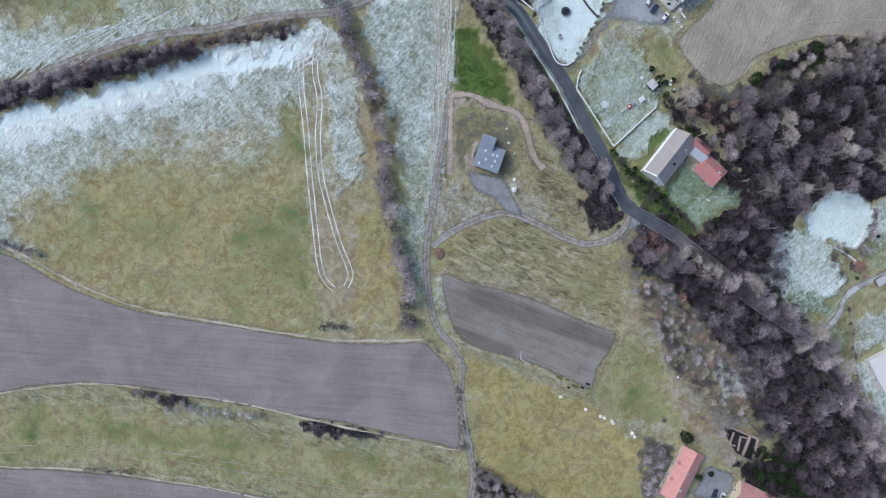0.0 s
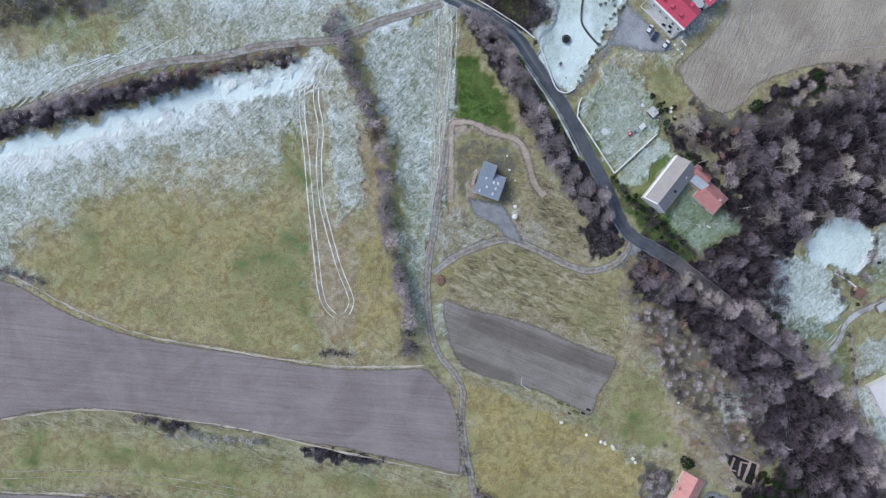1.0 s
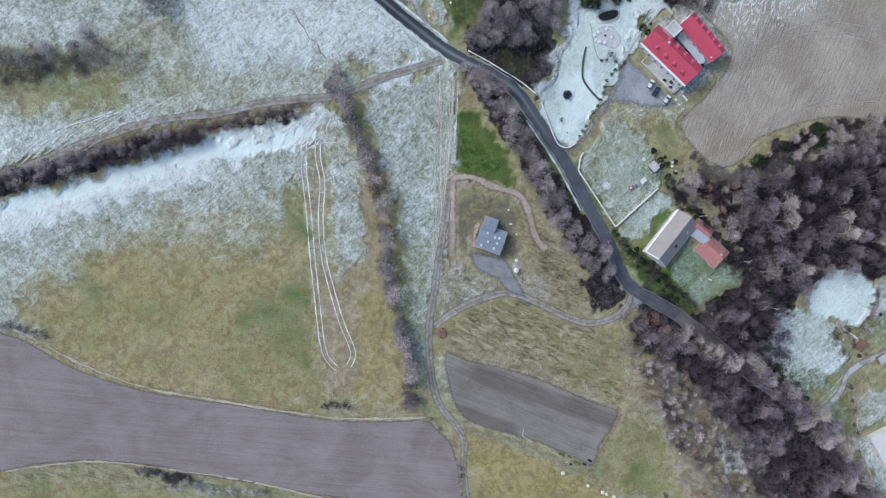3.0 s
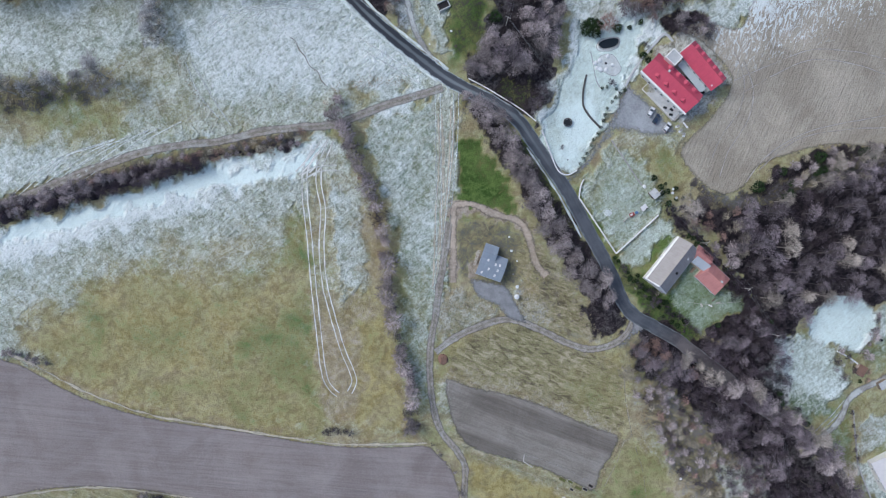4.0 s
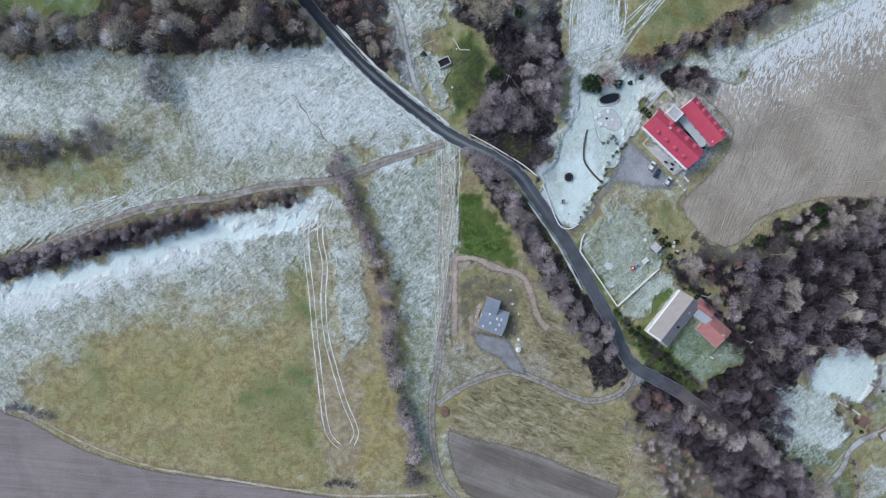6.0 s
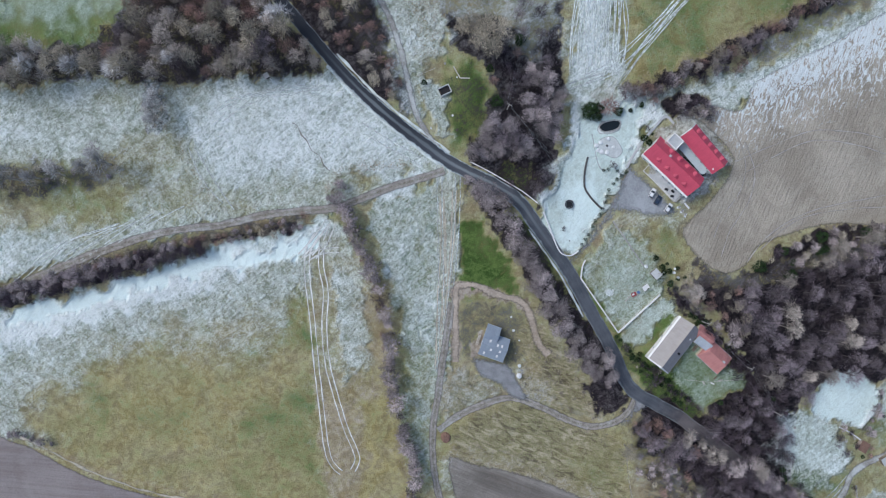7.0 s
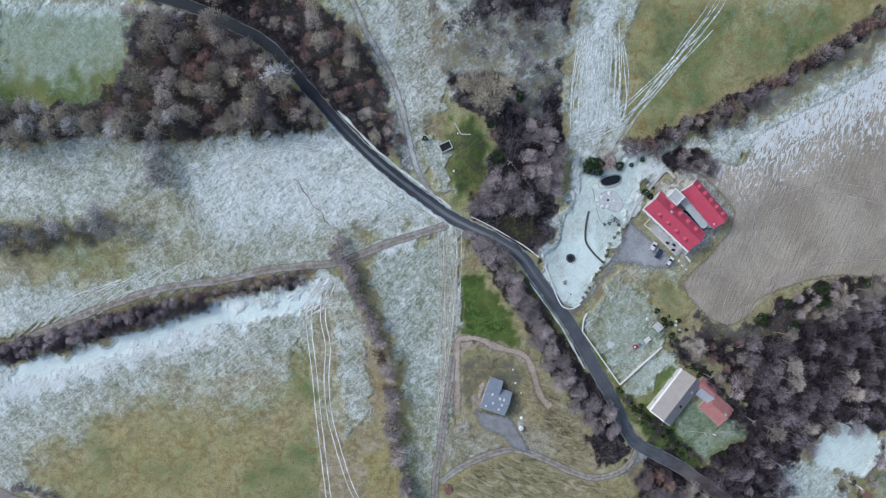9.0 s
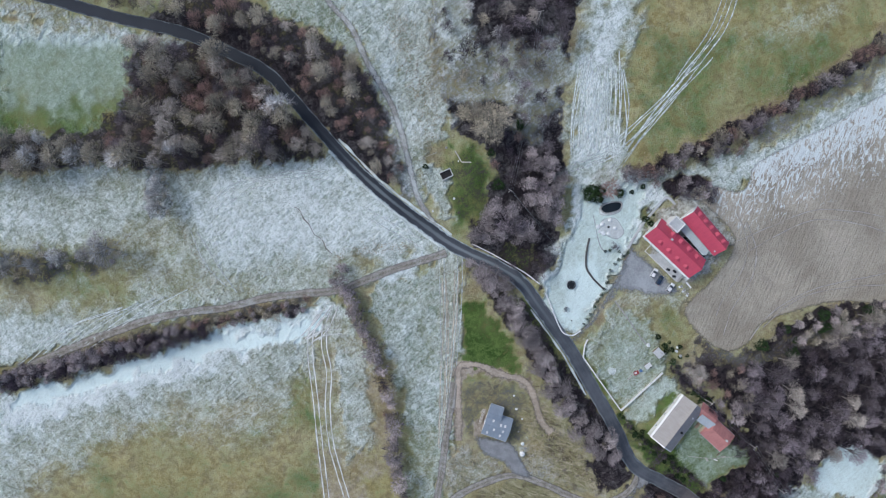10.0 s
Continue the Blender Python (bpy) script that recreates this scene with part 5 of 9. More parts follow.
ribbon("dirt_track", [(1.4, 55.9), (-0.2, 44.5), (-2.1, 33.0), (-4.5, 16.7), (-6.4, 5.0), (-6.9, -9.3), (-5.3, -23.8), (-2.2, -33.5), (3.9, -41.7), (8.0, -48.9), (7.8, -60.8), (9.3, -76.0), (11.9, -88.8), (13.4, -101.8), (11.0, -114.8), (10.3, -130.7)], 3.7, DIRT, "rutted dirt farm track beside the ploughed field", "track", lift=0.12)
ribbon("dirt_track", [(-4.5, 1.2), (3.8, 7.3), (13.3, 11.8), (22.7, 14.9), (30.3, 14.4), (39.4, 10.7), (51.5, 4.8), (61.2, 2.1), (70.7, 4.1), (76.6, 9.3), (79.9, 16.4)], 3.8, DIRT, "curved gravel drive from the lane to the bungalow", "track", lift=0.13)
ribbon("dirt_track", [(-49.2, 221.9), (-45.4, 207.4), (-36.6, 196.9), (-30.9, 184.2), (-22.5, 169.2), (-17.9, 156.1), (-14.6, 140.7), (-11.0, 129.0), (-3.7, 118.6)], 3.4, FROSTY_DIRT, "frosted track beside the wood", "track", lift=0.12)
ribbon("dirt_track", [(160.7, -40.1), (170.4, -29.6), (175.3, -18.8), (190.8, -10.7), (207.8, -2.2)], 4.0, FROSTY_DIRT, "frosted side lane to the houses", "track", lift=0.2)
ribbon("dirt_track", [(50.1, 72.4), (56.5, 78.5), (61.6, 85.5), (66.7, 94.3), (71.9, 103.9)], 3.8, YARD_GRAVEL, "grey frosted gravel driveway of the farm", "track", lift=0.13)
ribbon("trampled_strip", [(3.0, 30.7), (3.0, 42.2), (3.0, 55.9), (3.7, 62.2), (7.2, 63.3), (11.8, 62.9), (18.8, 59.8), (29.3, 56.5), (33.1, 52.4), (35.5, 45.1), (37.5, 38.9), (41.9, 33.2)], 4.4, RING_EARTH, "strip of trampled tan clay round the bungalow plot", "path", lift=0.1, wobble=0.3, broken=0.03)
ribbon("footpath", [(72.6, 110.3), (77.7, 119.4), (83.3, 126.1), (87.7, 130.6), (91.2, 127.8)], 1.0, CONCRETE, "pale narrow path round the farmhouse corner", "footpath", lift=0.16)
ribbon("footpath", [(76.1, -14.2), (77.7, -25.2), (79.8, -33.8), (82.5, -43.2), (85.6, -52.5), (88.0, -68.9)], 0.4, TRODDEN, "faint pale footpath through grass", "footpath", lift=0.05, wobble=0.4, broken=0.1)

for line in ([(-61.5, 128.7), (-59.6, 127.4), (-58.1, 123.8), (-56.2, 121.9), (-54.1, 117.8), (-51.0, 115.5), (-49.5, 111.9), (-47.1, 109.6)],):
    ribbon("ditch", line, 0.55, DITCH_EARTH, "narrow damp drainage ditch in pasture", "ditch", lift=0.07, wobble=0.8, broken=0.07)

WHEEL_RUNS = (
    [(-52.8, 84.4), (-56.8, 77.8), (-57.5, 66.7), (-56.3, 51.0), (-55.2, 32.8), (-53.6, 12.0), (-51.7, -6.9), (-49.0, -14.0), (-45.8, -16.9)],
    [(-51.0, 81.1), (-51.7, 71.2), (-50.2, 60.1), (-51.2, 46.5), (-50.4, 30.6), (-46.8, 14.3), (-43.5, 2.6), (-39.9, -6.9), (-39.0, -11.7), (-41.0, -16.0)],
    [(-3.2, 113.0), (-3.0, 87.0), (-2.8, 64.8), (-2.8, 42.2), (-4.0, 26.1)],
    [(4.3, 108.8), (3.7, 87.1), (1.4, 62.6), (-0.5, 44.5), (-2.8, 28.4)],
    [(111.4, 218.8), (104.6, 196.9), (94.0, 181.0), (83.3, 164.9), (72.5, 150.4), (63.6, 139.8)],
    [(115.3, 218.7), (109.0, 197.9), (98.4, 182.7), (87.7, 168.1), (75.8, 154.1), (67.4, 142.0)],
    [(71.3, 150.4), (62.4, 146.5), (53.4, 143.9), (48.9, 142.2)],
    [(-58.0, 73.8), (-53.4, 76.7), (-47.7, 77.8), (-44.3, 77.9)],
    [(-60.2, 75.5), (-55.6, 80.0), (-50.9, 86.1), (-48.1, 89.9)],
    [(-54.6, 75.1), (-50.6, 79.6), (-48.2, 84.4), (-46.3, 89.2)],
    [(160.9, -35.3), (167.8, -27.9), (172.8, -21.7)],
)
for number, run in enumerate(WHEEL_RUNS):
    faint = number in (2, 3, 4, 5, 6, 10)
    pair = thing("wheel_tracks", "pair of white frosted wheel tracks in grass", "wheel tracks", kind="structure")
    c = smooth_line(run, 3.0)
    d = np.gradient(c, axis=0)
    d /= np.linalg.norm(d, axis=1)[:, None] + 1e-9
    for sgn in (-1, 1):
        rut = c + sgn * np.column_stack([-d[:, 1], d[:, 0]]) * 1.0
        ribbon("rut", [tuple(p) for p in rut], 0.8 if faint else 0.75, FAINT_RIME if faint else WHEEL_RIME, "", "", lift=0.08, wobble=0.6, kind="", parent=pair, camber=0.02, broken=0.05)

# Drawn lines of rime left by mowing and driving: (first line, last line, how many, width).
COMBED = (
    ([(48.0, 147.1), (48.8, 165.6), (52.9, 186.8)], [(69.5, 144.8), (71.3, 163.3), (69.5, 186.7)], 20, 0.9),
    ([(49.2, 144.9), (64.8, 151.5), (80.2, 165.4), (97.4, 184.6)], [(53.7, 142.1), (68.3, 149.2), (84.7, 164.3), (104.1, 184.6)], 5, 0.85),
    ([(-100.0, 127.1), (-87.3, 136.9), (-69.3, 141.6), (-44.8, 142.9)], [(-96.9, 122.7), (-83.0, 133.6), (-67.2, 138.5), (-44.9, 139.4)], 4, 0.85),
    ([(-177.5, 65.5), (-155.7, 81.5), (-135.0, 88.2)], [(-147.5, 72.2), (-121.5, 88.1), (-105.1, 97.1)], 9, 0.85),
    ([(-103.8, 119.4), (-95.7, 103.8), (-89.4, 94.7)], [(-100.4, 120.5), (-91.2, 103.8), (-84.9, 93.6)], 2, 0.85),
    ([(-34.0, 129.1), (-20.6, 121.3), (-7.1, 112.4)], [(-36.3, 126.9), (-22.9, 118.6), (-9.4, 110.6)], 2, 0.85),
)


def combed_rime(first, last, count, width, seed):
    """Thin broken lines of rime between two bounding lines, too many to tell apart, in one mesh."""
    rng = np.random.RandomState(seed)
    a, b = np.array(first), np.array(last)
    verts, faces, edge = [], [], []
    for k in range(count):
        f = np.clip((k + rng.uniform(-0.35, 0.35)) / max(1, count - 1), 0, 1)
        c = smooth_line([tuple(p) for p in a + (b - a) * f], 1.3)
        c = c[int(len(c) * rng.uniform(0, 0.22)):len(c) - int(len(c) * rng.uniform(0, 0.22))]
        c = c + 0.8 * np.column_stack([waves(c[:, 0], c[:, 1], 34, seed + k), waves(c[:, 0], c[:, 1], 34, seed + k + 50)])
        d = np.gradient(c, axis=0)
        d /= np.linalg.norm(d, axis=1)[:, None] + 1e-9
        side = np.column_stack([-d[:, 1], d[:, 0]])
        base = len(verts)
        for i, (p, n) in enumerate(zip(c, side)):
            for m in (-1, 0, 1):
                q = p + n * m * width * 0.5 * rng.uniform(0.7, 1.3)
                verts.append((q[0], q[1], float(rise(q[0], q[1])) + (0.02 if m else 0.15) + 0.09 * float(waves(q[0], q[1], 4, seed))))
                edge.append(0.0 if m else width * 0.5)
        for i in range(len(c) - 1):
            for m in (0, 1):
                o = base + i * 3 + m
                faces.append((o, o + 3, o + 4, o + 1))
    ob = part("combed_rime", Geo().add(verts, faces), FAINT_RIME, smooth=True, attrs={"edge": edge})
    return tagged(ob, "faint white combed lines of rime in grass", "rime", kind="stuff")


for seed, (first, last, count, width) in enumerate(COMBED):
    combed_rime(first, last, count, width, 100 + seed)
for run in ([(-3.1, 99.4), (-2.7, 81.4), (-4.3, 56.1), (-5.3, 27.8)], [(-1.7, 99.4), (-1.4, 79.1), (-2.4, 56.1), (-4.4, 27.8)], [(3.7, 101.7), (2.8, 83.7), (0.4, 60.7), (-2.5, 37.3)], [(2.1, 101.7), (1.6, 83.7), (-0.5, 60.7), (-3.2, 37.3)], [(-0.9, 90.5), (-0.9, 70.0), (-2.7, 46.7)]):
    ribbon("worn_line", run, 0.9, BLEACHED, "pale line of worn grass beside the cart way", "worn line", lift=0.05, wobble=0.7, camber=0.02, broken=0.08)

for line in ([(-182.7, 2.1), (-169.6, -4.9), (-153.9, -13.9), (-126.8, -24.7), (-96.5, -30.8), (-68.1, -35.7), (-39.5, -39.0), (-8.2, -38.7)],
             [(-187.9, -61.3), (-168.9, -58.5), (-145.1, -57.4), (-116.9, -61.3), (-88.2, -65.9), (-54.7, -74.3), (-20.7, -82.1), (6.9, -88.2)],
             [(-190.5, -93.6), (-162.0, -94.9), (-133.3, -98.5), (-104.4, -103.6), (-80.1, -109.0)]):
    ribbon("field_margin", line, 1.2, BLEACHED, "pale bleached grass margin of the ploughed field", "field margin", lift=0.13, wobble=0.8, camber=0.03, broken=0.07)
for line in ([(-189.8, -84.5), (-154.1, -84.3), (-118.1, -88.1), (-82.1, -94.6), (-45.6, -101.3), (-1.0, -108.4)],
             [(-190.0, -87.5), (-154.3, -87.4), (-118.3, -91.2), (-82.2, -98.2), (-45.6, -104.9), (-15.9, -109.8)],
             [(75.9, -7.0), (77.0, -19.1), (79.8, -36.2), (76.9, -38.7), (73.6, -48.6), (67.8, -61.2)]):
    ribbon("worn_line", line, 0.6, TRODDEN, "pale line of worn grass along a field track", "worn line", lift=0.06, wobble=0.8, camber=0.02, broken=0.08)
sheet("gravel_yard", [(116.2, -95.4), (125.7, -97.6), (130.6, -101.9), (126.5, -111.4), (110.3, -111.1), (113.2, -102.7)], GRAVEL, "grey-blue gravel yard between old houses", "yard", lift=0.16, step=2.0)
sheet("ploughed_field", [(-209.6, 8.3), (-183.0, -0.9), (-174.1, -4.4), (-160.9, -12.5), (-149.6, -17.9), (-131.4, -24.4), (-115.1, -27.8), (-91.7, -31.5), (-72.8, -34.7), (-56.2, -37.7), (-39.5, -39.3), (-20.3, -39.6), (-7.7, -39.4), (-2.2, -44.8), (3.4, -51.3), (6.6, -63.3), (8.1, -78.5), (6.9, -87.7), (-5.9, -84.8), (-25.5, -80.3), (-45.0, -75.6), (-64.4, -72.4), (-83.6, -68.3), (-97.9, -65.7), (-112.2, -63.1), (-128.7, -59.5), (-152.3, -57.6), (-173.6, -58.8), (-188.0, -61.6), (-216.4, -64.9)],
      PLOUGHED, "bare grey-brown ploughed field", "field", attrs={"band": lambda x, y, d: 0 * x, "frost": lambda x, y, d: 0.02 + 0 * x})
sheet("ploughed_field", [(-219.1, -93.1), (-190.6, -93.6), (-166.7, -94.6), (-138.1, -97.9), (-111.6, -102.0), (-82.5, -106.7), (-55.6, -110.7), (-21.0, -116.5), (-21.2, -138.3), (-223.1, -135.5)],
      PLOUGHED, "bare grey-brown ploughed field beyond a grass strip", "field", attrs={"band": lambda x, y, d: 0 * x, "frost": lambda x, y, d: 0.08 + 0 * x})
PLOT = [(-0.5, -9.8), (12.2, -13.6), (27.9, -17.0), (42.4, -21.9), (54.7, -27.6), (67.0, -32.5), (74.9, -36.3), (72.7, -44.2), (68.0, -51.6), (64.4, -61.7), (52.9, -56.6), (38.0, -50.2), (23.3, -45.9), (11.1, -41.9), (4.3, -35.0), (0.5, -23.8)]


def plot_bands(x, y, d):
    """Darker strips along both long sides of the plot."""
    a, b = np.array(PLOT[0]), np.array(PLOT[6])
    u = (b - a) / np.linalg.norm(b - a)
    v = (x - a[0]) * u[1] - (y - a[1]) * u[0]
    w = (x - a[0]) * u[0] + (y - a[1]) * u[1]
    upper = np.exp(-((v - 5) / 4.5) ** 2) * np.clip((w - 6) / 14, 0.2, 1)
    lower = np.exp(-((v - 22.5) / 3.6) ** 2) * np.clip((46 - w) / 8, 0, 1)
    return np.clip(upper + 0.9 * lower, 0, 1)


sheet("garden_plot", PLOT, GARDEN_SOIL, "dark dug plot in long strips", "plot", attrs={"band": plot_bands, "frost": lambda x, y, d: np.clip(0.13 - (x - 2) / 40, 0, 0.13)}, step=2.0)


def mud_frost(x, y, d):
    a = np.array((114.9, 134.8))
    v = (y - a[1]) - 0.42 * (x - a[0])
    return np.clip(0.42 + (v + 8) / 46, 0.05, 1.0) * np.clip((x - 100) / 20, 0.3, 1)


sheet("bare_field", [(95.6, 83.3), (104.8, 71.5), (114.9, 66.3), (123.7, 70.0), (129.1, 77.9), (146.4, 84.3), (160.3, 86.6), (181.1, 85.4), (212.3, 86.5), (203.0, 183.3), (174.1, 171.6), (155.0, 160.8), (137.4, 152.2), (122.0, 143.5), (118.0, 133.7), (101.9, 136.3), (91.8, 131.5), (102.3, 127.1), (114.4, 114.9), (113.6, 107.1), (106.0, 96.9), (99.7, 90.8)],
      MUD, "churned bare clay field dusted with frost", "field", attrs={"band": lambda x, y, d: 0 * x, "frost": mud_frost})
for run in ([(116.2, 123.8), (120.9, 112.7), (119.7, 101.4), (113.2, 91.2), (109.5, 82.1)], [(120.1, 120.5), (125.1, 108.2), (122.8, 95.8), (115.9, 84.4), (112.9, 74.0)], [(129.2, 76.9), (138.1, 85.5), (148.3, 90.7), (164.5, 93.4), (187.9, 94.3)], [(123.6, 71.6), (132.4, 83.2), (145.9, 91.2), (159.7, 95.3), (187.4, 100.2)],
            [(116.8, 112.7), (132.6, 119.4), (148.4, 124.9), (166.9, 123.8), (185.8, 119.4)], [(119.4, 107.1), (135.1, 116.0), (148.6, 120.9), (167.3, 118.7), (186.4, 112.7)]):
    c = smooth_line(run, 3.0)
    ribbon("tyre_mark", run, 0.7, TYRE_MUD, "pale tyre mark pressed into clay", "tyre mark", lift=0.17, wobble=0.8, camber=0.01, broken=0.05)
sheet("patio", [(60.5, 120.5), (63.2, 122.8), (66.9, 123.2), (69.5, 120.0), (71.1, 116.8), (68.4, 114.1), (64.3, 115.0), (60.8, 116.9)], PATIO, "pale frosted gravel patio by the pond", "patio", lift=0.13, step=1.5)
sheet("patio", [(60.0, 126.0), (61.3, 128.2), (64.9, 129.5), (69.0, 129.5), (70.4, 127.6), (69.1, 124.9), (65.0, 123.6), (61.4, 123.7)], PATIO, "pale gravel margin round the pond", "patio", lift=0.12, step=1.5)
ribbon("footpath", [(58.2, 123.7), (59.2, 119.2), (60.2, 114.2), (61.6, 110.5), (63.5, 108.9)], 0.7, PATIO, "pale gravel path curving through the farm garden", "footpath", lift=0.12)
sheet("gravel_pad", [(9.8, 33.0), (16.0, 32.1), (25.4, 29.9), (29.7, 23.4), (34.6, 13.0), (26.5, 14.4), (20.8, 20.1), (11.8, 25.2)], GRAVEL, "grey gravel parking pad beside the bungalow", "gravel pad", lift=0.2, step=1.5)
sheet("gravel_yard", [(72.6, 112.0), (80.1, 107.5), (93.5, 95.3), (93.7, 90.8), (83.0, 89.5), (70.9, 91.7), (62.3, 84.5), (68.3, 102.2)], YARD_GRAVEL, "frosted grey gravel farmyard", "yard", lift=0.16, step=2.0, ragged=0.7)

# ---- buildings ----
def frame_of(c1, c2):
    """Heading in degrees from one point to another, and their distance."""
    return math.degrees(math.atan2(c2[1] - c1[1], c2[0] - c1[0])), math.hypot(c2[0] - c1[0], c2[1] - c1[1])


def window_unit(parent, c, w, h, normal, frame_mat=None):
    """A framed window on a wall: frame bars, pane and sill. normal: 'x' or 'y' with its sign."""
    s = 1 if normal[0] == "+" else -1
    along_x = normal[1] == "y"
    def size(a, d, b):
        return (a, d, b) if along_x else (d, a, b)
    def at(da, dd, dz):
        return (c[0] + da, c[1] + s * dd, c[2] + dz) if along_x else (c[0] + s * dd, c[1] + da, c[2] + dz)
    g = Geo()
    for da, dz, a, b in ((0, h / 2, w + 0.1, 0.1), (0, -h / 2, w + 0.1, 0.1), (-w / 2, 0, 0.1, h), (w / 2, 0, 0.1, h), (0, 0, 0.06, h)):
        g.box(at(da, 0.06, dz), size(a, 0.1, b))
    win = part("window", g, frame_mat or WHITE_PAINT, parent)
    part("pane", Geo().box(at(0, 0.03, 0), size(w - 0.05, 0.03, h - 0.05)), GLASS, win)
    part("sill", Geo().box(at(0, 0.14, -h / 2 - 0.07), size(w + 0.3, 0.25, 0.05)), ZINC, win)


def door_unit(parent, c, w, h, normal, material):
    s = 1 if normal[0] == "+" else -1
    along_x = normal[1] == "y"
    def size(a, d, b):
        return (a, d, b) if along_x else (d, a, b)
    def at(da, dd, dz):
        return (c[0] + da, c[1] + s * dd, c[2] + dz) if along_x else (c[0] + s * dd, c[1] + da, c[2] + dz)
    door = part("door", Geo().box(at(0, 0.05, h / 2), size(w, 0.08, h)), material, parent)
    part("handle", Geo().box(at(w * 0.38, 0.13, 1.0), size(0.14, 0.06, 0.03)), STEEL, door)


def gable_house(name, label, c, heading, length, width, eave, ridge, roof_mat, wall_mat, over=0.35, windows=(), chimneys=(), gable_over=0.3, hip=0.0, category="house", base=None):
    """A house with a pitched roof. x runs along its ridge, y across; floor level at the ground under its middle."""
    house = thing(name, label, category, pose(c[0], c[1], float(rise(c[0], c[1])) if base is None else base, 0, 0, heading))
    L, B, t = length / 2, width / 2, 0.35
    deep = -2.6
    for s in (-1, 1):
        part("wall", Geo().box((0, s * (B - t / 2), (eave + deep) / 2), (length, t, eave - deep)), wall_mat, house)
    for s in (-1, 1):
        x0, x1 = s * L, s * (L - t)
        yb = B - t
        if hip:
            pts = [(0, -yb, deep), (0, yb, deep), (0, yb, eave), (0, -yb, eave)]
        else:
            pts = [(0, -yb, deep), (0, yb, deep), (0, yb, eave + (ridge - eave) * t / B), (0, 0, ridge - 0.12), (0, -yb, eave + (ridge - eave) * t / B)]
        n = len(pts)
        g = Geo().add([(x0, y, z) for _, y, z in pts] + [(x1, y, z) for _, y, z in pts],
                      [tuple(range(n)), tuple(reversed(range(n, 2 * n)))] + [(i, (i + 1) % n, n + (i + 1) % n, n + i) for i in range(n)])
        part("gable" if not hip else "wall", g, wall_mat, house)
    X = L + gable_over
    drop = (ridge - eave) * over / B
    for s in (-1, 1):
        yo, zo = s * (B + over), eave - drop
        quad = [(-X, yo, zo + 0.14), (X, yo, zo + 0.14), (X - hip, 0, ridge + 0.14), (-X + hip, 0, ridge + 0.14)]
        slope = part("roof", Geo().slab(quad if s < 0 else quad[::-1], 0.22), roof_mat, house)
        part("gutter", Geo().tube([(-X, yo + s * 0.08, zo - 0.02), (X, yo + s * 0.08, zo - 0.02)], 0.08, 6), ZINC, slope)
        if hip:
            tri = [(s * X, -(B + over), zo + 0.14), (s * X, B + over, zo + 0.14), (s * (X - hip), 0, ridge + 0.14)]
            part("roof", Geo().slab(tri if s > 0 else tri[::-1], 0.22), roof_mat, house)
    part("ridge_cap", Geo().tube([(-X + hip, 0, ridge + 0.14), (X - hip, 0, ridge + 0.14)], 0.13, 6), roof_mat, house)
    for cx, cy, top in chimneys:
        low = ridge - abs(cy) / B * (ridge - eave) - 0.4
        stack = part("chimney", Geo().box((cx, cy, (low + top) / 2), (0.75, 0.6, top - low)), OLD_WALL, house)
        part("chimney_cap", Geo().box((cx, cy, top + 0.06), (0.95, 0.8, 0.12)), CONCRETE, stack)
    for side, x, z, w, h in windows:
        if side in ("+y", "-y"):
            window_unit(house, (x, B if side == "+y" else -B, z), w, h, side)
        else:
            window_unit(house, (L if side == "+x" else -L, x, z), w, h, side)
    return house


def dormer(parent, x, s, B, eave, ridge, w, roof_mat, wall_mat, at=0.45, tall=1.5):
    """A small gabled dormer on the slope of side s; at: how far up the slope its face stands."""
    y0 = s * B * (1 - at)
    z0 = eave + (ridge - eave) * at
    top = z0 + tall
    run = tall / ((ridge - eave) / B)
    y1 = y0 - s * run * 0.98
    body = part("dormer", Geo().add([(x - w / 2, y0, z0 - 0.1), (x + w / 2, y0, z0 - 0.1), (x + w / 2, y0, top - 0.45), (x, y0, top), (x - w / 2, y0, top - 0.45),
                                     (x - w / 2, y1, top - 0.45), (x + w / 2, y1, top - 0.45), (x, y1, top)],
                                    [(0, 1, 2, 3, 4), (1, 6, 2), (0, 4, 5), (2, 6, 7, 3), (4, 3, 7, 5)]), wall_mat, parent)
    for k in (-1, 1):
        e = 0.2
        quad = [(x, y0 + s * e, top + 0.08), (x, y1 - s * 0.3, top + 0.08), (x + k * (w / 2 + e), y1 + s * 0.1, top - 0.5), (x + k * (w / 2 + e), y0 + s * e, top - 0.5)]
        part("dormer_roof", Geo().slab(quad, 0.1), roof_mat, body)
    part("pane", Geo().box((x, y0 + s * 0.03, z0 + 0.5), (w * 0.6, 0.05, 0.7)), GLASS, body)


def skylight(parent, x, y, z, tilt, w=0.8, d=1.2):
    """A white-framed roof window lying in the slope."""
    a = radians(tilt)
    def tip(px, py, pz):
        return (x + px, y + py * math.cos(a) - pz * math.sin(a), z + py * math.sin(a) + pz * math.cos(a))
    def plate(w1, d1, z0, z1):
        g = Geo().box((0, 0, (z0 + z1) / 2), (w1, d1, z1 - z0))
        g.v = [tip(*p) for p in g.v]
        return g
    sky_window = part("skylight", plate(w, d, -0.05, 0.1), WHITE_PAINT, parent, "white roof window")
    part("pane", plate(w - 0.35, d - 0.35, 0.1, 0.115), PALE_ROOF, sky_window)


# barn beside the lane
BARN_EAVE, BARN_RIDGE = 3.6, 8.2
barn_n, barn_w = (95.7, 49.7), (82.3, 32.5)
turn, run = frame_of(barn_w, barn_n)
ax, ay = math.cos(radians(turn)), math.sin(radians(turn))
BARN_WIDTH = 10.4
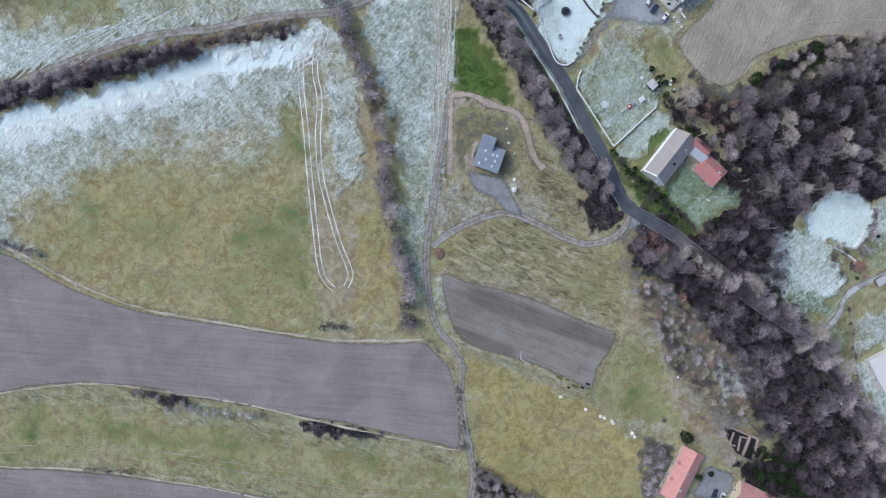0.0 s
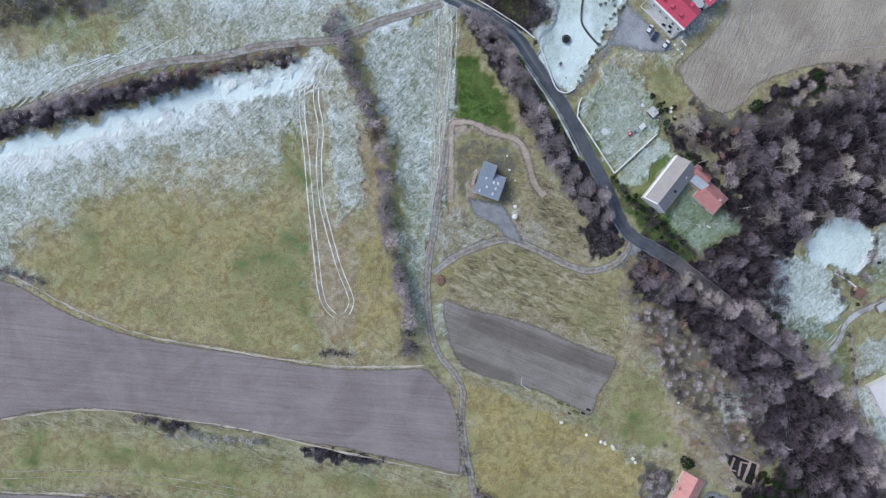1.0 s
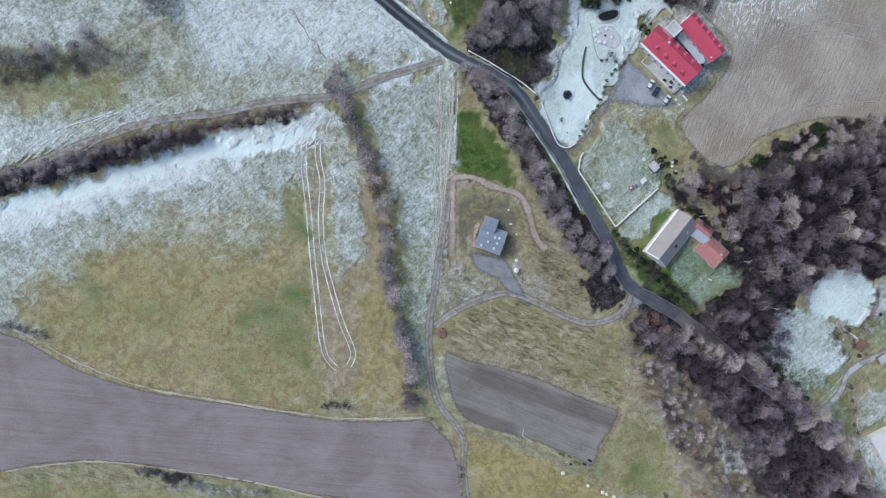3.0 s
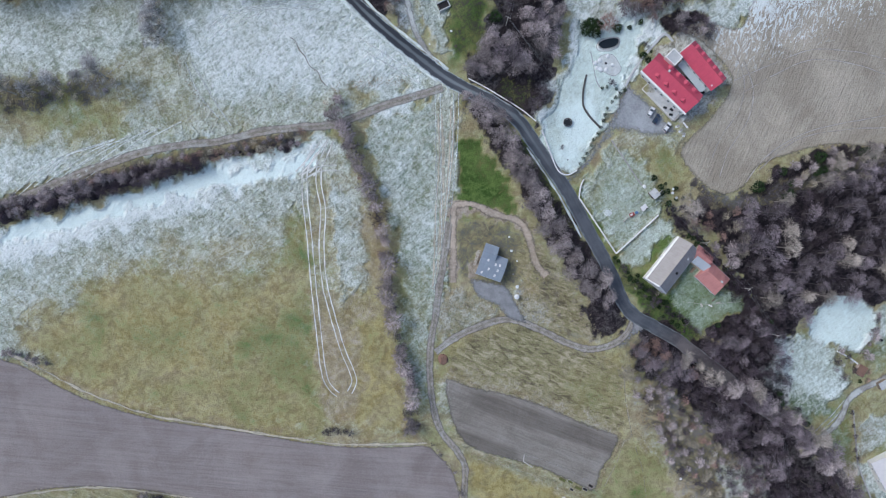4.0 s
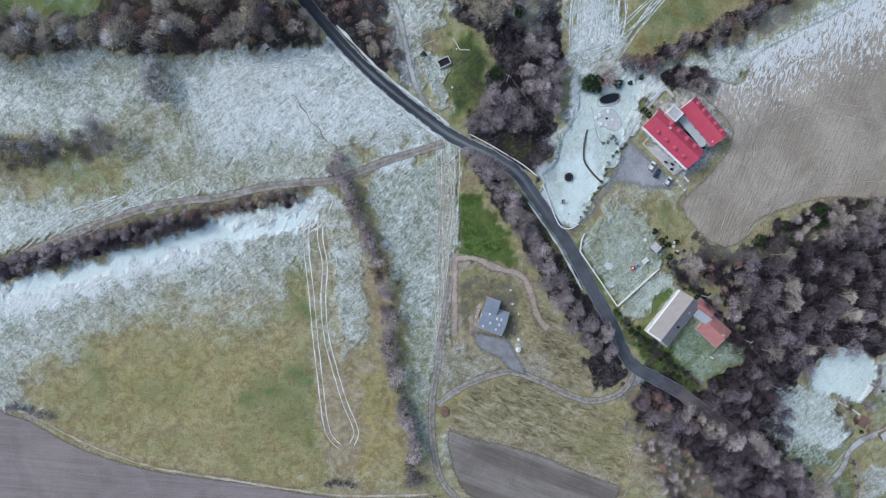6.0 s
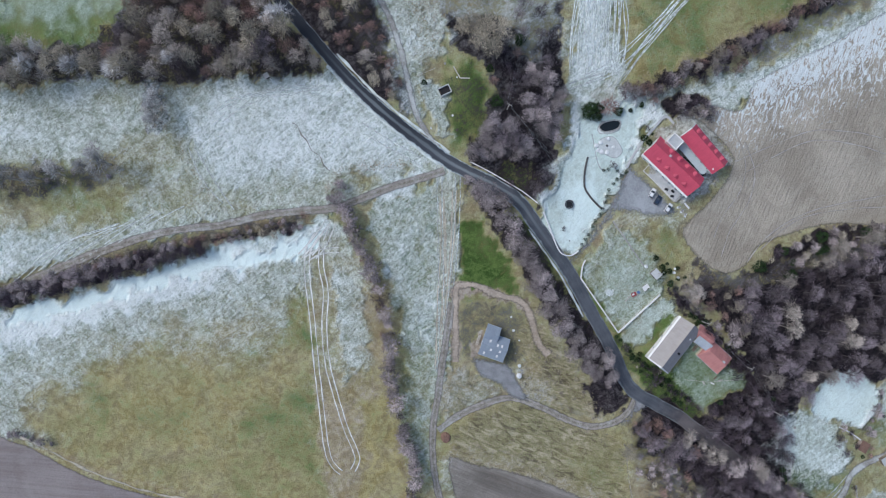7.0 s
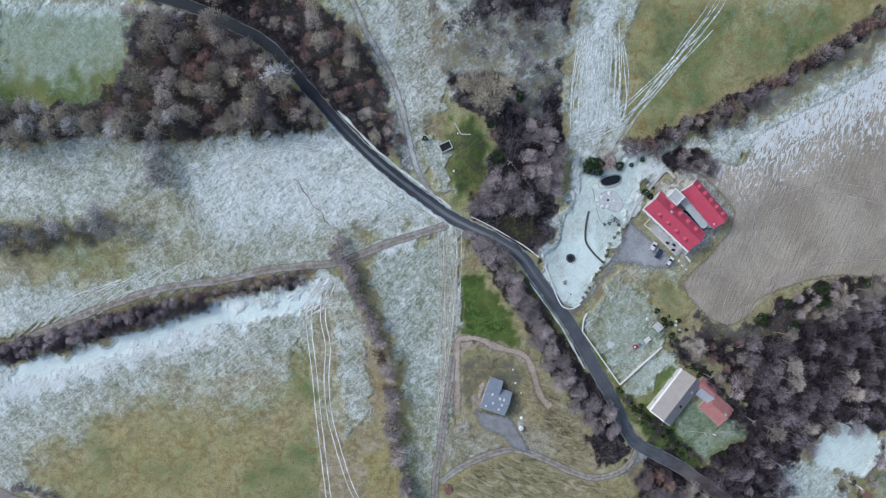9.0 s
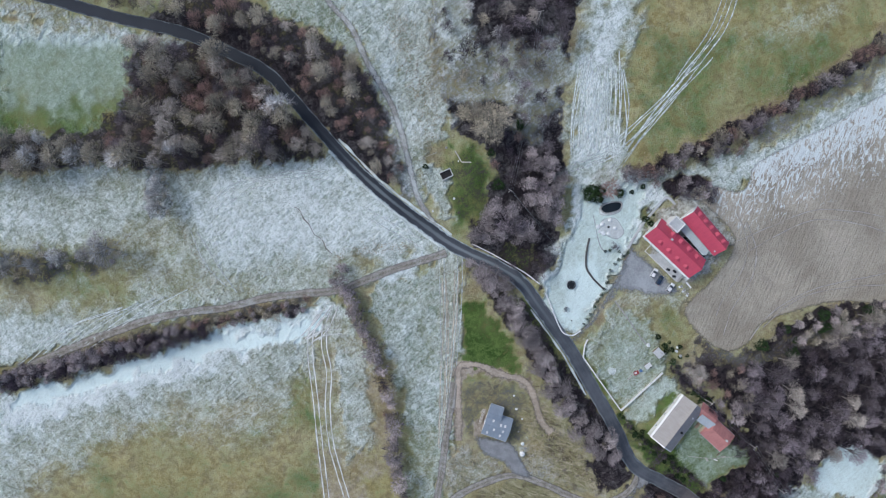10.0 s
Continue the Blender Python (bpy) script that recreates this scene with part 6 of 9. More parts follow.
bc = ((barn_n[0] + barn_w[0]) / 2 + ay * BARN_WIDTH / 2, (barn_n[1] + barn_w[1]) / 2 - ax * BARN_WIDTH / 2)
barn = gable_house("barn", "long white barn with weathered beige sheet roof", bc, turn, run, BARN_WIDTH, BARN_EAVE, BARN_RIDGE, BEIGE_ROOF, PLASTER, 0.08, category="barn",
                   windows=[("-x", -2.4, 2.0, 1.0, 1.0), ("-x", 2.4, 2.0, 1.0, 1.0), ("-x", 0, 5.2, 0.9, 0.9), ("+y", -6, 1.8, 1.0, 0.8), ("+y", 0, 1.8, 1.0, 0.8), ("+y", 6, 1.8, 1.0, 0.8)], gable_over=0.05)
# white strips added at eave and gable edge, brighter than the walls below
part("eave_board", Geo().slab([(-run / 2, 5.45, 3.62), (run / 2, 5.45, 3.62), (run / 2, 4.85, 4.2), (-run / 2, 4.85, 4.2)][::-1], 0.12), WHITE_PAINT, barn, "added white strip along the eave")
for s in (-1, 1):
    part("verge_board", Geo().slab([(-run / 2 - 0.25, s * 5.4, 3.7), (-run / 2 + 0.25, s * 5.4, 3.7), (-run / 2 + 0.25, 0, 8.46), (-run / 2 - 0.25, 0, 8.46)][::s], 0.1), WHITE_PAINT, barn, "white painted verge board")
door_unit(barn, (-3.0, -5.2, 0), 3.0, 2.8, "-y", TIMBER)
part("roof_vent", Geo().box((-2.0, -2.8, 6.0), (0.9, 0.9, 1.0)), DARK, barn)
skylight(barn, 5.5, -3.2, BARN_RIDGE - 3.2 * 0.885 + 0.25, 41, 0.8, 1.0)

# red-tiled cottage behind the barn
cot_c = (110.5, 32.5)
turn2 = -43.5
cottage = gable_house("cottage", "small cottage with faded red clay tile roof", cot_c, turn2, 10.8, 8.4, 3.4, 6.4, CLAY_ROOF, CREAM, 0.35, hip=1.2,
                      windows=[("-y", -4, 1.7, 1.1, 1.2), ("-y", -1, 1.7, 1.1, 1.2), ("-y", 3.8, 1.7, 1.1, 1.2)], chimneys=[(2.5, 0.4, 7.2)])
door_unit(cottage, (1.3, -4.2, 0), 1.0, 2.1, "-y", TIMBER)
ell_c = (105.8, 41.6)
link_wing = gable_house("cottage_wing", "low wing with faded red clay tile roof joining the barn", ell_c, turn2 + 3, 8.0, 5.0, 3.0, 5.0, CLAY_ROOF, CREAM, 0.2, gable_over=0.1)
lean = thing("lean_to", "lean-to with dull grey sheet-metal roof", "lean-to", pose(*on(*(105.0, 38.3)), 0, 0, turn2 + 6))
part("wall", Geo().box((0, -1.4, 0.9), (6.6, 0.2, 5.6)), CREAM, lean)
part("wall", Geo().box((3.2, 0, 0.9), (0.2, 2.6, 5.6)), CREAM, lean)
part("roof", Geo().slab([(-3.5, -1.7, 3.9), (3.5, -1.7, 3.9), (3.5, 1.7, 5.0), (-3.5, 1.7, 5.0)], 0.1), ZINC, lean, "dull zinc sheet roof")
for k in range(9):
    part("seam", Geo().slab([(-3.4 + k * 0.85, -1.7, 3.96), (-3.34 + k * 0.85, -1.7, 3.96), (-3.34 + k * 0.85, 1.7, 5.06), (-3.4 + k * 0.85, 1.7, 5.06)], 0.06), ZINC, lean)

# grey bungalow on its plot
bung_c = (18.9, 37.5)
turn3 = -19.5
bungalow = gable_house("bungalow", "new bungalow with grey tile roof and white roof windows", bung_c, turn3, 10.2, 8.9, 2.9, 4.9, SLATE_ROOF, PLASTER, 0.45, gable_over=0.35,
                       windows=[("-y", -3, 1.5, 1.4, 1.2), ("-y", 1, 1.5, 2.2, 1.8), ("-x", 0, 1.5, 1.4, 1.2), ("+x", -1, 1.5, 1.4, 1.2)])
door_unit(bungalow, (3.6, -4.45, 0), 1.0, 2.1, "-y", TIMBER)
porch = gable_house("bungalow_wing", "projecting wing of the bungalow with grey tile roof", (18.0, 42.8), turn3, 5.3, 6.4, 2.85, 4.5, SLATE_ROOF, PLASTER, 0.35, gable_over=0.3)
for x, y in ((-3.2, -3.6), (-1.0, -1.4), (2.2, -3.2), (2.7, -0.9), (1.1, 1.2), (2.9, 1.4), (-2.3, 2.0)):
    skylight(bungalow, x, y, 4.9 - abs(y) * 2.0 / 4.45 + 0.22, 24 if y < 0 else -24, 0.75, 1.1)

# red-roofed farmhouse of two wings
EAVE, RIDGE = 5.2, 9.2
fa_w, fa_s = (77.5, 115.1), (95.0, 98.0)
turn4, long4 = frame_of(fa_w, fa_s)
nx, ny = -math.sin(radians(turn4)), math.cos(radians(turn4))
WING_B = 10.4
fc = ((fa_w[0] + fa_s[0]) / 2 + nx * WING_B / 2, (fa_w[1] + fa_s[1]) / 2 + ny * WING_B / 2)
farm = gable_house("farmhouse", "large white farmhouse with bright red metal roof and dormers", fc, turn4, long4 - 0.8, WING_B - 0.9, EAVE, RIDGE, RED_ROOF, PLASTER, 0.2, gable_over=0.3,
                   windows=[("-y", x, z, 1.1, 1.4) for x in (-10, -6.5, -3, 0.5, 4, 7.5, 10.5) for z in (1.6, 4.0)] + [("-x", -2, 1.6, 1.1, 1.4), ("-x", 2, 1.6, 1.1, 1.4), ("-x", 0, 6.3, 1.0, 1.2), ("+x", 0, 6.3, 1.0, 1.2)],
                   chimneys=[(-4.5, 0.3, 10.1)])
# added strip that stands in for the bright white wall under the eave
part("eave_board", Geo().slab([(-long4 / 2 - 0.1, -WING_B / 2 - 0.42, EAVE - 0.12), (long4 / 2 + 0.1, -WING_B / 2 - 0.42, EAVE - 0.12), (long4 / 2 + 0.1, -WING_B / 2 + 0.2, EAVE + 0.28), (-long4 / 2 - 0.1, -WING_B / 2 + 0.2, EAVE + 0.28)], 0.1), WHITE_PAINT, farm, "added white strip along the eave")
for k in range(4):
    dormer(farm, -6.2 + 4.6 * k, -1, WING_B / 2, EAVE, RIDGE, 1.9, RED_ROOF, RED_ROOF, 0.34, 1.1)
    dormer(farm, -4.8 + 4.3 * k, 1, WING_B / 2, EAVE, RIDGE, 2.1, RED_ROOF, RED_ROOF, 0.34, 1.2)
fb_w, fb_s = (92.5, 122.0), (105.0, 107.0)
turn5, long5 = frame_of(fb_w, fb_s)
nx5, ny5 = -math.sin(radians(turn5)), math.cos(radians(turn5))
fb = ((fb_w[0] + fb_s[0]) / 2 + nx5 * 3.9, (fb_w[1] + fb_s[1]) / 2 + ny5 * 3.9)
farm2 = gable_house("farmhouse_wing", "second wing with bright red metal roof and a row of dormers", fb, turn5, long5 - 0.8, 7.2, EAVE, RIDGE - 0.6, RED_ROOF, PLASTER, 0.4, gable_over=0.4,
                    windows=[("-y", x, 3.6, 1.1, 1.3) for x in (-7, -3.5, 0, 3.5, 7)] + [("+x", 0, 6.2, 1.0, 1.2), ("-x", 0, 6.2, 1.0, 1.2)])
for s in (-1, 1):
    part("verge_board", Geo().slab([(-long5 / 2 - 0.25, s * 3.95, EAVE + 0.05), (-long5 / 2 + 0.15, s * 3.95, EAVE + 0.05), (-long5 / 2 + 0.15, 0, RIDGE - 0.22), (-long5 / 2 - 0.25, 0, RIDGE - 0.22)][::s], 0.1), WHITE_PAINT, farm2, "white painted verge board")
for k in range(5):
    dormer(farm2, -6.8 + 3.5 * k, 1, 3.6, EAVE, RIDGE - 0.6, 1.8, RED_ROOF, RED_ROOF, 0.4, 1.6)
part("skylight", Geo().box((8.2, -2.9, 6.1), (0.6, 0.6, 0.25)), WHITE_PAINT, farm2, "small white roof light")
tc = (89.4, 119.6)
stair = thing("stair_tower", "flat-roofed white stair tower between two wings", "stair tower", pose(*on(*tc), 0, 0, turn4))
part("wall", Geo().box((0, 0, 2.2), (4.9, 4.7, 9.6)), PLASTER, stair)
part("roof", Geo().box((0, 0, 7.08), (4.4, 4.2, 0.16)), CONCRETE, stair, "pale flat roof")
for dx, dy, sx, sy in ((0, 2.2, 5.1, 0.35), (0, -2.2, 5.1, 0.35), (2.35, 0, 0.35, 4.05), (-2.35, 0, 0.35, 4.05)):
    part("parapet", Geo().box((dx, dy, 7.25), (sx, sy, 0.5)), WHITE_PAINT, stair)
cc = (98.2, 113.3)
canopy = thing("courtyard_roof", "long pale sheet roof over the yard between wings", "canopy", pose(*on(*cc), 0, 0, turn5))
half = [(-7.2, -1.5, 3.4), (6.4, -1.5, 3.4), (7.0, -1.2, 3.4), (7.4, -0.5, 3.4), (7.4, 0.6, 3.4), (7.0, 1.2, 3.4), (6.4, 1.5, 3.4), (-7.2, 1.5, 3.4)]
part("roof", Geo().slab(half, 0.15), CANOPY_ROOF, canopy)
for k in range(6):
    part("post", Geo().box((-6.6 + k * 2.5, -1.3, 1.4), (0.14, 0.14, 3.8)), STEEL, canopy)
    part("post", Geo().box((-6.6 + k * 2.5, 1.3, 1.4), (0.14, 0.14, 3.8)), STEEL, canopy)
part("paving", Geo().box((0, 0, 0.02), (17, 4.6, 0.3)), DARK, canopy, "dark paving between the wings")
tcx = (86.9, 104.1)
terrace = thing("terrace", "grey paved terrace with low parapet along the farmhouse", "terrace", pose(*on(*tcx), 0, 0, turn4))
part("paving", Geo().box((0, 0.5, -0.6), (17.5, 4.0, 2.2)), CONCRETE, terrace)
part("parapet", Geo().box((0, -1.6, -0.1), (18.0, 0.25, 2.4)), PLASTER, terrace)
part("parapet", Geo().box((-8.9, 0.5, -0.1), (0.25, 4.0, 2.4)), PLASTER, terrace)
part("step", Geo().box((9.2, 0.4, -0.4), (0.9, 3.6, 1.6)), STONE, terrace)
for k, (dx, dy) in enumerate(((5.4, 0.6), (3.0, -0.6), (6.6, -1.0))):
    tm = pose(*on(*tcx), 0, 0, turn4) @ pose(dx, dy, 0.5, 0, 0, 20 * k)
    table = thing("garden_table", "dark folded garden table on the terrace", "table", tm)
    part("tabletop", Geo().box((0, 0, 0.72), (1.5, 0.9, 0.06)), BLACK_NET, table)
    for lx in (-0.6, 0.6):
        for ly in (-0.35, 0.35):
            part("leg", Geo().box((lx, ly, 0.35), (0.06, 0.06, 0.7)), STEEL, table)

# houses at the southern edge
hs = (104.5, -98.6)
turn6, _ = frame_of((95.3, -106.9), (105.4, -86.7))
south = gable_house("house", "old house with orange-red tile roof", hs, turn6, 23.0, 9.4, 4.0, 7.0, PINK_ROOF, CREAM, 0.3, windows=[("+y", x, 2.0, 1.1, 1.3) for x in (-7, -3, 2, 6)] + [("+x", 0, 2.0, 1.1, 1.3)], chimneys=[(2, 0.3, 8.0), (-6, -0.3, 8.0)])
for x in (-3.5, 4.0):
    dormer(south, x, 1, 4.7, 4.0, 7.0, 1.6, PINK_ROOF, CREAM, 0.12, 0.9)
hs2 = (137.4, -110.8)
south2 = gable_house("house", "old house with pale pink tile roof", hs2, turn6 - 90, 17.0, 9.6, 4.0, 7.2, PINK_ROOF, CREAM, 0.3, windows=[("-x", 0, 2.0, 1.1, 1.3)], chimneys=[(1, 0.3, 8.0)])
hs3 = (196.0, -50.7)
turn7, _ = frame_of((185.4, -46.3), (192.3, -59.5))
east_house = gable_house("house", "white house with pale low-pitched sheet roof", hs3, turn7, 15.0, 19.0, 4.0, 5.4, PALE_ROOF, PLASTER, 0.3, windows=[("-y", -4, 1.8, 1.1, 1.3), ("-y", 2, 1.8, 1.1, 1.3)])

# roofless ruin
ruin = thing("ruin", "roofless old stone ruin with dark inside", "ruin")
ruin_rng = random.Random(8)
for a, b, tall in (
        ((121.7, -76.3), (138.7, -83.7), 1.9),
        ((138.7, -83.7), (136.8, -94.1), 2.1),
        ((136.8, -94.1), (129.5, -90.5), 1.6),
        ((121.7, -76.3), (122.3, -78.4), 1.2),
        ((126.2, -86.1), (127.9, -80.7), 1.4),
        ((126.2, -86.1), (129.0, -86.9), 0.9),
        ((135.1, -82.3), (132.3, -91.1), 1.8),
        ((133.9, -83.4), (131.0, -82.6), 1.1),
        ((131.0, -82.6), (130.1, -89.0), 1.3),
):
    turn, run = frame_of(a, b)
    count = max(2, int(run / 0.9))
    g = Geo()
    for k in range(count):
        f = (k + 0.5) / count
        x, y = a[0] + (b[0] - a[0]) * f, a[1] + (b[1] - a[1]) * f
        h = tall * ruin_rng.uniform(0.75, 1.05)
        g.box((x, y, float(rise(x, y)) + h / 2 - 0.4), (run / count + 0.02, 0.6 + ruin_rng.uniform(-0.05, 0.05), h + 0.8), turn)
    part("wall", g, OLD_WALL, ruin)
part("floor", Geo().slab([on(x, y, 0.35) for x, y in [(122.6, -77.4), (138.4, -84.2), (136.7, -93.6), (130.1, -90.6), (126.8, -86.1)]], 0.5), DARK, ruin, "dark rubble floor")

# earth cellar in its turf mound
cel = (-0.7, 140.6)
turn9, _ = frame_of((-3.0, 139.5), (0.9, 141.3))
cellar = thing("earth_cellar", "earth cellar entrance with pale concrete frame in turf mound", "cellar", pose(*on(*cel), 0, 0, turn9))
part("front_wall", Geo().box((0, -1.55, 0.2), (4.6, 0.35, 2.6)), CONCRETE, cellar)
part("side_wall", Geo().box((2.2, 0, 0.2), (0.35, 3.0, 2.6)), CONCRETE, cellar)
part("back_wall", Geo().box((0, 1.55, 0.2), (4.6, 0.35, 2.6)), CONCRETE, cellar)
# solid near-black block that paints the shaded hollow between the walls
part("pit", Geo().box((-0.1, 0, 0.35), (4.2, 2.75, 0.9)), DARK, cellar)
part("door", Geo().box((-2.1, 0, 0.6), (0.1, 1.4, 1.6)), TIMBER, cellar)

# ---- walls, fences and small things ----
def low_wall(name, label, line, width, height, material, coping=None, step=2.0):
    """A low wall that follows the ground, with coping slabs on top."""
    wall = thing(name, label, "wall", kind="structure")
    c = smooth_line(line, step) if len(line) > 2 else np.array([np.array(line[0]) + (np.array(line[1]) - np.array(line[0])) * k for k in np.linspace(0, 1, max(2, int(math.dist(*line) / step)))])
    for i in range(len(c) - 1):
        a, b = c[i], c[i + 1]
        turn, run = frame_of(a, b)
        mid = (a + b) / 2
        z = float(rise(mid[0], mid[1]))
        part("wall_section", Geo().box((mid[0], mid[1], z + height / 2 - 0.4), (run + 0.02, width, height + 0.8), turn), material, wall)
        if coping:
            part("coping", Geo().box((mid[0], mid[1], z + height + 0.05), (run - 0.02, width + 0.16, 0.1), turn), coping, wall)
    return wall


def straight(points, step):
    """Points at even steps along a broken line."""
    out = []
    for a, b in zip(points, points[1:]):
        n = max(1, round(math.dist(a, b) / step))
        out += [(a[0] + (b[0] - a[0]) * k / n, a[1] + (b[1] - a[1]) * k / n) for k in range(n)]
    return out + [tuple(points[-1])]


def wire_fence(label, line, gap=4.0, height=1.2, post_mat=None, wires=2, rails=False):
    """Posts along a line with wires or rails between them."""
    fence = thing("fence", label, "fence")
    pts = straight(line, gap)
    rng = random.Random(len(pts))
    for x, y in pts:
        z = float(rise(x, y))
        part("post", Geo().box((x, y, z + height / 2 - 0.2), (0.13, 0.13, height + 0.4 + rng.uniform(-0.1, 0.1)), rng.uniform(0, 40), 0.85), post_mat or TIMBER, fence)
    for k in range(wires):
        h = height * (0.9 - 0.42 * k)
        g = Geo()
        g.tube([on(x, y, h) for x, y in pts], 0.05 if rails else 0.012, 4)
        part("rail" if rails else "wire", g, post_mat or STEEL if rails else STEEL, fence)
    return fence


low_wall("garden_wall", "white rendered low garden wall with pale coping", [(56.5, 73.1), (55.3, 70.5), (54.7, 65.6)], 0.35, 0.9, PLASTER, WHITE_PAINT)
low_wall("garden_wall", "white rendered low garden wall beside the lane", [(54.7, 65.6), (70.8, 42.7)], 0.35, 0.9, PLASTER, WHITE_PAINT)
low_wall("garden_wall", "white rendered low garden wall dividing gardens", [(70.8, 42.7), (87.9, 58.6)], 0.4, 1.1, PLASTER, WHITE_PAINT)
low_wall("garden_wall", "pale curved garden wall at the lane", [(38.9, 92.8), (41.0, 87.7), (43.1, 82.3), (45.0, 78.0), (46.9, 75.6), (50.0, 74.9), (52.0, 75.8), (53.7, 76.9)], 0.35, 0.8, CONCRETE, PALE_STONE)
low_wall("low_wall", "dark low stone edging in frosted lawn", [(56.7, 114.7), (55.6, 109.4), (55.5, 103.0), (57.1, 100.0), (59.2, 97.4), (62.8, 93.9)], 0.7, 0.4, DARK_STONE)
low_wall("low_wall", "low stone edging across the farm garden", [(67.5, 88.9), (72.0, 82.8), (76.3, 76.6), (80.7, 70.6)], 0.5, 0.4, STONE)
low_wall("low_wall", "low wall along the lane under trees", [(9.2, 113.0), (16.7, 109.2), (24.0, 105.0), (30.9, 100.8), (36.6, 96.3)], 0.3, 0.5, CONCRETE, PALE_STONE)
low_wall("low_wall", "rimed stone wall below the white house", [(179.9, -50.1), (183.9, -58.8), (187.6, -67.1), (191.5, -75.0)], 0.4, 0.7, STONE, CONCRETE)
low_wall("low_wall", "rimed stone wall beside the lawn", [(176.0, -25.4), (177.2, -33.9), (178.5, -41.5), (179.9, -49.6)], 0.4, 0.7, STONE)
low_wall("low_wall", "broken stone wall under the thicket", [(162.9, -40.1), (165.8, -45.2), (168.8, -51.6)], 0.4, 0.5, STONE)
low_wall("low_wall", "low wall of the frosted orchard", [(166.8, 0.8), (172.5, -2.1), (177.2, -5.6)], 0.4, 0.6, STONE, PALE_STONE)
wire_fence("wooden post-and-wire fence along the pasture", [(11.1, -45.3), (23.3, -48.3), (35.6, -52.6), (50.4, -60.9), (65.4, -68.6), (78.1, -75.8), (88.3, -82.8)], 3.6)
wire_fence("wooden post-and-wire fence at pasture edge", [(88.3, -83.6), (89.1, -97.1), (90.3, -115.4)], 3.6)
wire_fence("plot fence of thin posts and wire", [(33.7, -44.2), (40.3, -45.9), (47.7, -48.7), (56.4, -53.0), (64.4, -57.8)], 3.0, 1.3)
wire_fence("rail fence at the cottage garden", [(99.7, 22.3), (109.8, 21.1), (124.2, 22.3)], 2.6, 1.1, PALE_TIMBER, 2, True)
wire_fence("garden fence behind the barn", [(88.7, 63.4), (98.0, 54.1), (109.5, 42.5), (121.4, 31.3), (130.2, 22.5)], 3.0, 1.3)
wire_fence("rimed rail fence above the cellar", [(-11.8, 146.3), (-4.6, 149.1)], 2.2, 1.1, PALE_TIMBER, 2, True)
wire_fence("wire fence beside the frosted track", [(-25.4, 207.0), (-22.0, 188.2), (-19.2, 166.9), (-15.8, 149.4), (-12.5, 136.1), (-8.3, 128.3), (-1.0, 119.2)], 4.5)
wire_fence("thin fence along wooded slope", [(82.0, -32.6), (88.5, -42.7), (98.7, -51.6), (110.1, -56.0)], 4.5)
wire_fence("pasture fence beside the drystone bank", [(-70.2, 136.8), (-56.2, 123.3), (-49.9, 111.9), (-46.7, 105.0)], 5.0)
for pts in ([(33.3, -47.3), (37.2, -49.8)], [(33.7, -43.9), (33.3, -47.3)], [(2.8, 149.9), (5.4, 145.3)], [(5.4, 145.3), (9.2, 145.2)]):
    a, b = pts
    turn, run = frame_of(a, b)
    mid = ((a[0] + b[0]) / 2, (a[1] + b[1]) / 2)
    beam = thing("timber_beam", "pale squared timber beam lying on grass", "beam", pose(*on(*mid, 0.12), 0, 0, turn))
    part("beam", Geo().box((0, 0, 0.1), (run, 0.4, 0.35)), PALE_TIMBER, beam)
    part("bearer", Geo().box((-run * 0.3, 0, -0.12), (0.2, 0.7, 0.14)), TIMBER, beam)
    part("bearer", Geo().box((run * 0.3, 0, -0.12), (0.2, 0.7, 0.14)), TIMBER, beam)


# raised beds and frames at the plot's edge
bed_turn, _ = frame_of((47.9, -54.0), (59.7, -60.6))
for x, y, w, d, mat in ((50.4, -55.6) + (3.0, 1.2, TIMBER), (53.9, -56.6) + (2.4, 1.2, PALE_TIMBER), (57.4, -59.6) + (3.2, 1.3, TIMBER), (60.4, -60.1) + (2.2, 1.2, PALE_TIMBER), (62.8, -58.6) + (2.0, 1.1, TIMBER), (54.5, -60.1) + (1.6, 1.0, PALE_TIMBER)):
    bed = thing("raised_bed", "wooden raised garden bed with dark soil", "garden bed", pose(*on(x, y), 0, 0, bed_turn), "beds at the plot edge")
    for s in (-1, 1):
        part("side_board", Geo().box((0, s * d / 2, 0.15), (w, 0.08, 0.5)), mat, bed)
        part("end_board", Geo().box((s * w / 2, 0, 0.15), (0.08, d, 0.5)), mat, bed)
    part("soil", Geo().box((0, 0, 0.1), (w - 0.1, d - 0.1, 0.4)), LICHEN if w > 2.3 else DARK, bed)


def bale(x, y, turn, size):
    """A round wrapped bale on its side, with the folds of its wrapping."""
    ob = thing("wrapped_bale", "round bale in cream-white wrapping on pasture", "bale", pose(*on(x, y), 0, 0, turn), "bales along the fence")
    n, pts, faces = 14, [], []
    prof = ((-0.62, 0.5), (-0.58, 0.62), (-0.3, 0.66), (0.3, 0.66), (0.58, 0.62), (0.62, 0.5))
    for a, r in prof:
        pts += [(a * size, r * size * math.cos(6.283 * k / n), 0.62 * size + r * size * math.sin(6.283 * k / n)) for k in range(n)]
    for j in range(len(prof) - 1):
        faces += [(j * n + k, j * n + (k + 1) % n, (j + 1) * n + (k + 1) % n, (j + 1) * n + k) for k in range(n)]
    faces += [tuple(reversed(range(n))), tuple(range(len(pts) - n, len(pts)))]
    part("wrapping", Geo().add(pts, faces), WRAP, ob)
    part("end_fold", Geo().tube([(-0.64 * size, 0, 0.62 * size), (-0.6 * size, 0, 0.62 * size)], 0.22 * size, 8), PALE_STONE, ob)
    return ob


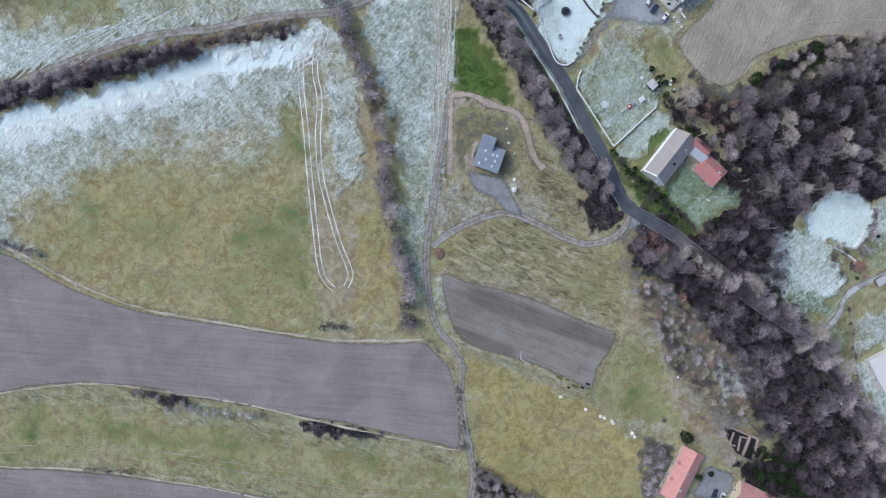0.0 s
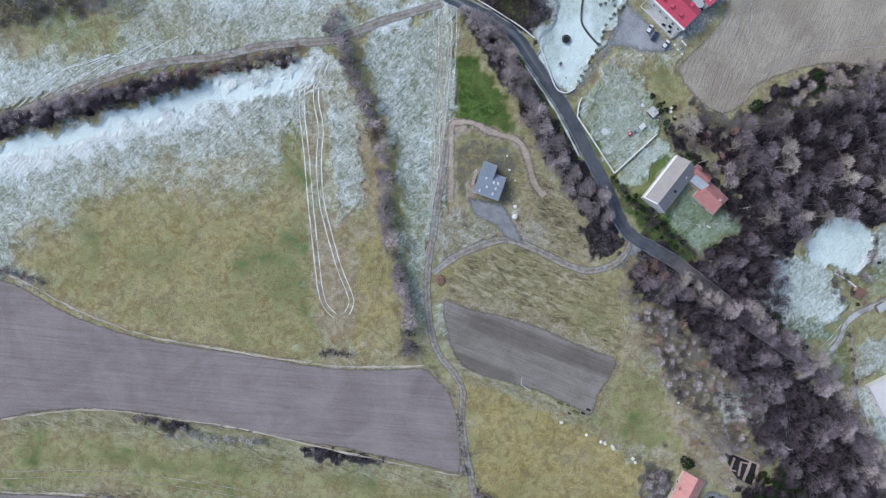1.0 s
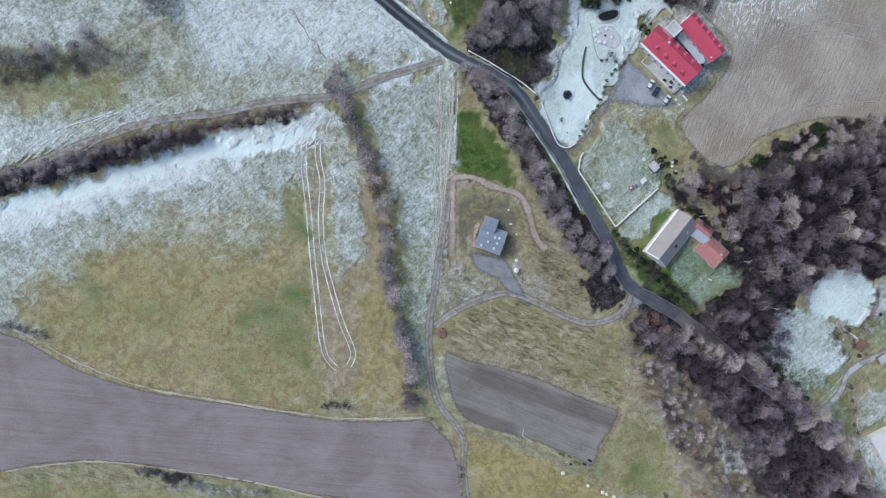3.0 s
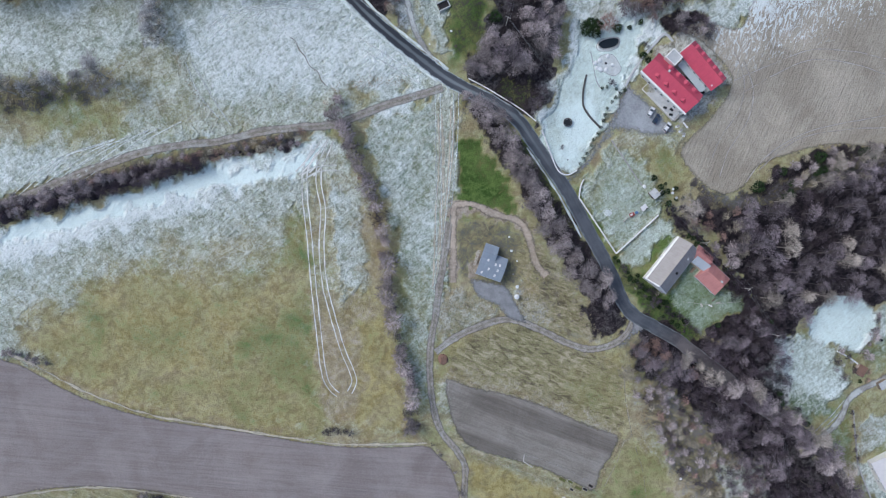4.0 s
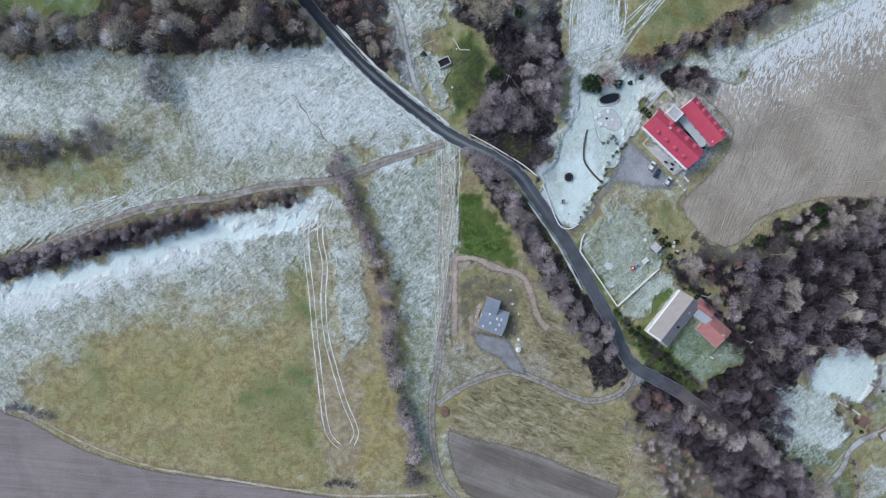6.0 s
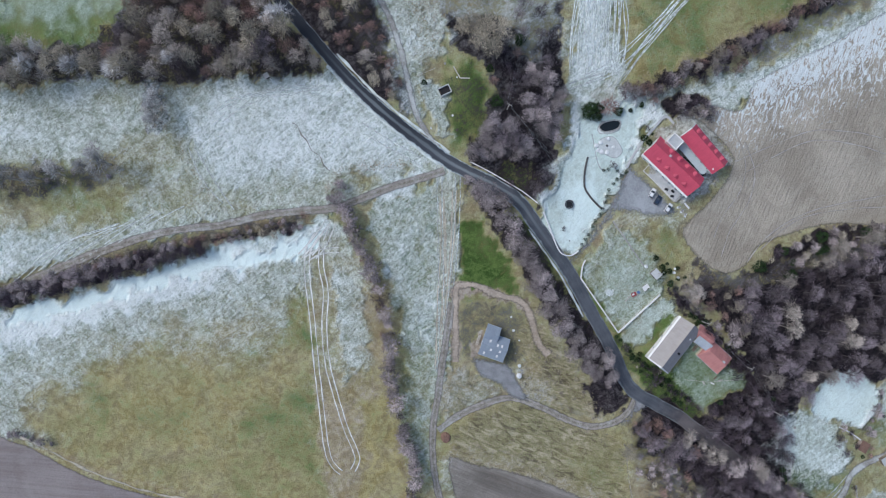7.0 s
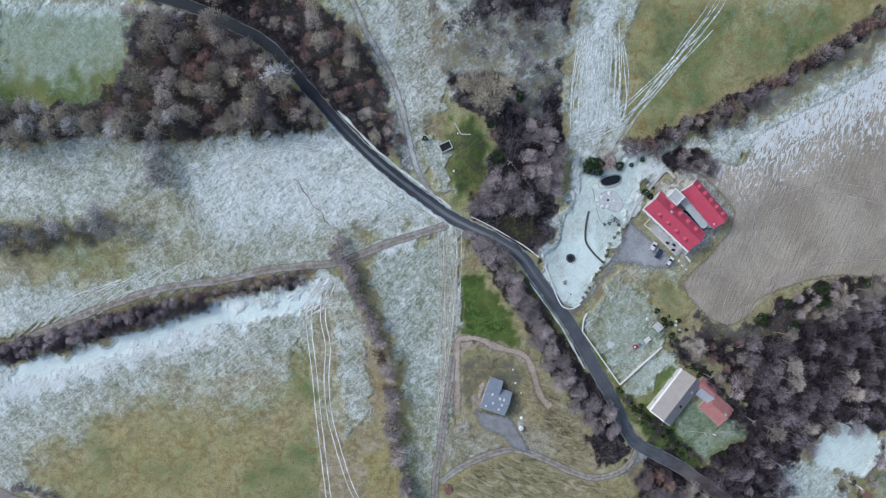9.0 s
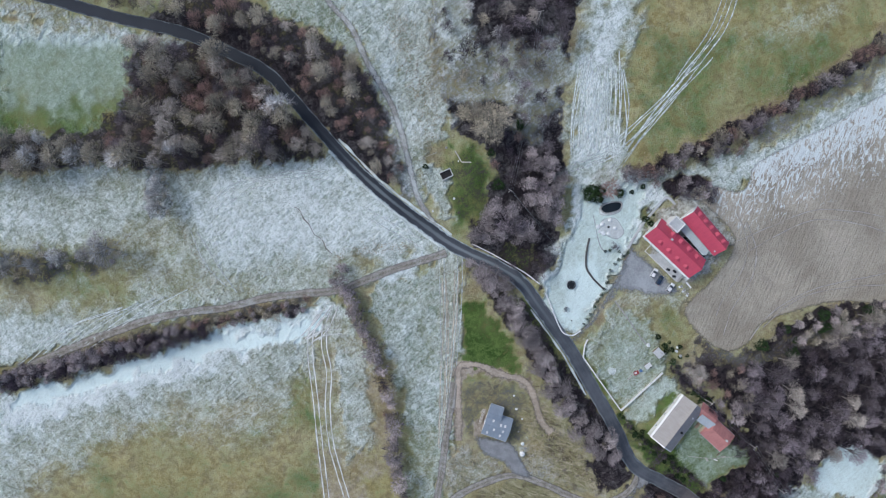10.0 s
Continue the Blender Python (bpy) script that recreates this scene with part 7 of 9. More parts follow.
for k, p in enumerate([(51.0, -64.0), (62.2, -69.9), (68.8, -73.0), (70.5, -73.7), (73.8, -75.0), (74.3, -76.3), (83.0, -80.7), (84.0, -82.3)]):
    bale(p[0], p[1], 40 * k, 1.05 if k % 3 else 1.15)


def car(x, y, turn, paint, label):
    """A hatchback: lower body, glazed cabin with roof, four wheels, lamps."""
    ob = thing("car", label, "car", pose(*on(x, y, 0.17), 0, 0, turn), "cars in the farmyard")
    def hull(profile, half, tuck):
        n = len(profile)
        v = [(px, s * (half - tuck * max(0, pz - 0.55)), pz) for s in (-1, 1) for px, pz in profile]
        f = [tuple(range(n)), tuple(reversed(range(n, 2 * n)))] + [(i, n + i, n + (i + 1) % n, (i + 1) % n) for i in range(n)]
        return Geo().add(v, f)
    part("body", hull([(-2.05, 0.3), (-2.1, 0.7), (-1.95, 0.95), (-1.3, 1.0), (0.75, 0.98), (1.75, 0.86), (2.08, 0.65), (2.1, 0.3)], 0.88, 0.15), paint, ob)
    part("cabin_glass", hull([(-1.95, 0.95), (-1.6, 1.4), (0.1, 1.42), (0.95, 0.96)], 0.84, 0.22), GLASS, ob)
    part("roof", hull([(-1.62, 1.38), (-1.5, 1.47), (-0.1, 1.49), (0.12, 1.40)], 0.80, 0.16), paint, ob)
    for sx in (-1.3, 1.3):
        for sy in (-1, 1):
            wheel = part("wheel", Geo().tube([(sx, sy * 0.66, 0.32), (sx, sy * 0.89, 0.32)], 0.32, 12), RUBBER, ob)
            part("rim", Geo().tube([(sx, sy * 0.86, 0.32), (sx, sy * 0.9, 0.32)], 0.2, 8), STEEL, wheel)
    for sy in (-1, 1):
        part("headlight", Geo().box((2.02, sy * 0.62, 0.68), (0.16, 0.34, 0.14)), PALE_ROOF, ob)
        part("tail_light", Geo().box((-2.06, sy * 0.66, 0.78), (0.1, 0.26, 0.18)), RED_CLOTH, ob)
    part("windscreen_frame", Geo().box((0.98, 0, 0.97), (0.1, 1.5, 0.05)), RUBBER, ob)
    return ob


car(*(83.1, 100.1), 58, CAR_WHITE, "white hatchback parked on grey gravel")
car(*(85.5, 97.3), 58, CAR_BLUE, "dark blue hatchback parked on grey gravel")
car(*(89.9, 94.1), 52, CAR_WHITE, "white estate car parked beside the terrace")
car(*(120.9, -108.6), 65, CAR_BLUE, "dark blue car between old houses")
car(*(124.3, -110.5), 65, CAR_WHITE, "white car between old houses")

# trampoline
tx, ty = (49.4, 95.8)
tramp = thing("trampoline", "round black trampoline on frosted lawn", "trampoline", pose(*on(tx, ty)))
ring = [(1.75 * math.cos(6.283 * k / 24), 1.75 * math.sin(6.283 * k / 24), 0.75) for k in range(25)]
part("frame", Geo().tube(ring, 0.07, 6), STEEL, tramp)
part("mat", Geo().slab([(1.3 * math.cos(6.283 * k / 24), 1.3 * math.sin(6.283 * k / 24), 0.74) for k in range(24)], 0.03), BLACK_NET, tramp)
pad = Geo()
outer, inner = [(1.85 * math.cos(6.283 * k / 24), 1.85 * math.sin(6.283 * k / 24), 0.8) for k in range(24)], [(1.35 * math.cos(6.283 * k / 24), 1.35 * math.sin(6.283 * k / 24), 0.78) for k in range(24)]
pad.add(outer + inner, [(k, (k + 1) % 24, 24 + (k + 1) % 24, 24 + k) for k in range(24)])
part("edge_pad", pad, BLACK_NET, tramp, "dark padded rim")
for k in range(6):
    a = 6.283 * k / 6
    part("leg", Geo().tube([(1.7 * math.cos(a), 1.7 * math.sin(a), -0.2), (1.75 * math.cos(a), 1.75 * math.sin(a), 0.75)], 0.04, 5), STEEL, tramp)
    part("net_pole", Geo().tube([(1.85 * math.cos(a), 1.85 * math.sin(a), 0.3), (1.85 * math.cos(a), 1.85 * math.sin(a), 2.2)], 0.03, 5), STEEL, tramp)

# pond with its stone rim
px0, py0 = (65.4, 126.9)
pond_turn = radians(13)
def pond_point(k, n, a, b):
    t = 6.283 * k / n
    ex, ey = a * math.cos(t) * (1 + 0.06 * math.sin(3 * t)), b * math.sin(t) * (1 + 0.1 * math.cos(2 * t))
    return (px0 + ex * math.cos(pond_turn) - ey * math.sin(pond_turn), py0 + ex * math.sin(pond_turn) + ey * math.cos(pond_turn))
level = float(rise(px0, py0)) + 0.38
pond = thing("garden_pond", "small oval pond of dark water with stone rim", "pond", kind="structure")
part("water", Geo().slab([(*pond_point(k, 28, 4.0, 2.0), level) for k in range(28)], 0.6), WATER, pond)
rim_rng = random.Random(3)
for k in range(26):
    q = pond_point(k + rim_rng.uniform(-0.2, 0.2), 26, 4.3, 2.3)
    part("rim_stone", Geo().lump((q[0], q[1], level - 0.02), rim_rng.uniform(0.25, 0.4), rim_rng, 0.25, 0.6, 6, 4), STONE, pond)

# ring of seats round a fire bowl
stone_rng = random.Random(5)
for k, p in enumerate([(60.0, 119.2), (61.8, 120.3), (65.0, 121.8), (66.9, 118.6), (64.4, 116.6), (62.1, 116.6), (60.7, 117.3)]):
    seat = thing("stone_seat", "large pale stone block in ring on lawn", "stone", pose(*on(*p)), "ring of stones")
    part("block", Geo().lump((0, 0, 0.25), stone_rng.uniform(0.8, 1.0), stone_rng, 0.18, 0.55, 8, 5), PALE_STONE, seat)
    part("footing", Geo().box((0, 0, -0.05), (0.9, 0.8, 0.3), 20 * k), STONE, seat)
bowl = thing("fire_bowl", "dark iron fire bowl in stone ring", "fire bowl", pose(*on(*(64.3, 119.1))))
part("bowl", Geo().tube([(0, 0, 0.1), (0, 0, 0.3), (0, 0, 0.42)], [0.2, 0.45, 0.5], 10), BLACK_NET, bowl)
for k in range(3):
    part("leg", Geo().tube([(0.3 * math.cos(2.1 * k), 0.3 * math.sin(2.1 * k), -0.1), (0.2 * math.cos(2.1 * k), 0.2 * math.sin(2.1 * k), 0.2)], 0.03, 4), STEEL, bowl)
for p, r, mat in (((26.2, 49.6), 0.45, PALE_STONE), ((27.2, 43.9), 0.6, PALE_STONE), ((29.6, 39.6), 0.4, PALE_STONE), ((28.0, 34.1), 0.35, STONE), ((29.7, 28.9), 0.8, PALE_STONE), ((30.7, 26.9), 0.5, STONE),
                  ((4.1, 145.7), 0.35, PALE_STONE), ((2.3, 131.1), 0.5, PALE_STONE), ((-6.3, 126.3), 0.45, PALE_STONE), ((-0.6, 151.1), 0.5, STONE), ((81.8, 70.3), 0.9, PALE_STONE), ((49.9, 81.0), 0.3, DARK),
                  ((102.2, -55.8), 0.6, PALE_STONE), ((92.4, -28.9), 0.4, STONE), ((148.0, 0.6), 0.6, STONE)):
    boulder = new("boulder", mesh_data("boulder", *(lambda g: (g.v, g.f))(Geo().lump((0, 0, 0.1), r, stone_rng, 0.22, 0.75, 8, 5)), mat))
    boulder.matrix_world = pose(*on(*p))
    tagged(boulder, "loose field boulder on winter grass" if mat is STONE else "pale rounded boulder on winter grass", "boulder")

# tank, earth heap and stand-in boards by the bungalow
tank = thing("water_tank", "round white plastic water tank on rough ground", "tank", pose(*on(*(29.6, 24.7))))
part("tank_body", Geo().tube([(0, 0, -0.1), (0, 0, 1.1), (0, 0, 1.35), (0, 0, 1.45)], [1.1, 1.1, 0.85, 0.3], 14), WHITE_PAINT, tank)
part("lid", Geo().tube([(0, 0, 1.44), (0, 0, 1.55)], 0.32, 10), PALE_ROOF, tank)
heap = new("earth_mound", mesh_data("earth_mound", *(lambda g: (g.v, g.f))(Geo().lump((0, 0, 0.0), 2.2, stone_rng, 0.22, 0.45, 12, 7)), RUST))
heap.matrix_world = pose(*on(*(-1.3, -2.0)))
tagged(heap, "mound of reddish dug earth beside the track", "earth mound")
# made-up boards in place of the bare tan bank west of the bungalow
stack = thing("plank_stack", "pale boards standing in for the tan bank by bungalow", "plank stack", pose(*on(*(12.9, 41.1)), 0, 0, 72))
for k in range(6):
    part("plank", Geo().box((0, -0.5 + 0.2 * k, 0.25 + 0.02 * (k % 2)), (6.4, 0.18, 0.5)), PALE_TIMBER if k % 2 else TIMBER, stack)

# sheds and garden clutter
def shed(name, label, p, turn, w, d, h, roof_mat, wall_mat=None):
    ob = thing(name, label, "shed", pose(*on(*p), 0, 0, turn))
    wm = wall_mat or TIMBER
    for s in (-1, 1):
        part("wall", Geo().box((0, s * (d / 2 - 0.05), h / 2 - 0.3), (w, 0.1, h + 0.6)), wm, ob)
        part("wall", Geo().box((s * (w / 2 - 0.05), 0, h / 2 - 0.3), (0.1, d - 0.2, h + 0.6)), wm, ob)
    part("roof", Geo().slab([(-w / 2 - 0.2, -d / 2 - 0.2, h), (w / 2 + 0.2, -d / 2 - 0.2, h), (w / 2 + 0.2, d / 2 + 0.2, h + 0.35), (-w / 2 - 0.2, d / 2 + 0.2, h + 0.35)], 0.12), roof_mat, ob)
    part("door", Geo().box((w * 0.2, -d / 2 - 0.04, 0.95), (0.8, 0.06, 1.9)), DARK, ob)
    return ob


shed("garden_shed", "small timber shed with grey felt roof", (85.5, 67.2), -48, 3.3, 2.8, 2.1, CONCRETE)
shed("hutch", "low white-roofed garden hutch", (81.7, 61.6), 35, 2.3, 1.7, 0.9, WHITE_PAINT)
shed("shed", "small shed with rusty sheet roof beside side lane", (177.1, -7.6), 60, 4.2, 3.6, 2.2, RUST, OLD_WALL)
shed("shed", "low dark shed in a hillside garden", (187.4, -13.7), 30, 4.0, 3.0, 2.2, CONCRETE)
for p, mat, label in (((93.4, 67.6), WHITE_PAINT, "white plastic rain barrel beside shrubs"), ((93.8, 69.2), WHITE_PAINT, "white plastic rain barrel beside shrubs"), ((95.1, 65.6), CONCRETE, "grey rain barrel beside shrubs"), ((78.8, 59.6), BLUE_SHEET, "blue plastic barrel on garden grass"), ((185.7, 5.4), BLACK_NET, "black plastic barrel in frosted orchard")):
    b = thing("rain_barrel", label, "barrel", pose(*on(*p)))
    part("barrel", Geo().tube([(0, 0, -0.1), (0, 0, 0.5), (0, 0, 1.0)], [0.5, 0.62, 0.52], 10), mat, b)
    part("lid", Geo().tube([(0, 0, 1.0), (0, 0, 1.06)], 0.56, 10), mat, b)
cart = thing("garden_cart", "red metal garden cart on worn grass", "cart", pose(*on(*(76.8, 58.7)), 0, 0, 28))
part("tub", Geo().box((0, 0, 0.65), (1.9, 1.3, 0.55), 0, 1.15), RED_CLOTH, cart)
part("load", Geo().box((-0.2, 0.1, 0.98), (1.0, 0.7, 0.2)), WHITE_PAINT, cart)
part("drawbar", Geo().tube([(0.9, 0, 0.5), (2.3, 0, 0.15)], 0.05, 5), STEEL, cart)
for s in (-1, 1):
    part("wheel", Geo().tube([(-0.1, s * 0.72, 0.3), (-0.1, s * 0.86, 0.3)], 0.32, 10), RUBBER, cart)
bench = thing("log_bench", "weathered log bench on worn grass", "bench", pose(*on(*(74.4, 56.8)), 0, 0, 45))
part("seat", Geo().tube([(-1.5, 0, 0.4), (1.5, 0, 0.4)], 0.2, 7), PALE_TIMBER, bench)
for s in (-1, 1):
    part("leg", Geo().box((s * 1.0, 0, 0.1), (0.3, 0.5, 0.5)), TIMBER, bench)
ring_bed = thing("flower_bed", "round frosted flower bed with stone rim", "flower bed", pose(*on(*(66.9, 59.8))))
part("soil", Geo().lump((0, 0, -0.05), 1.5, stone_rng, 0.08, 0.2, 14, 6), RIME, ring_bed)
for k in range(16):
    part("rim_stone", Geo().lump((1.6 * math.cos(k * 0.3927), 1.6 * math.sin(k * 0.3927), 0.08), 0.22, stone_rng, 0.2, 0.8, 6, 4), PALE_STONE, ring_bed)
for k, (p, mat) in enumerate((((107.5, 20.8), PALE_TIMBER), ((111.4, 20.5), WHITE_PAINT), ((114.7, 21.9), PALE_TIMBER), ((112.5, 22.9), TIMBER))):
    lounger = thing("garden_bench", "rimed wooden garden bench on lawn", "bench", pose(*on(*p), 0, 0, -60 + 35 * k))
    part("seat", Geo().box((0, 0, 0.42), (1.7, 0.55, 0.07)), mat, lounger)
    part("backrest", Geo().box((0, 0.28, 0.75), (1.7, 0.07, 0.5)), mat, lounger)
    for s in (-1, 1):
        part("leg", Geo().box((s * 0.7, 0, 0.15), (0.08, 0.5, 0.55)), TIMBER, lounger)
pile = thing("log_pile", "dark stacked firewood beside cottage wall", "log pile", pose(*on(*(103.1, 35.7)), 0, 0, -40))
for k in range(12):
    part("log", Geo().tube([(-0.6, -1.2 + 0.22 * k, 0.2 + 0.2 * (k % 3)), (0.6, -1.2 + 0.22 * k, 0.2 + 0.2 * (k % 3))], 0.14, 6), TIMBER, pile)
for k, p in enumerate(((94.4, 94.4), (95.7, 92.7), (97.3, 91.1))):
    slab_pile = thing("rubble_pile", "pale broken slabs beside the terrace", "rubble", pose(*on(*p), 0, 0, 30 * k))
    part("slab", Geo().box((0, 0, 0.15), (1.6, 0.9, 0.2), 10), PALE_STONE, slab_pile)
    part("slab", Geo().box((0.3, 0.2, 0.33), (1.1, 0.8, 0.16), 40), STONE, slab_pile)
board = thing("board", "white board lying beside gravel yard", "board", pose(*on(*(97.7, 95.0)), 0, 0, -50))
part("plank", Geo().box((0, 0, 0.2), (3.0, 0.7, 0.1)), WHITE_PAINT, board)
part("bearer", Geo().box((0, 0, 0.08), (0.3, 1.0, 0.16)), TIMBER, board)
stand = thing("hunting_hide", "dark wooden hunting hide at the wood edge", "hide", pose(*on(*(-69.9, 145.7)), 0, 0, 30))
part("cabin", Geo().box((0, 0, 3.0), (1.5, 1.5, 1.9)), BLACK_NET, stand)
part("roof", Geo().slab([(-1, -1, 4.0), (1, -1, 4.0), (1, 1, 4.3), (-1, 1, 4.3)], 0.1), PALE_TIMBER, stand)
for sx in (-1, 1):
    for sy in (-1, 1):
        part("leg", Geo().tube([(sx * 0.9, sy * 0.9, -0.4), (sx * 0.6, sy * 0.6, 2.1)], 0.09, 5), TIMBER, stand)
part("ladder", Geo().tube([(0, -1.8, 0), (0, -0.75, 2.1)], 0.08, 4), TIMBER, stand)


# power line
def pole(p, height, turn):
    ob = thing("power_pole", "weathered wooden power pole with cross-arm", "pole", pose(*on(*p), 0, 0, turn), "poles of the power line")
    part("pole", Geo().tube([(0, 0, -0.8), (0, 0, height)], [0.17, 0.12], 8), PALE_TIMBER, ob)
    part("cross_arm", Geo().box((0, 0, height - 0.3), (0.14, 2.2, 0.14)), PALE_TIMBER, ob)
    for s in (-0.95, 0, 0.95):
        part("insulator", Geo().tube([(0, s, height - 0.22), (0, s, height + 0.05)], 0.06, 6), PALE_STONE, ob)
    return (p, height, turn)


def wires(a, b):
    line = thing("power_line", "thin sagging overhead wires between wooden poles", "power line")
    for s in (-0.95, 0, 0.95):
        ends = []
        for (p, h, turn) in (a, b):
            ends.append(Vector((p[0] - s * math.sin(radians(turn)), p[1] + s * math.cos(radians(turn)), float(rise(*p)) + h + 0.05)))
        pts = [tuple(ends[0].lerp(ends[1], k / 10) - Vector((0, 0, 1.2 * (1 - (k / 5 - 1) ** 2)))) for k in range(11)]
        part("wire", Geo().tube(pts, 0.016, 3), ZINC, line)


west = [pole((35.5, 199.3), 9, 100), pole((30.5, 159.2), 9, 105), pole((24.0, 133.4), 9, 60), pole((43.2, 111.2), 8, -50)]
east = [pole((86.1, 67.4), 7, -47), pole((105.8, 47.0), 8, -47), pole((124.2, 28.1), 8, -47), pole((136.8, 8.7), 9, -60), pole((147.6, -74.3), 9, -85)]
for chain in (west, east):
    for a, b in zip(chain, chain[1:]):
        wires(a, b)

# ---- trees and shrubs ----
def spikes(bases, tips, radius, tone0, tone1):
    """Thin three-sided twigs from bases to tips; returns corners, faces and the tone of each corner."""
    d = tips - bases
    d /= np.linalg.norm(d, axis=1)[:, None] + 1e-9
    u = np.cross(d, np.tile([0.31, 0.22, 0.92], (len(d), 1)) + 0.01)
    u /= np.linalg.norm(u, axis=1)[:, None] + 1e-9
    w = np.cross(d, u)
    n = len(d)
    r = np.asarray(radius).reshape(-1, 1)
    rings = [bases + r * (math.cos(a) * u + math.sin(a) * w) for a in (0, 2.1, 4.2)]
    v = np.stack(rings + [tips], axis=1).reshape(-1, 3)
    k = np.arange(n)[:, None] * 4
    f = np.concatenate([k + [0, 1, 3], k + [1, 2, 3], k + [2, 0, 3]], axis=1).reshape(-1, 3)
    tone = np.stack([tone0, tone0, tone0, tone1], axis=1).ravel()
    return v, f, tone


def make_tree(name, seed, height, reach, trunk_r, clumps, twigs, bark, twig_mat, label, twig_len=1.2, clump_r=1.15, thick=0.066, spread=1.0, category="tree", lean=0.0, low=0.35, limbs_out=True, limb=0.38):
    """A bare broadleaf tree: forked trunk and limbs, and a crown of fine twigs in clumps."""
    r = np.random.RandomState(seed)
    tree = thing(name, label, category)
    wood = Geo()
    fork = height * low
    top = np.array([lean * height * 0.5, 0.1 * height * r.uniform(-1, 1) * 0.5, height * 0.72])
    wood.tube([(0, 0, -0.6), (0.02, 0, fork * 0.5), tuple(top * [0.4, 0.4, 0] + [0, 0, fork]), tuple(top)], [trunk_r * 1.3, trunk_r, trunk_r * 0.75, trunk_r * 0.25], 6)
    centres = []
    for i in range(clumps):
        u = math.sqrt((i + 0.5) / clumps)
        a = i * 2.39996 + r.uniform(-0.35, 0.35)
        rad = reach * (u * 0.9 + r.uniform(-0.08, 0.08)) * (0.82 + 0.3 * math.sin(a * 2 + seed) * u)
        h = fork + (height - fork) * (math.sqrt(max(0.05, 1 - (u * 0.92) ** 2)) + r.uniform(-0.16, 0.06))
        centres.append((rad * math.cos(a) + lean * h, rad * math.sin(a), h))
    centres = np.array(centres)
    start = np.array([0, 0, fork])
    for i, c in enumerate(centres):
        if i % 2 and not limbs_out:
            continue
        root = start + (top - start) * r.uniform(0.0, 0.8)
        mid = root * 0.5 + c * 0.5 + [0, 0, 0.06 * height] + r.uniform(-0.25, 0.25, 3)
        wood.tube([tuple(root), tuple(mid), tuple(c)], [trunk_r * limb, trunk_r * limb * 0.6, 0.03], 3)
    part("trunk", wood, bark, tree)
    k = np.repeat(np.arange(clumps), twigs)
    c = centres[k]
    out = c - np.array([lean * height * 0.5, 0, fork + 0.25 * (height - fork)])
    out /= np.linalg.norm(out, axis=1)[:, None] + 1e-9
    jit = r.normal(size=(len(k), 3))
    jit /= np.linalg.norm(jit, axis=1)[:, None] + 1e-9
    size = clump_r * r.uniform(0.7, 1.3, clumps)[k][:, None]
    bases = c + jit * size * (r.rand(len(k), 1) ** 0.6) * [1, 1, 0.75]
    way = out * 0.55 + jit * [1.0, 1.0, 0.6] * spread + [0, 0, 0.1]
    way /= np.linalg.norm(way, axis=1)[:, None] + 1e-9
    tips = bases + way * twig_len * r.uniform(0.55, 1.3, (len(k), 1))
    # tone paints shade into the twigs: dark low in the crown and under each clump
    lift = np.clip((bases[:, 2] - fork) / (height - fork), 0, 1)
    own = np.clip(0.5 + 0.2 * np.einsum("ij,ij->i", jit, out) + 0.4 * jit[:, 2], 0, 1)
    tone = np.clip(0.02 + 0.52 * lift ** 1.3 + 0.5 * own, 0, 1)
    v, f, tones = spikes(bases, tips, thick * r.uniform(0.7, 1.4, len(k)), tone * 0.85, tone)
    geo = Geo()
    geo.v, geo.f = v.tolist(), f.tolist()
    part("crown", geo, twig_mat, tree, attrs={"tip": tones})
    return tree


def make_evergreen(name, seed, height, reach, needles, label, conical=0.5):
    """A dense evergreen: a short stem and many sprays that droop a little."""
    r = np.random.RandomState(seed)
    tree = thing(name, label, "evergreen")
    part("trunk", Geo().tube([(0, 0, -0.4), (0, 0, height * 0.5), (0, 0, height * 0.9)], [0.16, 0.1, 0.03], 5), BARK, tree)
    h = r.rand(needles) ** 0.8
    a = r.uniform(0, 6.283, needles)
    wide = reach * np.where(h < 0.3, 0.75 + 0.8 * h, 1.0 - conical * (h - 0.3) - (1 - conical) * np.clip(h - 0.3, 0, 1) ** 3 * 1.6)
    wide *= 1 + 0.22 * np.sin(a * 3 + seed) + 0.12 * np.sin(a * 7 + h * 9)
    rad = wide * r.uniform(0.55, 1.0, needles)
    bases = np.column_stack([rad * np.cos(a), rad * np.sin(a), 0.1 + h * height * 0.95])
    way = np.column_stack([np.cos(a), np.sin(a), r.uniform(-0.3, 0.9, needles)]) + r.normal(size=(needles, 3)) * 0.35
    tips = bases + way * reach * 0.28
    # shade painted into the foliage: sprays darker low down and at their bases
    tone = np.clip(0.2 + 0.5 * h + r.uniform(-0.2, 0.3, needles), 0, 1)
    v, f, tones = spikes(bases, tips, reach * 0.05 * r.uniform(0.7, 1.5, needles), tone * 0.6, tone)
    geo = Geo()
    geo.v, geo.f = v.tolist(), f.tolist()
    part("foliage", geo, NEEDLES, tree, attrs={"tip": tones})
    return tree


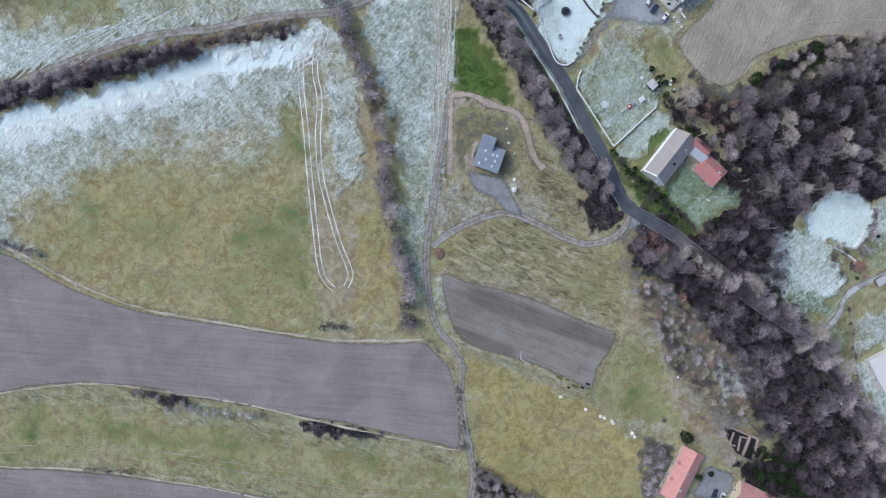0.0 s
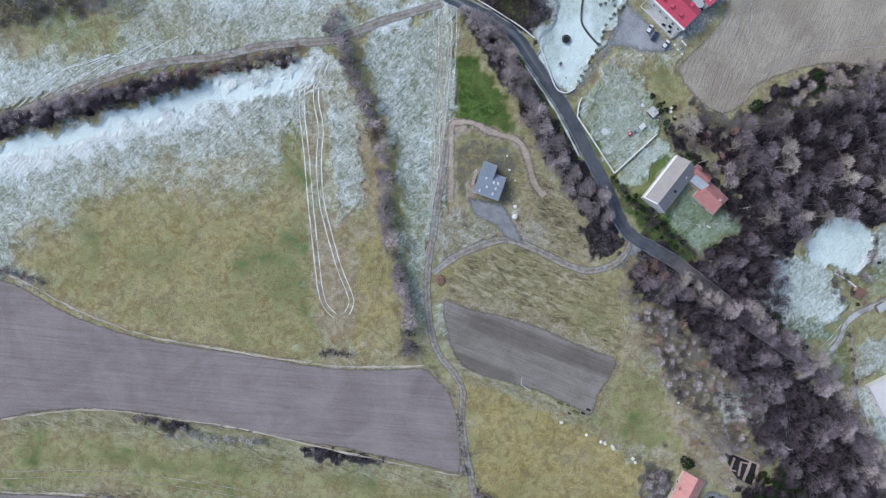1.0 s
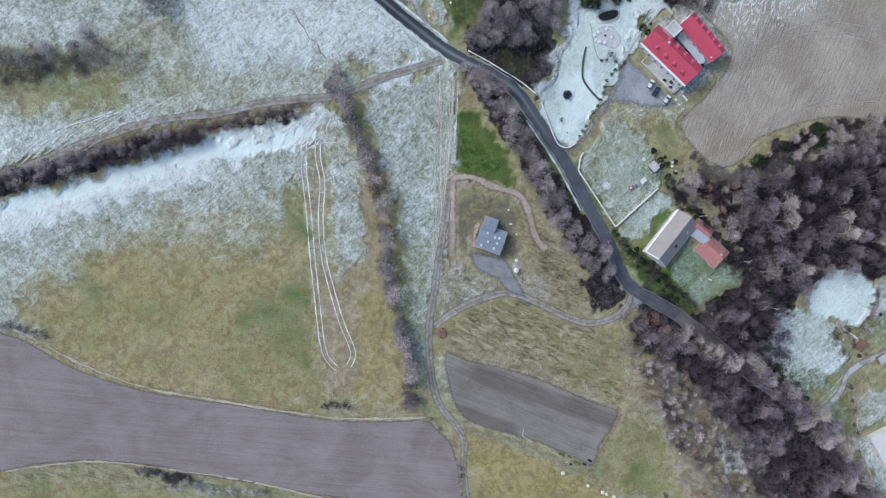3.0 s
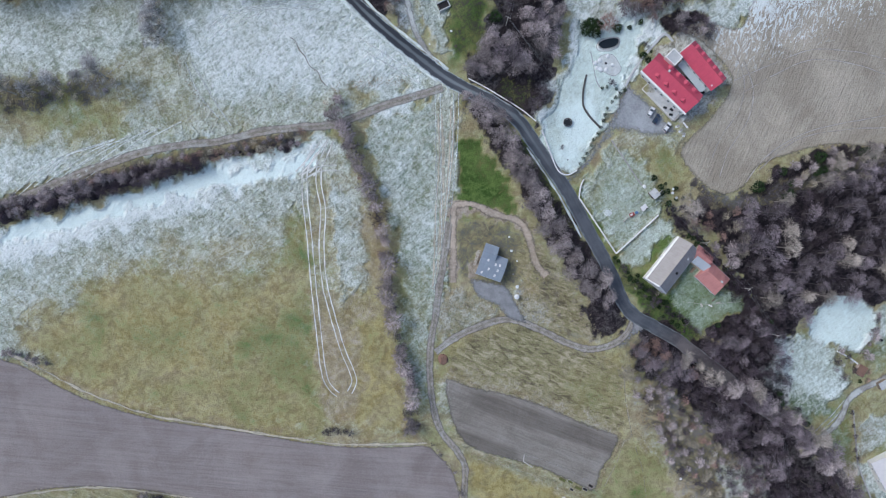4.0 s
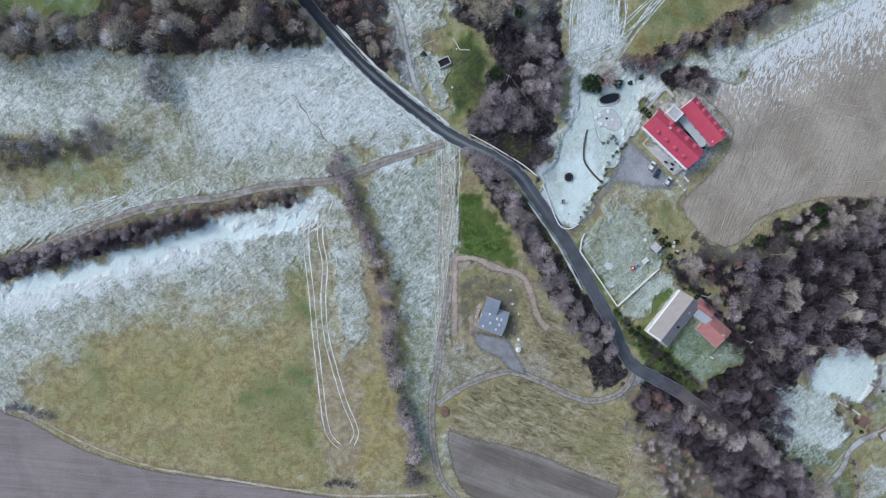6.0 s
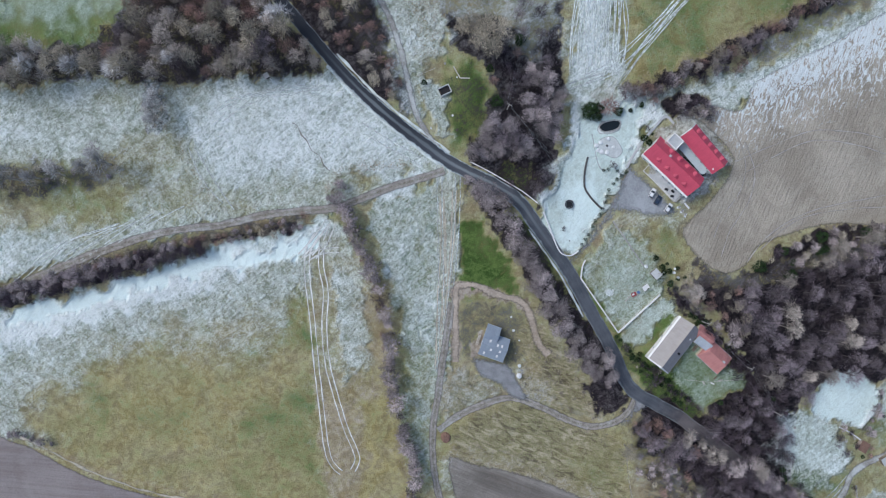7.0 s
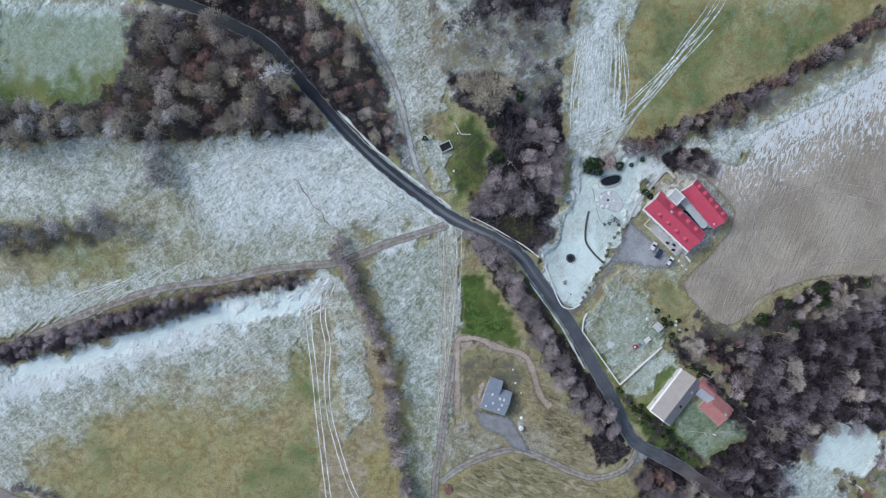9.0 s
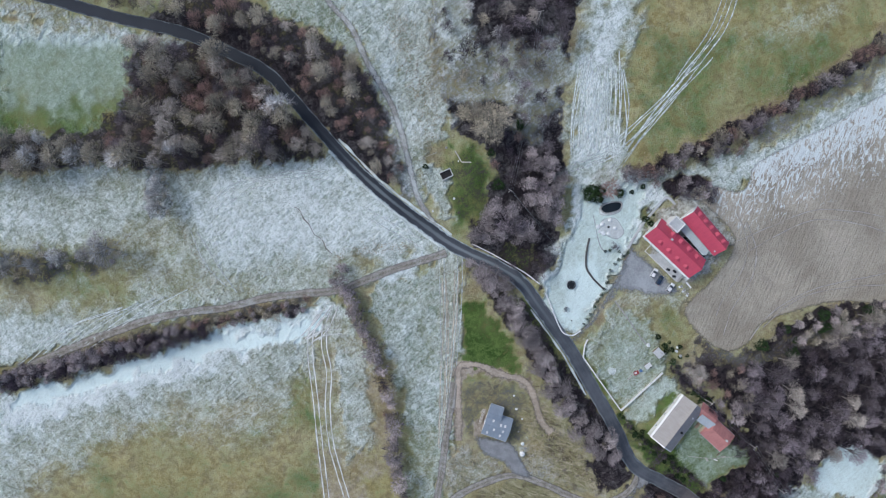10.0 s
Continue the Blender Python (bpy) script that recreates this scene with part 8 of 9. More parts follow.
class Stand:
    """Templates of one kind, used in turn; the first use places the template itself."""

    def __init__(self, *trees):
        self.trees, self.used, self.count = list(trees), set(), 0

    def plant(self, x, y, size=1.0, turn=None, rng=random, sink=0.0, into=None):
        t = self.trees[self.count % len(self.trees)]
        self.count += 1
        turn = rng.uniform(0, 360) if turn is None else turn
        m = pose(*on(x, y, -0.05 - sink), rng.uniform(-4, 4), rng.uniform(-4, 4), turn) @ Matrix.Diagonal((size * rng.uniform(0.92, 1.08), size * rng.uniform(0.92, 1.08), size * rng.uniform(0.88, 1.12), 1))
        if into is not None:
            into.append((t, m))
            return None
        if id(t) in self.used:
            return copy_thing(t, m)
        self.used.add(id(t))
        t.matrix_world = m
        return t


L_MAUVE = "bare broadleaf tree with mauve-grey rimed twigs"
L_GREY = "bare broadleaf tree with pale grey twigs"
L_OLIVE = "bare tree with olive-brown lichened twigs"
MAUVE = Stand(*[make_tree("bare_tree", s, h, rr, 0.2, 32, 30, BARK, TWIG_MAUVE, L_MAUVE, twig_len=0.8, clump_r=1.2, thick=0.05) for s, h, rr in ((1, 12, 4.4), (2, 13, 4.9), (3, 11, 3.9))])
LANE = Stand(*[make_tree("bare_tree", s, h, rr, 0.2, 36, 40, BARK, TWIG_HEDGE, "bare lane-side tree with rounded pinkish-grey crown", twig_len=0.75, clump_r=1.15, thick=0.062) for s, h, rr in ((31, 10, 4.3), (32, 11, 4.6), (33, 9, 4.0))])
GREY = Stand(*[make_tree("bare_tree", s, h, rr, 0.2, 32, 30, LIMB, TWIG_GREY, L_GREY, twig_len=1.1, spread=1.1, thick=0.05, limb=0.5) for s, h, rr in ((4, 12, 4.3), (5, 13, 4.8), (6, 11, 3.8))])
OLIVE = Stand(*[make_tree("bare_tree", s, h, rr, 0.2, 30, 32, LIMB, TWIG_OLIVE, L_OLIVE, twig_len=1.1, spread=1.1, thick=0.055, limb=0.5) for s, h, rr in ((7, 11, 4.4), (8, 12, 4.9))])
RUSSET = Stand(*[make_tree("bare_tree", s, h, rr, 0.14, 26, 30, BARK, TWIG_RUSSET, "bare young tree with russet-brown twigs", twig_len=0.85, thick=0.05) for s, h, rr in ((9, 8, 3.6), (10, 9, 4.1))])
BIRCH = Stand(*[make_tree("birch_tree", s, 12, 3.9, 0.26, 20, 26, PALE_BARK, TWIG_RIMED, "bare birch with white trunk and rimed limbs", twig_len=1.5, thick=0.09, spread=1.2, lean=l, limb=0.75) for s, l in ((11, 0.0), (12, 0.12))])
DARKS = Stand(*[make_tree("bare_tree", s, h, rr, 0.16, 24, 24, BARK, TWIG_DARK, "bare thicket tree with shade coloured into its twigs", twig_len=1.0, thick=0.055) for s, h, rr in ((13, 8, 3.9), (14, 9.5, 4.3))])
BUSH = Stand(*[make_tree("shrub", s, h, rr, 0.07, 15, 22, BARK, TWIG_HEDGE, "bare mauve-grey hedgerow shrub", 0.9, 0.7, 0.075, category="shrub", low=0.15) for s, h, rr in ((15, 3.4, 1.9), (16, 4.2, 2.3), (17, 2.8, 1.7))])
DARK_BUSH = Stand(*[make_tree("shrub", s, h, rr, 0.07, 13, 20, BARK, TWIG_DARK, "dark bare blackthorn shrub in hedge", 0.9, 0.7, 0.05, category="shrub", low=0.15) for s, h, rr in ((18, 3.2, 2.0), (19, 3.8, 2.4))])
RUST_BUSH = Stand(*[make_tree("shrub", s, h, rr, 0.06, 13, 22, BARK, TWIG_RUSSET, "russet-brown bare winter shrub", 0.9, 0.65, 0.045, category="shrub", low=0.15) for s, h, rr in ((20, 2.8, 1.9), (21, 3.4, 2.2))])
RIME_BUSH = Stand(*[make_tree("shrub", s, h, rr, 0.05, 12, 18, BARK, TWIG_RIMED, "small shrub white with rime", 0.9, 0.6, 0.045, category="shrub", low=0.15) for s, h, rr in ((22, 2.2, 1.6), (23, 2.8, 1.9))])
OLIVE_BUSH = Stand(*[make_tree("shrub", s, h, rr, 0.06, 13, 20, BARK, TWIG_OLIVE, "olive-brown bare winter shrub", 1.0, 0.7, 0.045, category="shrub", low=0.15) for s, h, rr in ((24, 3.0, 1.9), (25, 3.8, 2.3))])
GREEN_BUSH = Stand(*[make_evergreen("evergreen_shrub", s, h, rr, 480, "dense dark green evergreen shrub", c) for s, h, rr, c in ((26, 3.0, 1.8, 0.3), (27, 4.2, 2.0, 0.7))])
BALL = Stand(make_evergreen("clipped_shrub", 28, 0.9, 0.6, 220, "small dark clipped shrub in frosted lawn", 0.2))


def scatter(outline, gap, seed):
    """Places in the outline at least about gap apart."""
    rng = random.Random(seed)
    o = np.array(outline)
    lo, hi = o.min(axis=0), o.max(axis=0)
    tries = int((hi - lo).prod() / gap ** 2 * 14)
    cand = np.array([(rng.uniform(lo[0], hi[0]), rng.uniform(lo[1], hi[1])) for _ in range(tries)])
    cand = cand[inside_depth(cand[:, 0], cand[:, 1], o) > 0.3]
    kept = []
    for p in cand:
        g = gap * rng.uniform(0.85, 1.15)
        if all((p[0] - q[0]) ** 2 + (p[1] - q[1]) ** 2 > g * g for q in kept):
            kept.append(p)
    return kept


def join_growth(name, label, category, planted):
    """One mesh of many stems and crowns that nobody could count."""
    mats, verts, faces, slots, tones, base = [], [], [], [], [], 0
    rng = np.random.RandomState(len(planted))
    for t, m in planted:
        shade = rng.uniform(0.75, 1.2)
        for o in t.children:
            me = o.data
            co = np.empty(len(me.vertices) * 3, np.float32)
            me.vertices.foreach_get("co", co)
            co = co.reshape(-1, 3) @ np.array(m.to_3x3()).T + np.array(m.translation)
            mat = me.materials[0]
            if mat not in mats:
                mats.append(mat)
            tone = np.full(len(co), 0.3)
            if "tip" in me.attributes:
                got = np.empty(len(co), np.float32)
                me.attributes["tip"].data.foreach_get("value", got)
                tone = np.clip(got * shade, 0, 1)
            polys = [tuple(base + i for i in p.vertices) for p in me.polygons]
            verts.append(co)
            faces += polys
            slots += [mats.index(mat)] * len(polys)
            tones.append(tone)
            base += len(co)
    me = mesh_data(name, np.concatenate(verts).tolist(), faces, None, attrs={"tip": np.concatenate(tones)})
    for mat in mats:
        me.materials.append(mat)
    me.polygons.foreach_set("material_index", slots)
    return tagged(new(name, me), label, category, kind="stuff")


ROAD_LINE = smooth_line(ROAD, 2.0)


def clear(x, y, gap=3.6):
    """Whether a place keeps off the lane."""
    return float(np.min((ROAD_LINE[:, 0] - x) ** 2 + (ROAD_LINE[:, 1] - y) ** 2)) > gap * gap


def keep_off(x, y, gap):
    """The place itself, or the nearest one at that distance from the middle of the lane."""
    d = np.array([x, y]) - ROAD_LINE
    away = d[np.argmin((d ** 2).sum(axis=1))]
    far = float(np.linalg.norm(away))
    push = max(0.0, gap - far) / max(far, 0.1)
    return x + away[0] * push, y + away[1] * push


def wood(outline, gap, seed, mix, size=(0.8, 1.2), into=None):
    rng = random.Random(seed + 500)
    kinds, weights = [k for k, _ in mix], [w for _, w in mix]
    for x, y in scatter(outline, gap, seed):
        if not clear(x, y, 3.7):
            continue
        rng.choices(kinds, weights)[0].plant(x, y, rng.uniform(*size), rng=rng, into=into)


def row(line, gap, seed, mix, size=(0.8, 1.2), side=0.4, into=None):
    rng = random.Random(seed)
    kinds, weights = [k for k, _ in mix], [w for _, w in mix]
    for x, y in smooth_line(line, gap):
        rng.choices(kinds, weights)[0].plant(x + rng.uniform(-side, side), y + rng.uniform(-side, side), rng.uniform(*size), rng=rng, into=into)


THICKET, SCRUB, HEDGE_W, HEDGE_E, BROOK = [], [], [], [], []
# north-western wood, on both sides of the lane
wood([(-117.3, 192.1), (-97.6, 187.8), (-78.8, 183.6), (-68.7, 173.2), (-58.6, 160.5), (-48.2, 150.5), (-50.5, 146.7), (-67.8, 147.3), (-85.1, 146.0), (-100.3, 145.1), (-122.8, 146.4), (-135.4, 150.1), (-126.2, 158.0), (-120.7, 166.4), (-118.1, 180.8)], 5.2, 1, [(GREY, 4), (OLIVE, 4), (MAUVE, 1), (DARKS, 1), (RUSSET, 4)])
wood([(-101.1, 180.2), (-83.8, 182.8), (-73.3, 178.9), (-73.5, 166.4), (-84.9, 163.3), (-99.7, 168.7)], 4.2, 2, [(RUSSET, 5), (RUST_BUSH, 2)], (0.8, 1.1))
wood([(-195.6, 155.6), (-170.0, 156.4), (-140.3, 155.0), (-138.9, 145.5), (-158.4, 143.6), (-197.0, 142.9)], 5.4, 3, [(GREY, 4), (OLIVE, 2), (BIRCH, 2)])
wood([(-67.6, 201.6), (-48.9, 194.9), (-34.4, 181.4), (-26.2, 167.8), (-20.1, 150.8), (-15.0, 137.8), (-22.5, 142.2), (-33.1, 154.1), (-42.5, 164.8), (-51.7, 176.4), (-64.1, 185.8), (-76.6, 191.5), (-93.2, 197.3), (-103.4, 202.4), (-94.6, 209.4)], 5.2, 4, [(OLIVE, 3), (RUSSET, 4), (GREY, 2), (DARKS, 1), (RUST_BUSH, 3)], (0.65, 1.0), into=SCRUB)
wood([(-189.5, 218.0), (-152.3, 217.8), (-127.9, 211.7), (-103.3, 203.5), (-115.9, 203.5), (-144.7, 209.8), (-189.9, 214.1)], 5.0, 5, [(OLIVE, 3), (DARKS, 3)], (0.6, 0.9), into=SCRUB)
for x, y, s in ((-125.3, 147.7) + (1.15,), (-64.4, 166.6) + (1.05,), (-104.9, 149.6) + (0.8,), (-112.9, 133.4) + (0.75,), (-112.6, 129.1) + (0.75,), (-113.3, 137.7) + (0.7,), (-157.8, 149.9) + (1.1,)):
    BIRCH.plant(x, y, s)
wood([(-118.6, 143.6), (-110.9, 143.6), (-109.9, 126.0), (-117.0, 125.7)], 3.4, 6, [(OLIVE_BUSH, 1)], (0.6, 0.9))
for x, y, s in ((-170.2, 106.4) + (1.1,), (-152.5, 108.3) + (1.0,), (-133.9, 112.5) + (1.2,), (-184.5, 105.9) + (1.1,), (-162.4, 107.1) + (0.8,), (-140.2, 111.3) + (0.8,)):
    BIRCH.plant(x, y, s)
wood([(-192.4, 110.3), (-165.5, 111.1), (-131.6, 116.3), (-128.1, 108.4), (-152.9, 101.9), (-193.4, 100.2)], 5.5, 7, [(OLIVE_BUSH, 3), (BUSH, 1)], (0.5, 0.9), into=SCRUB)
row([(-94.6, 199.1), (-74.8, 191.4), (-60.9, 183.0), (-50.6, 171.8), (-40.3, 159.7), (-30.8, 148.5), (-21.2, 137.5)], 4.6, 69, [(OLIVE, 3), (RUSSET, 3), (RUST_BUSH, 2), (OLIVE_BUSH, 2)], (0.5, 0.75), 1.2, into=SCRUB)
# middle wood and the brook northwards
wood([(7.8, 114.9), (9.6, 119.9), (14.9, 125.6), (21.5, 130.3), (26.3, 126.7), (30.7, 119.3), (36.1, 114.4), (29.9, 114.4), (19.9, 116.8), (14.8, 112.0), (10.0, 112.5)], 4.4, 8, [(LANE, 5), (MAUVE, 1)], (0.8, 1.05))
wood([(31.5, 150.8), (38.7, 152.4), (42.4, 151.5), (42.9, 143.4), (46.9, 134.3), (46.1, 125.6), (43.1, 116.9), (40.0, 117.4), (35.1, 124.0), (30.3, 134.5), (30.3, 144.8)], 4.4, 9, [(LANE, 5), (MAUVE, 2)], (0.75, 1.0))
wood([(35.9, 110.8), (42.6, 110.7), (40.4, 104.0), (37.0, 101.8)], 4.0, 71, [(MAUVE, 2), (DARKS, 1)], (0.6, 0.8))
wood([(21.4, 200.5), (44.8, 212.5), (48.2, 196.2), (41.9, 181.8), (35.4, 173.5), (39.9, 159.8), (30.0, 157.7), (24.6, 169.4), (19.2, 179.9)], 5.6, 10, [(MAUVE, 4), (DARKS, 2), (GREY, 1)], (0.6, 0.95))
wood([(-3.9, 217.7), (21.7, 217.6), (20.5, 193.0), (19.4, 174.2), (2.0, 178.6), (-3.2, 193.2)], 6.5, 11, [(DARK_BUSH, 3), (RIME_BUSH, 2), (OLIVE_BUSH, 2), (DARKS, 1)], (0.8, 1.4), into=BROOK)
wood([(14.9, 153.1), (30.4, 165.8), (27.1, 135.5), (19.3, 135.5)], 5.0, 12, [(DARK_BUSH, 3), (RUST_BUSH, 2), (GREEN_BUSH, 1)], (0.8, 1.3), into=BROOK)
for x, y, s in ((10.0, 163.8) + (0.95,), (15.1, 161.7) + (1.0,), (20.7, 161.0) + (0.95,), (12.1, 156.5) + (0.95,), (17.3, 155.3) + (0.9,), (6.1, 161.8) + (0.8,)):
    OLIVE.plant(x, y, s)
MAUVE.plant(*(34.9, 100.8), 0.9)
wood([(14.7, 111.1), (23.7, 108.7), (33.9, 101.8), (28.3, 99.6), (16.9, 106.5)], 4.0, 13, [(DARK_BUSH, 3), (GREEN_BUSH, 1)], (0.8, 1.2), into=BROOK)
# trees along the lane
for x, y, s in ((15.3, 99.5) + (1.0,), (21.8, 96.5) + (1.0,), (26.8, 87.3) + (0.95,), (31.3, 78.7) + (1.0,), (33.6, 72.2) + (0.85,), (38.2, 65.7) + (1.0,),
                (40.5, 59.3) + (0.9,), (45.6, 53.8) + (1.0,), (48.2, 47.6) + (0.9,), (52.2, 41.9) + (0.8,), (58.5, 36.0) + (1.05,), (65.1, 32.1) + (0.95,), (57.0, 29.3) + (0.8,),
                (67.4, 24.9) + (0.8,), (28.0, 83.2) + (0.7,), (35.4, 68.5) + (0.7,)):
    LANE.plant(*keep_off(x, y, 4.6 * s), s * 1.15)
for x, y, s in ((12.3, 102.6) + (0.8,), (17.4, 96.4) + (0.85,), (21.9, 89.5) + (0.8,), (26.2, 81.0) + (0.85,), (30.3, 73.3) + (0.8,), (34.5, 62.2) + (0.8,), (39.1, 53.2) + (0.85,), (44.3, 45.5) + (0.8,), (50.2, 35.9) + (0.8,), (60.8, 26.5) + (0.8,), (8.3, 105.3) + (0.6,)):
    LANE.plant(x, y, s * 1.2)
row([(12.5, 99.7), (20.4, 89.2), (27.3, 78.6), (34.3, 66.7), (40.2, 54.6), (49.7, 40.0), (59.4, 27.6), (67.8, 20.0)], 3.2, 14, [(DARK_BUSH, 1), (BUSH, 2)], (0.6, 1.0), 1.6, into=BROOK)
wood([(85.7, 135.7), (91.9, 137.8), (102.1, 137.4), (106.1, 133.5), (104.8, 128.7), (100.9, 129.2), (94.9, 130.9), (89.9, 131.8)], 2.7, 61, [(DARK_BUSH, 3), (BUSH, 1)], (0.8, 1.2))
wood([(78.8, 126.5), (83.4, 124.4), (81.3, 118.9), (76.8, 117.8)], 3.0, 62, [(GREEN_BUSH, 1), (DARK_BUSH, 1)], (0.4, 0.7))
wood([(109.8, 3.8), (116.7, 7.4), (125.9, 14.1), (143.0, 5.9), (142.9, -12.7), (124.5, -6.2)], 4.4, 67, [(DARKS, 5), (MAUVE, 1)], (0.6, 0.95), into=THICKET)
# eastern wood
wood([(118.1, 61.5), (138.4, 66.5), (147.4, 69.4), (175.8, 80.5), (205.8, 83.9), (211.5, 25.6), (180.8, 25.7), (152.8, 24.2), (141.8, 12.9), (129.5, 22.4), (125.3, 34.1), (116.5, 47.9)], 6.0, 15, [(MAUVE, 7), (GREY, 2), (DARKS, 2)], (0.8, 1.2))
wood([(96.1, 60.7), (108.8, 62.9), (125.3, 59.5), (123.9, 43.2), (119.5, 36.1), (107.1, 50.2)], 4.5, 16, [(BUSH, 3), (OLIVE_BUSH, 3), (RUST_BUSH, 2), (GREY, 1)], (0.8, 1.5), into=BROOK)
wood([(138.5, 73.2), (150.0, 76.6), (168.3, 81.2), (179.1, 85.7), (179.6, 80.0), (159.5, 74.3), (141.2, 67.5)], 4.0, 17, [(GREEN_BUSH, 3), (BUSH, 3), (OLIVE_BUSH, 2)], (0.7, 1.3))
wood([(108.1, 9.1), (119.6, 17.4), (131.3, 18.5), (143.7, 10.1), (134.8, 0.5), (117.9, 3.0)], 4.6, 18, [(DARKS, 4), (MAUVE, 2), (GREEN_BUSH, 1)], (0.6, 0.9))
for x, y, s in ((157.3, 77.4) + (1.1,), (168.4, 81.9) + (1.0,), (153.0, 71.8) + (0.8,)):
    GREY.plant(x, y, s)
wood([(127.2, 69.6), (134.9, 76.9), (149.6, 83.7), (179.0, 88.2), (205.1, 89.4), (206.3, 76.9), (159.7, 71.9), (139.1, 65.9)], 3.8, 68, [(BUSH, 3), (GREEN_BUSH, 3), (OLIVE_BUSH, 3), (DARK_BUSH, 2)], (0.8, 1.4), into=BROOK)
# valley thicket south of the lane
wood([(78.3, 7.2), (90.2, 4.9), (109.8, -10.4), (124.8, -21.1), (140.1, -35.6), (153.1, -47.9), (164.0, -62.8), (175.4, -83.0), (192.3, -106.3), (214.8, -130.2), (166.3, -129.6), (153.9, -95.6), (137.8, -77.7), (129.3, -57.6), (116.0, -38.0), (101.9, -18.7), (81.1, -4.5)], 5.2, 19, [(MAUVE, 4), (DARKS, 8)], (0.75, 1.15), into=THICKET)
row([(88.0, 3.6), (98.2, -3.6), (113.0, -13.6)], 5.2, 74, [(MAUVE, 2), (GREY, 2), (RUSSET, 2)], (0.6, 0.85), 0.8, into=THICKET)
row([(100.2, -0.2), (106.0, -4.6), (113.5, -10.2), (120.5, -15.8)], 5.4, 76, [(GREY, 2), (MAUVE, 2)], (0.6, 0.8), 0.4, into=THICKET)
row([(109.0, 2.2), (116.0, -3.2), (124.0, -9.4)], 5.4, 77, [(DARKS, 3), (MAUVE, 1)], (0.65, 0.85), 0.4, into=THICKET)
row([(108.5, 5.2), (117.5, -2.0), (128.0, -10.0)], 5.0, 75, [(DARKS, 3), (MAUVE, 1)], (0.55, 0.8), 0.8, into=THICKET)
row([(120.1, -13.9), (128.1, -20.2), (141.2, -29.8), (153.5, -39.6), (165.2, -53.4), (177.4, -72.9), (190.8, -94.4)], 4.6, 63, [(MAUVE, 2), (LANE, 2), (DARKS, 1)], (0.95, 1.25), 1.0, into=THICKET)
row([(126.2, -12.0), (133.0, -18.3), (145.4, -27.7), (158.2, -37.2), (169.7, -50.4), (181.9, -70.5), (195.4, -92.2)], 5.0, 64, [(MAUVE, 2), (LANE, 2), (GREY, 1)], (0.85, 1.15), 1.0, into=THICKET)
wood([(75.0, -6.9), (92.1, -14.1), (110.1, -38.4), (126.0, -60.8), (110.9, -53.2), (87.9, -31.0)], 5.0, 21, [(BUSH, 3), (RIME_BUSH, 2), (OLIVE_BUSH, 3), (RUST_BUSH, 1)], (0.6, 1.1), into=THICKET)
wood([(83.4, -14.2), (100.6, -16.7), (116.3, -36.4), (134.4, -49.0), (139.4, -71.8), (128.4, -76.9), (112.7, -64.0), (97.1, -48.8), (89.1, -33.8)], 3.8, 79, [(BUSH, 3), (OLIVE_BUSH, 2), (DARK_BUSH, 2), (RUST_BUSH, 1)], (0.6, 1.1), into=THICKET)
wood([(115.3, -43.3), (135.2, -48.4), (138.7, -65.9), (126.2, -63.3)], 3.6, 22, [(RIME_BUSH, 4), (BUSH, 1)], (0.7, 1.2))
wood([(76.5, 9.6), (91.0, 3.8), (96.2, -6.9), (79.3, -2.1)], 4.0, 23, [(RUSSET, 3), (RUST_BUSH, 2), (MAUVE, 1)], (0.7, 1.0))
OLIVE.plant(*(74.8, -5.9), 0.75)
wood([(103.5, -62.9), (123.2, -63.1), (128.9, -75.7), (121.8, -83.3), (111.4, -73.0)], 4.2, 24, [(BUSH, 3), (OLIVE_BUSH, 3), (GREY, 1)], (0.6, 1.2))
wood([(134.6, -88.5), (156.9, -86.1), (164.0, -114.7), (143.7, -114.5)], 3.0, 25, [(GREEN_BUSH, 5), (DARK_BUSH, 2)], (1.0, 1.6))
GREY.plant(*(122.0, -89.8), 0.9)
MAUVE.plant(*(136.7, -78.9), 0.8)
wood([(88.8, -85.9), (98.9, -88.5), (93.4, -106.5), (88.7, -114.3)], 3.2, 26, [(BUSH, 4), (RIME_BUSH, 1)], (0.8, 1.3))
GREEN_BUSH.plant(*(106.1, -82.2), 2.1)
GREEN_BUSH.plant(*(118.6, -99.5), 1.0)
GREEN_BUSH.plant(*(113.2, -101.0), 1.1)
DARK_BUSH.plant(*(96.5, -74.3), 0.8)
# hedges
row([(-203.7, 52.5), (-176.6, 59.3), (-163.1, 62.6), (-149.5, 66.0), (-131.5, 71.1), (-113.5, 75.0), (-97.7, 78.6)], 2.3, 30, [(DARK_BUSH, 3), (BUSH, 2)], (0.9, 1.25), 1.2, into=HEDGE_W)
row([(-203.5, 55.1), (-176.4, 61.9), (-162.9, 65.5), (-149.3, 69.0), (-131.3, 74.0), (-113.3, 78.2), (-99.8, 80.7)], 2.6, 31, [(BUSH, 3), (DARK_BUSH, 2), (RUST_BUSH, 1)], (0.8, 1.15), 1.0, into=HEDGE_W)
row([(-203.1, 50.5), (-176.1, 56.8), (-153.6, 62.9), (-131.1, 68.5), (-113.1, 73.6), (-98.4, 77.6)], 3.6, 72, [(DARKS, 3), (BUSH, 1)], (0.5, 0.72), 1.0, into=HEDGE_W)
row([(-202.5, 56.2), (-175.6, 62.9), (-162.1, 66.5), (-148.7, 69.6), (-130.7, 75.0)], 3.4, 73, [(BUSH, 1)], (1.0, 1.4), 1.0, into=HEDGE_W)
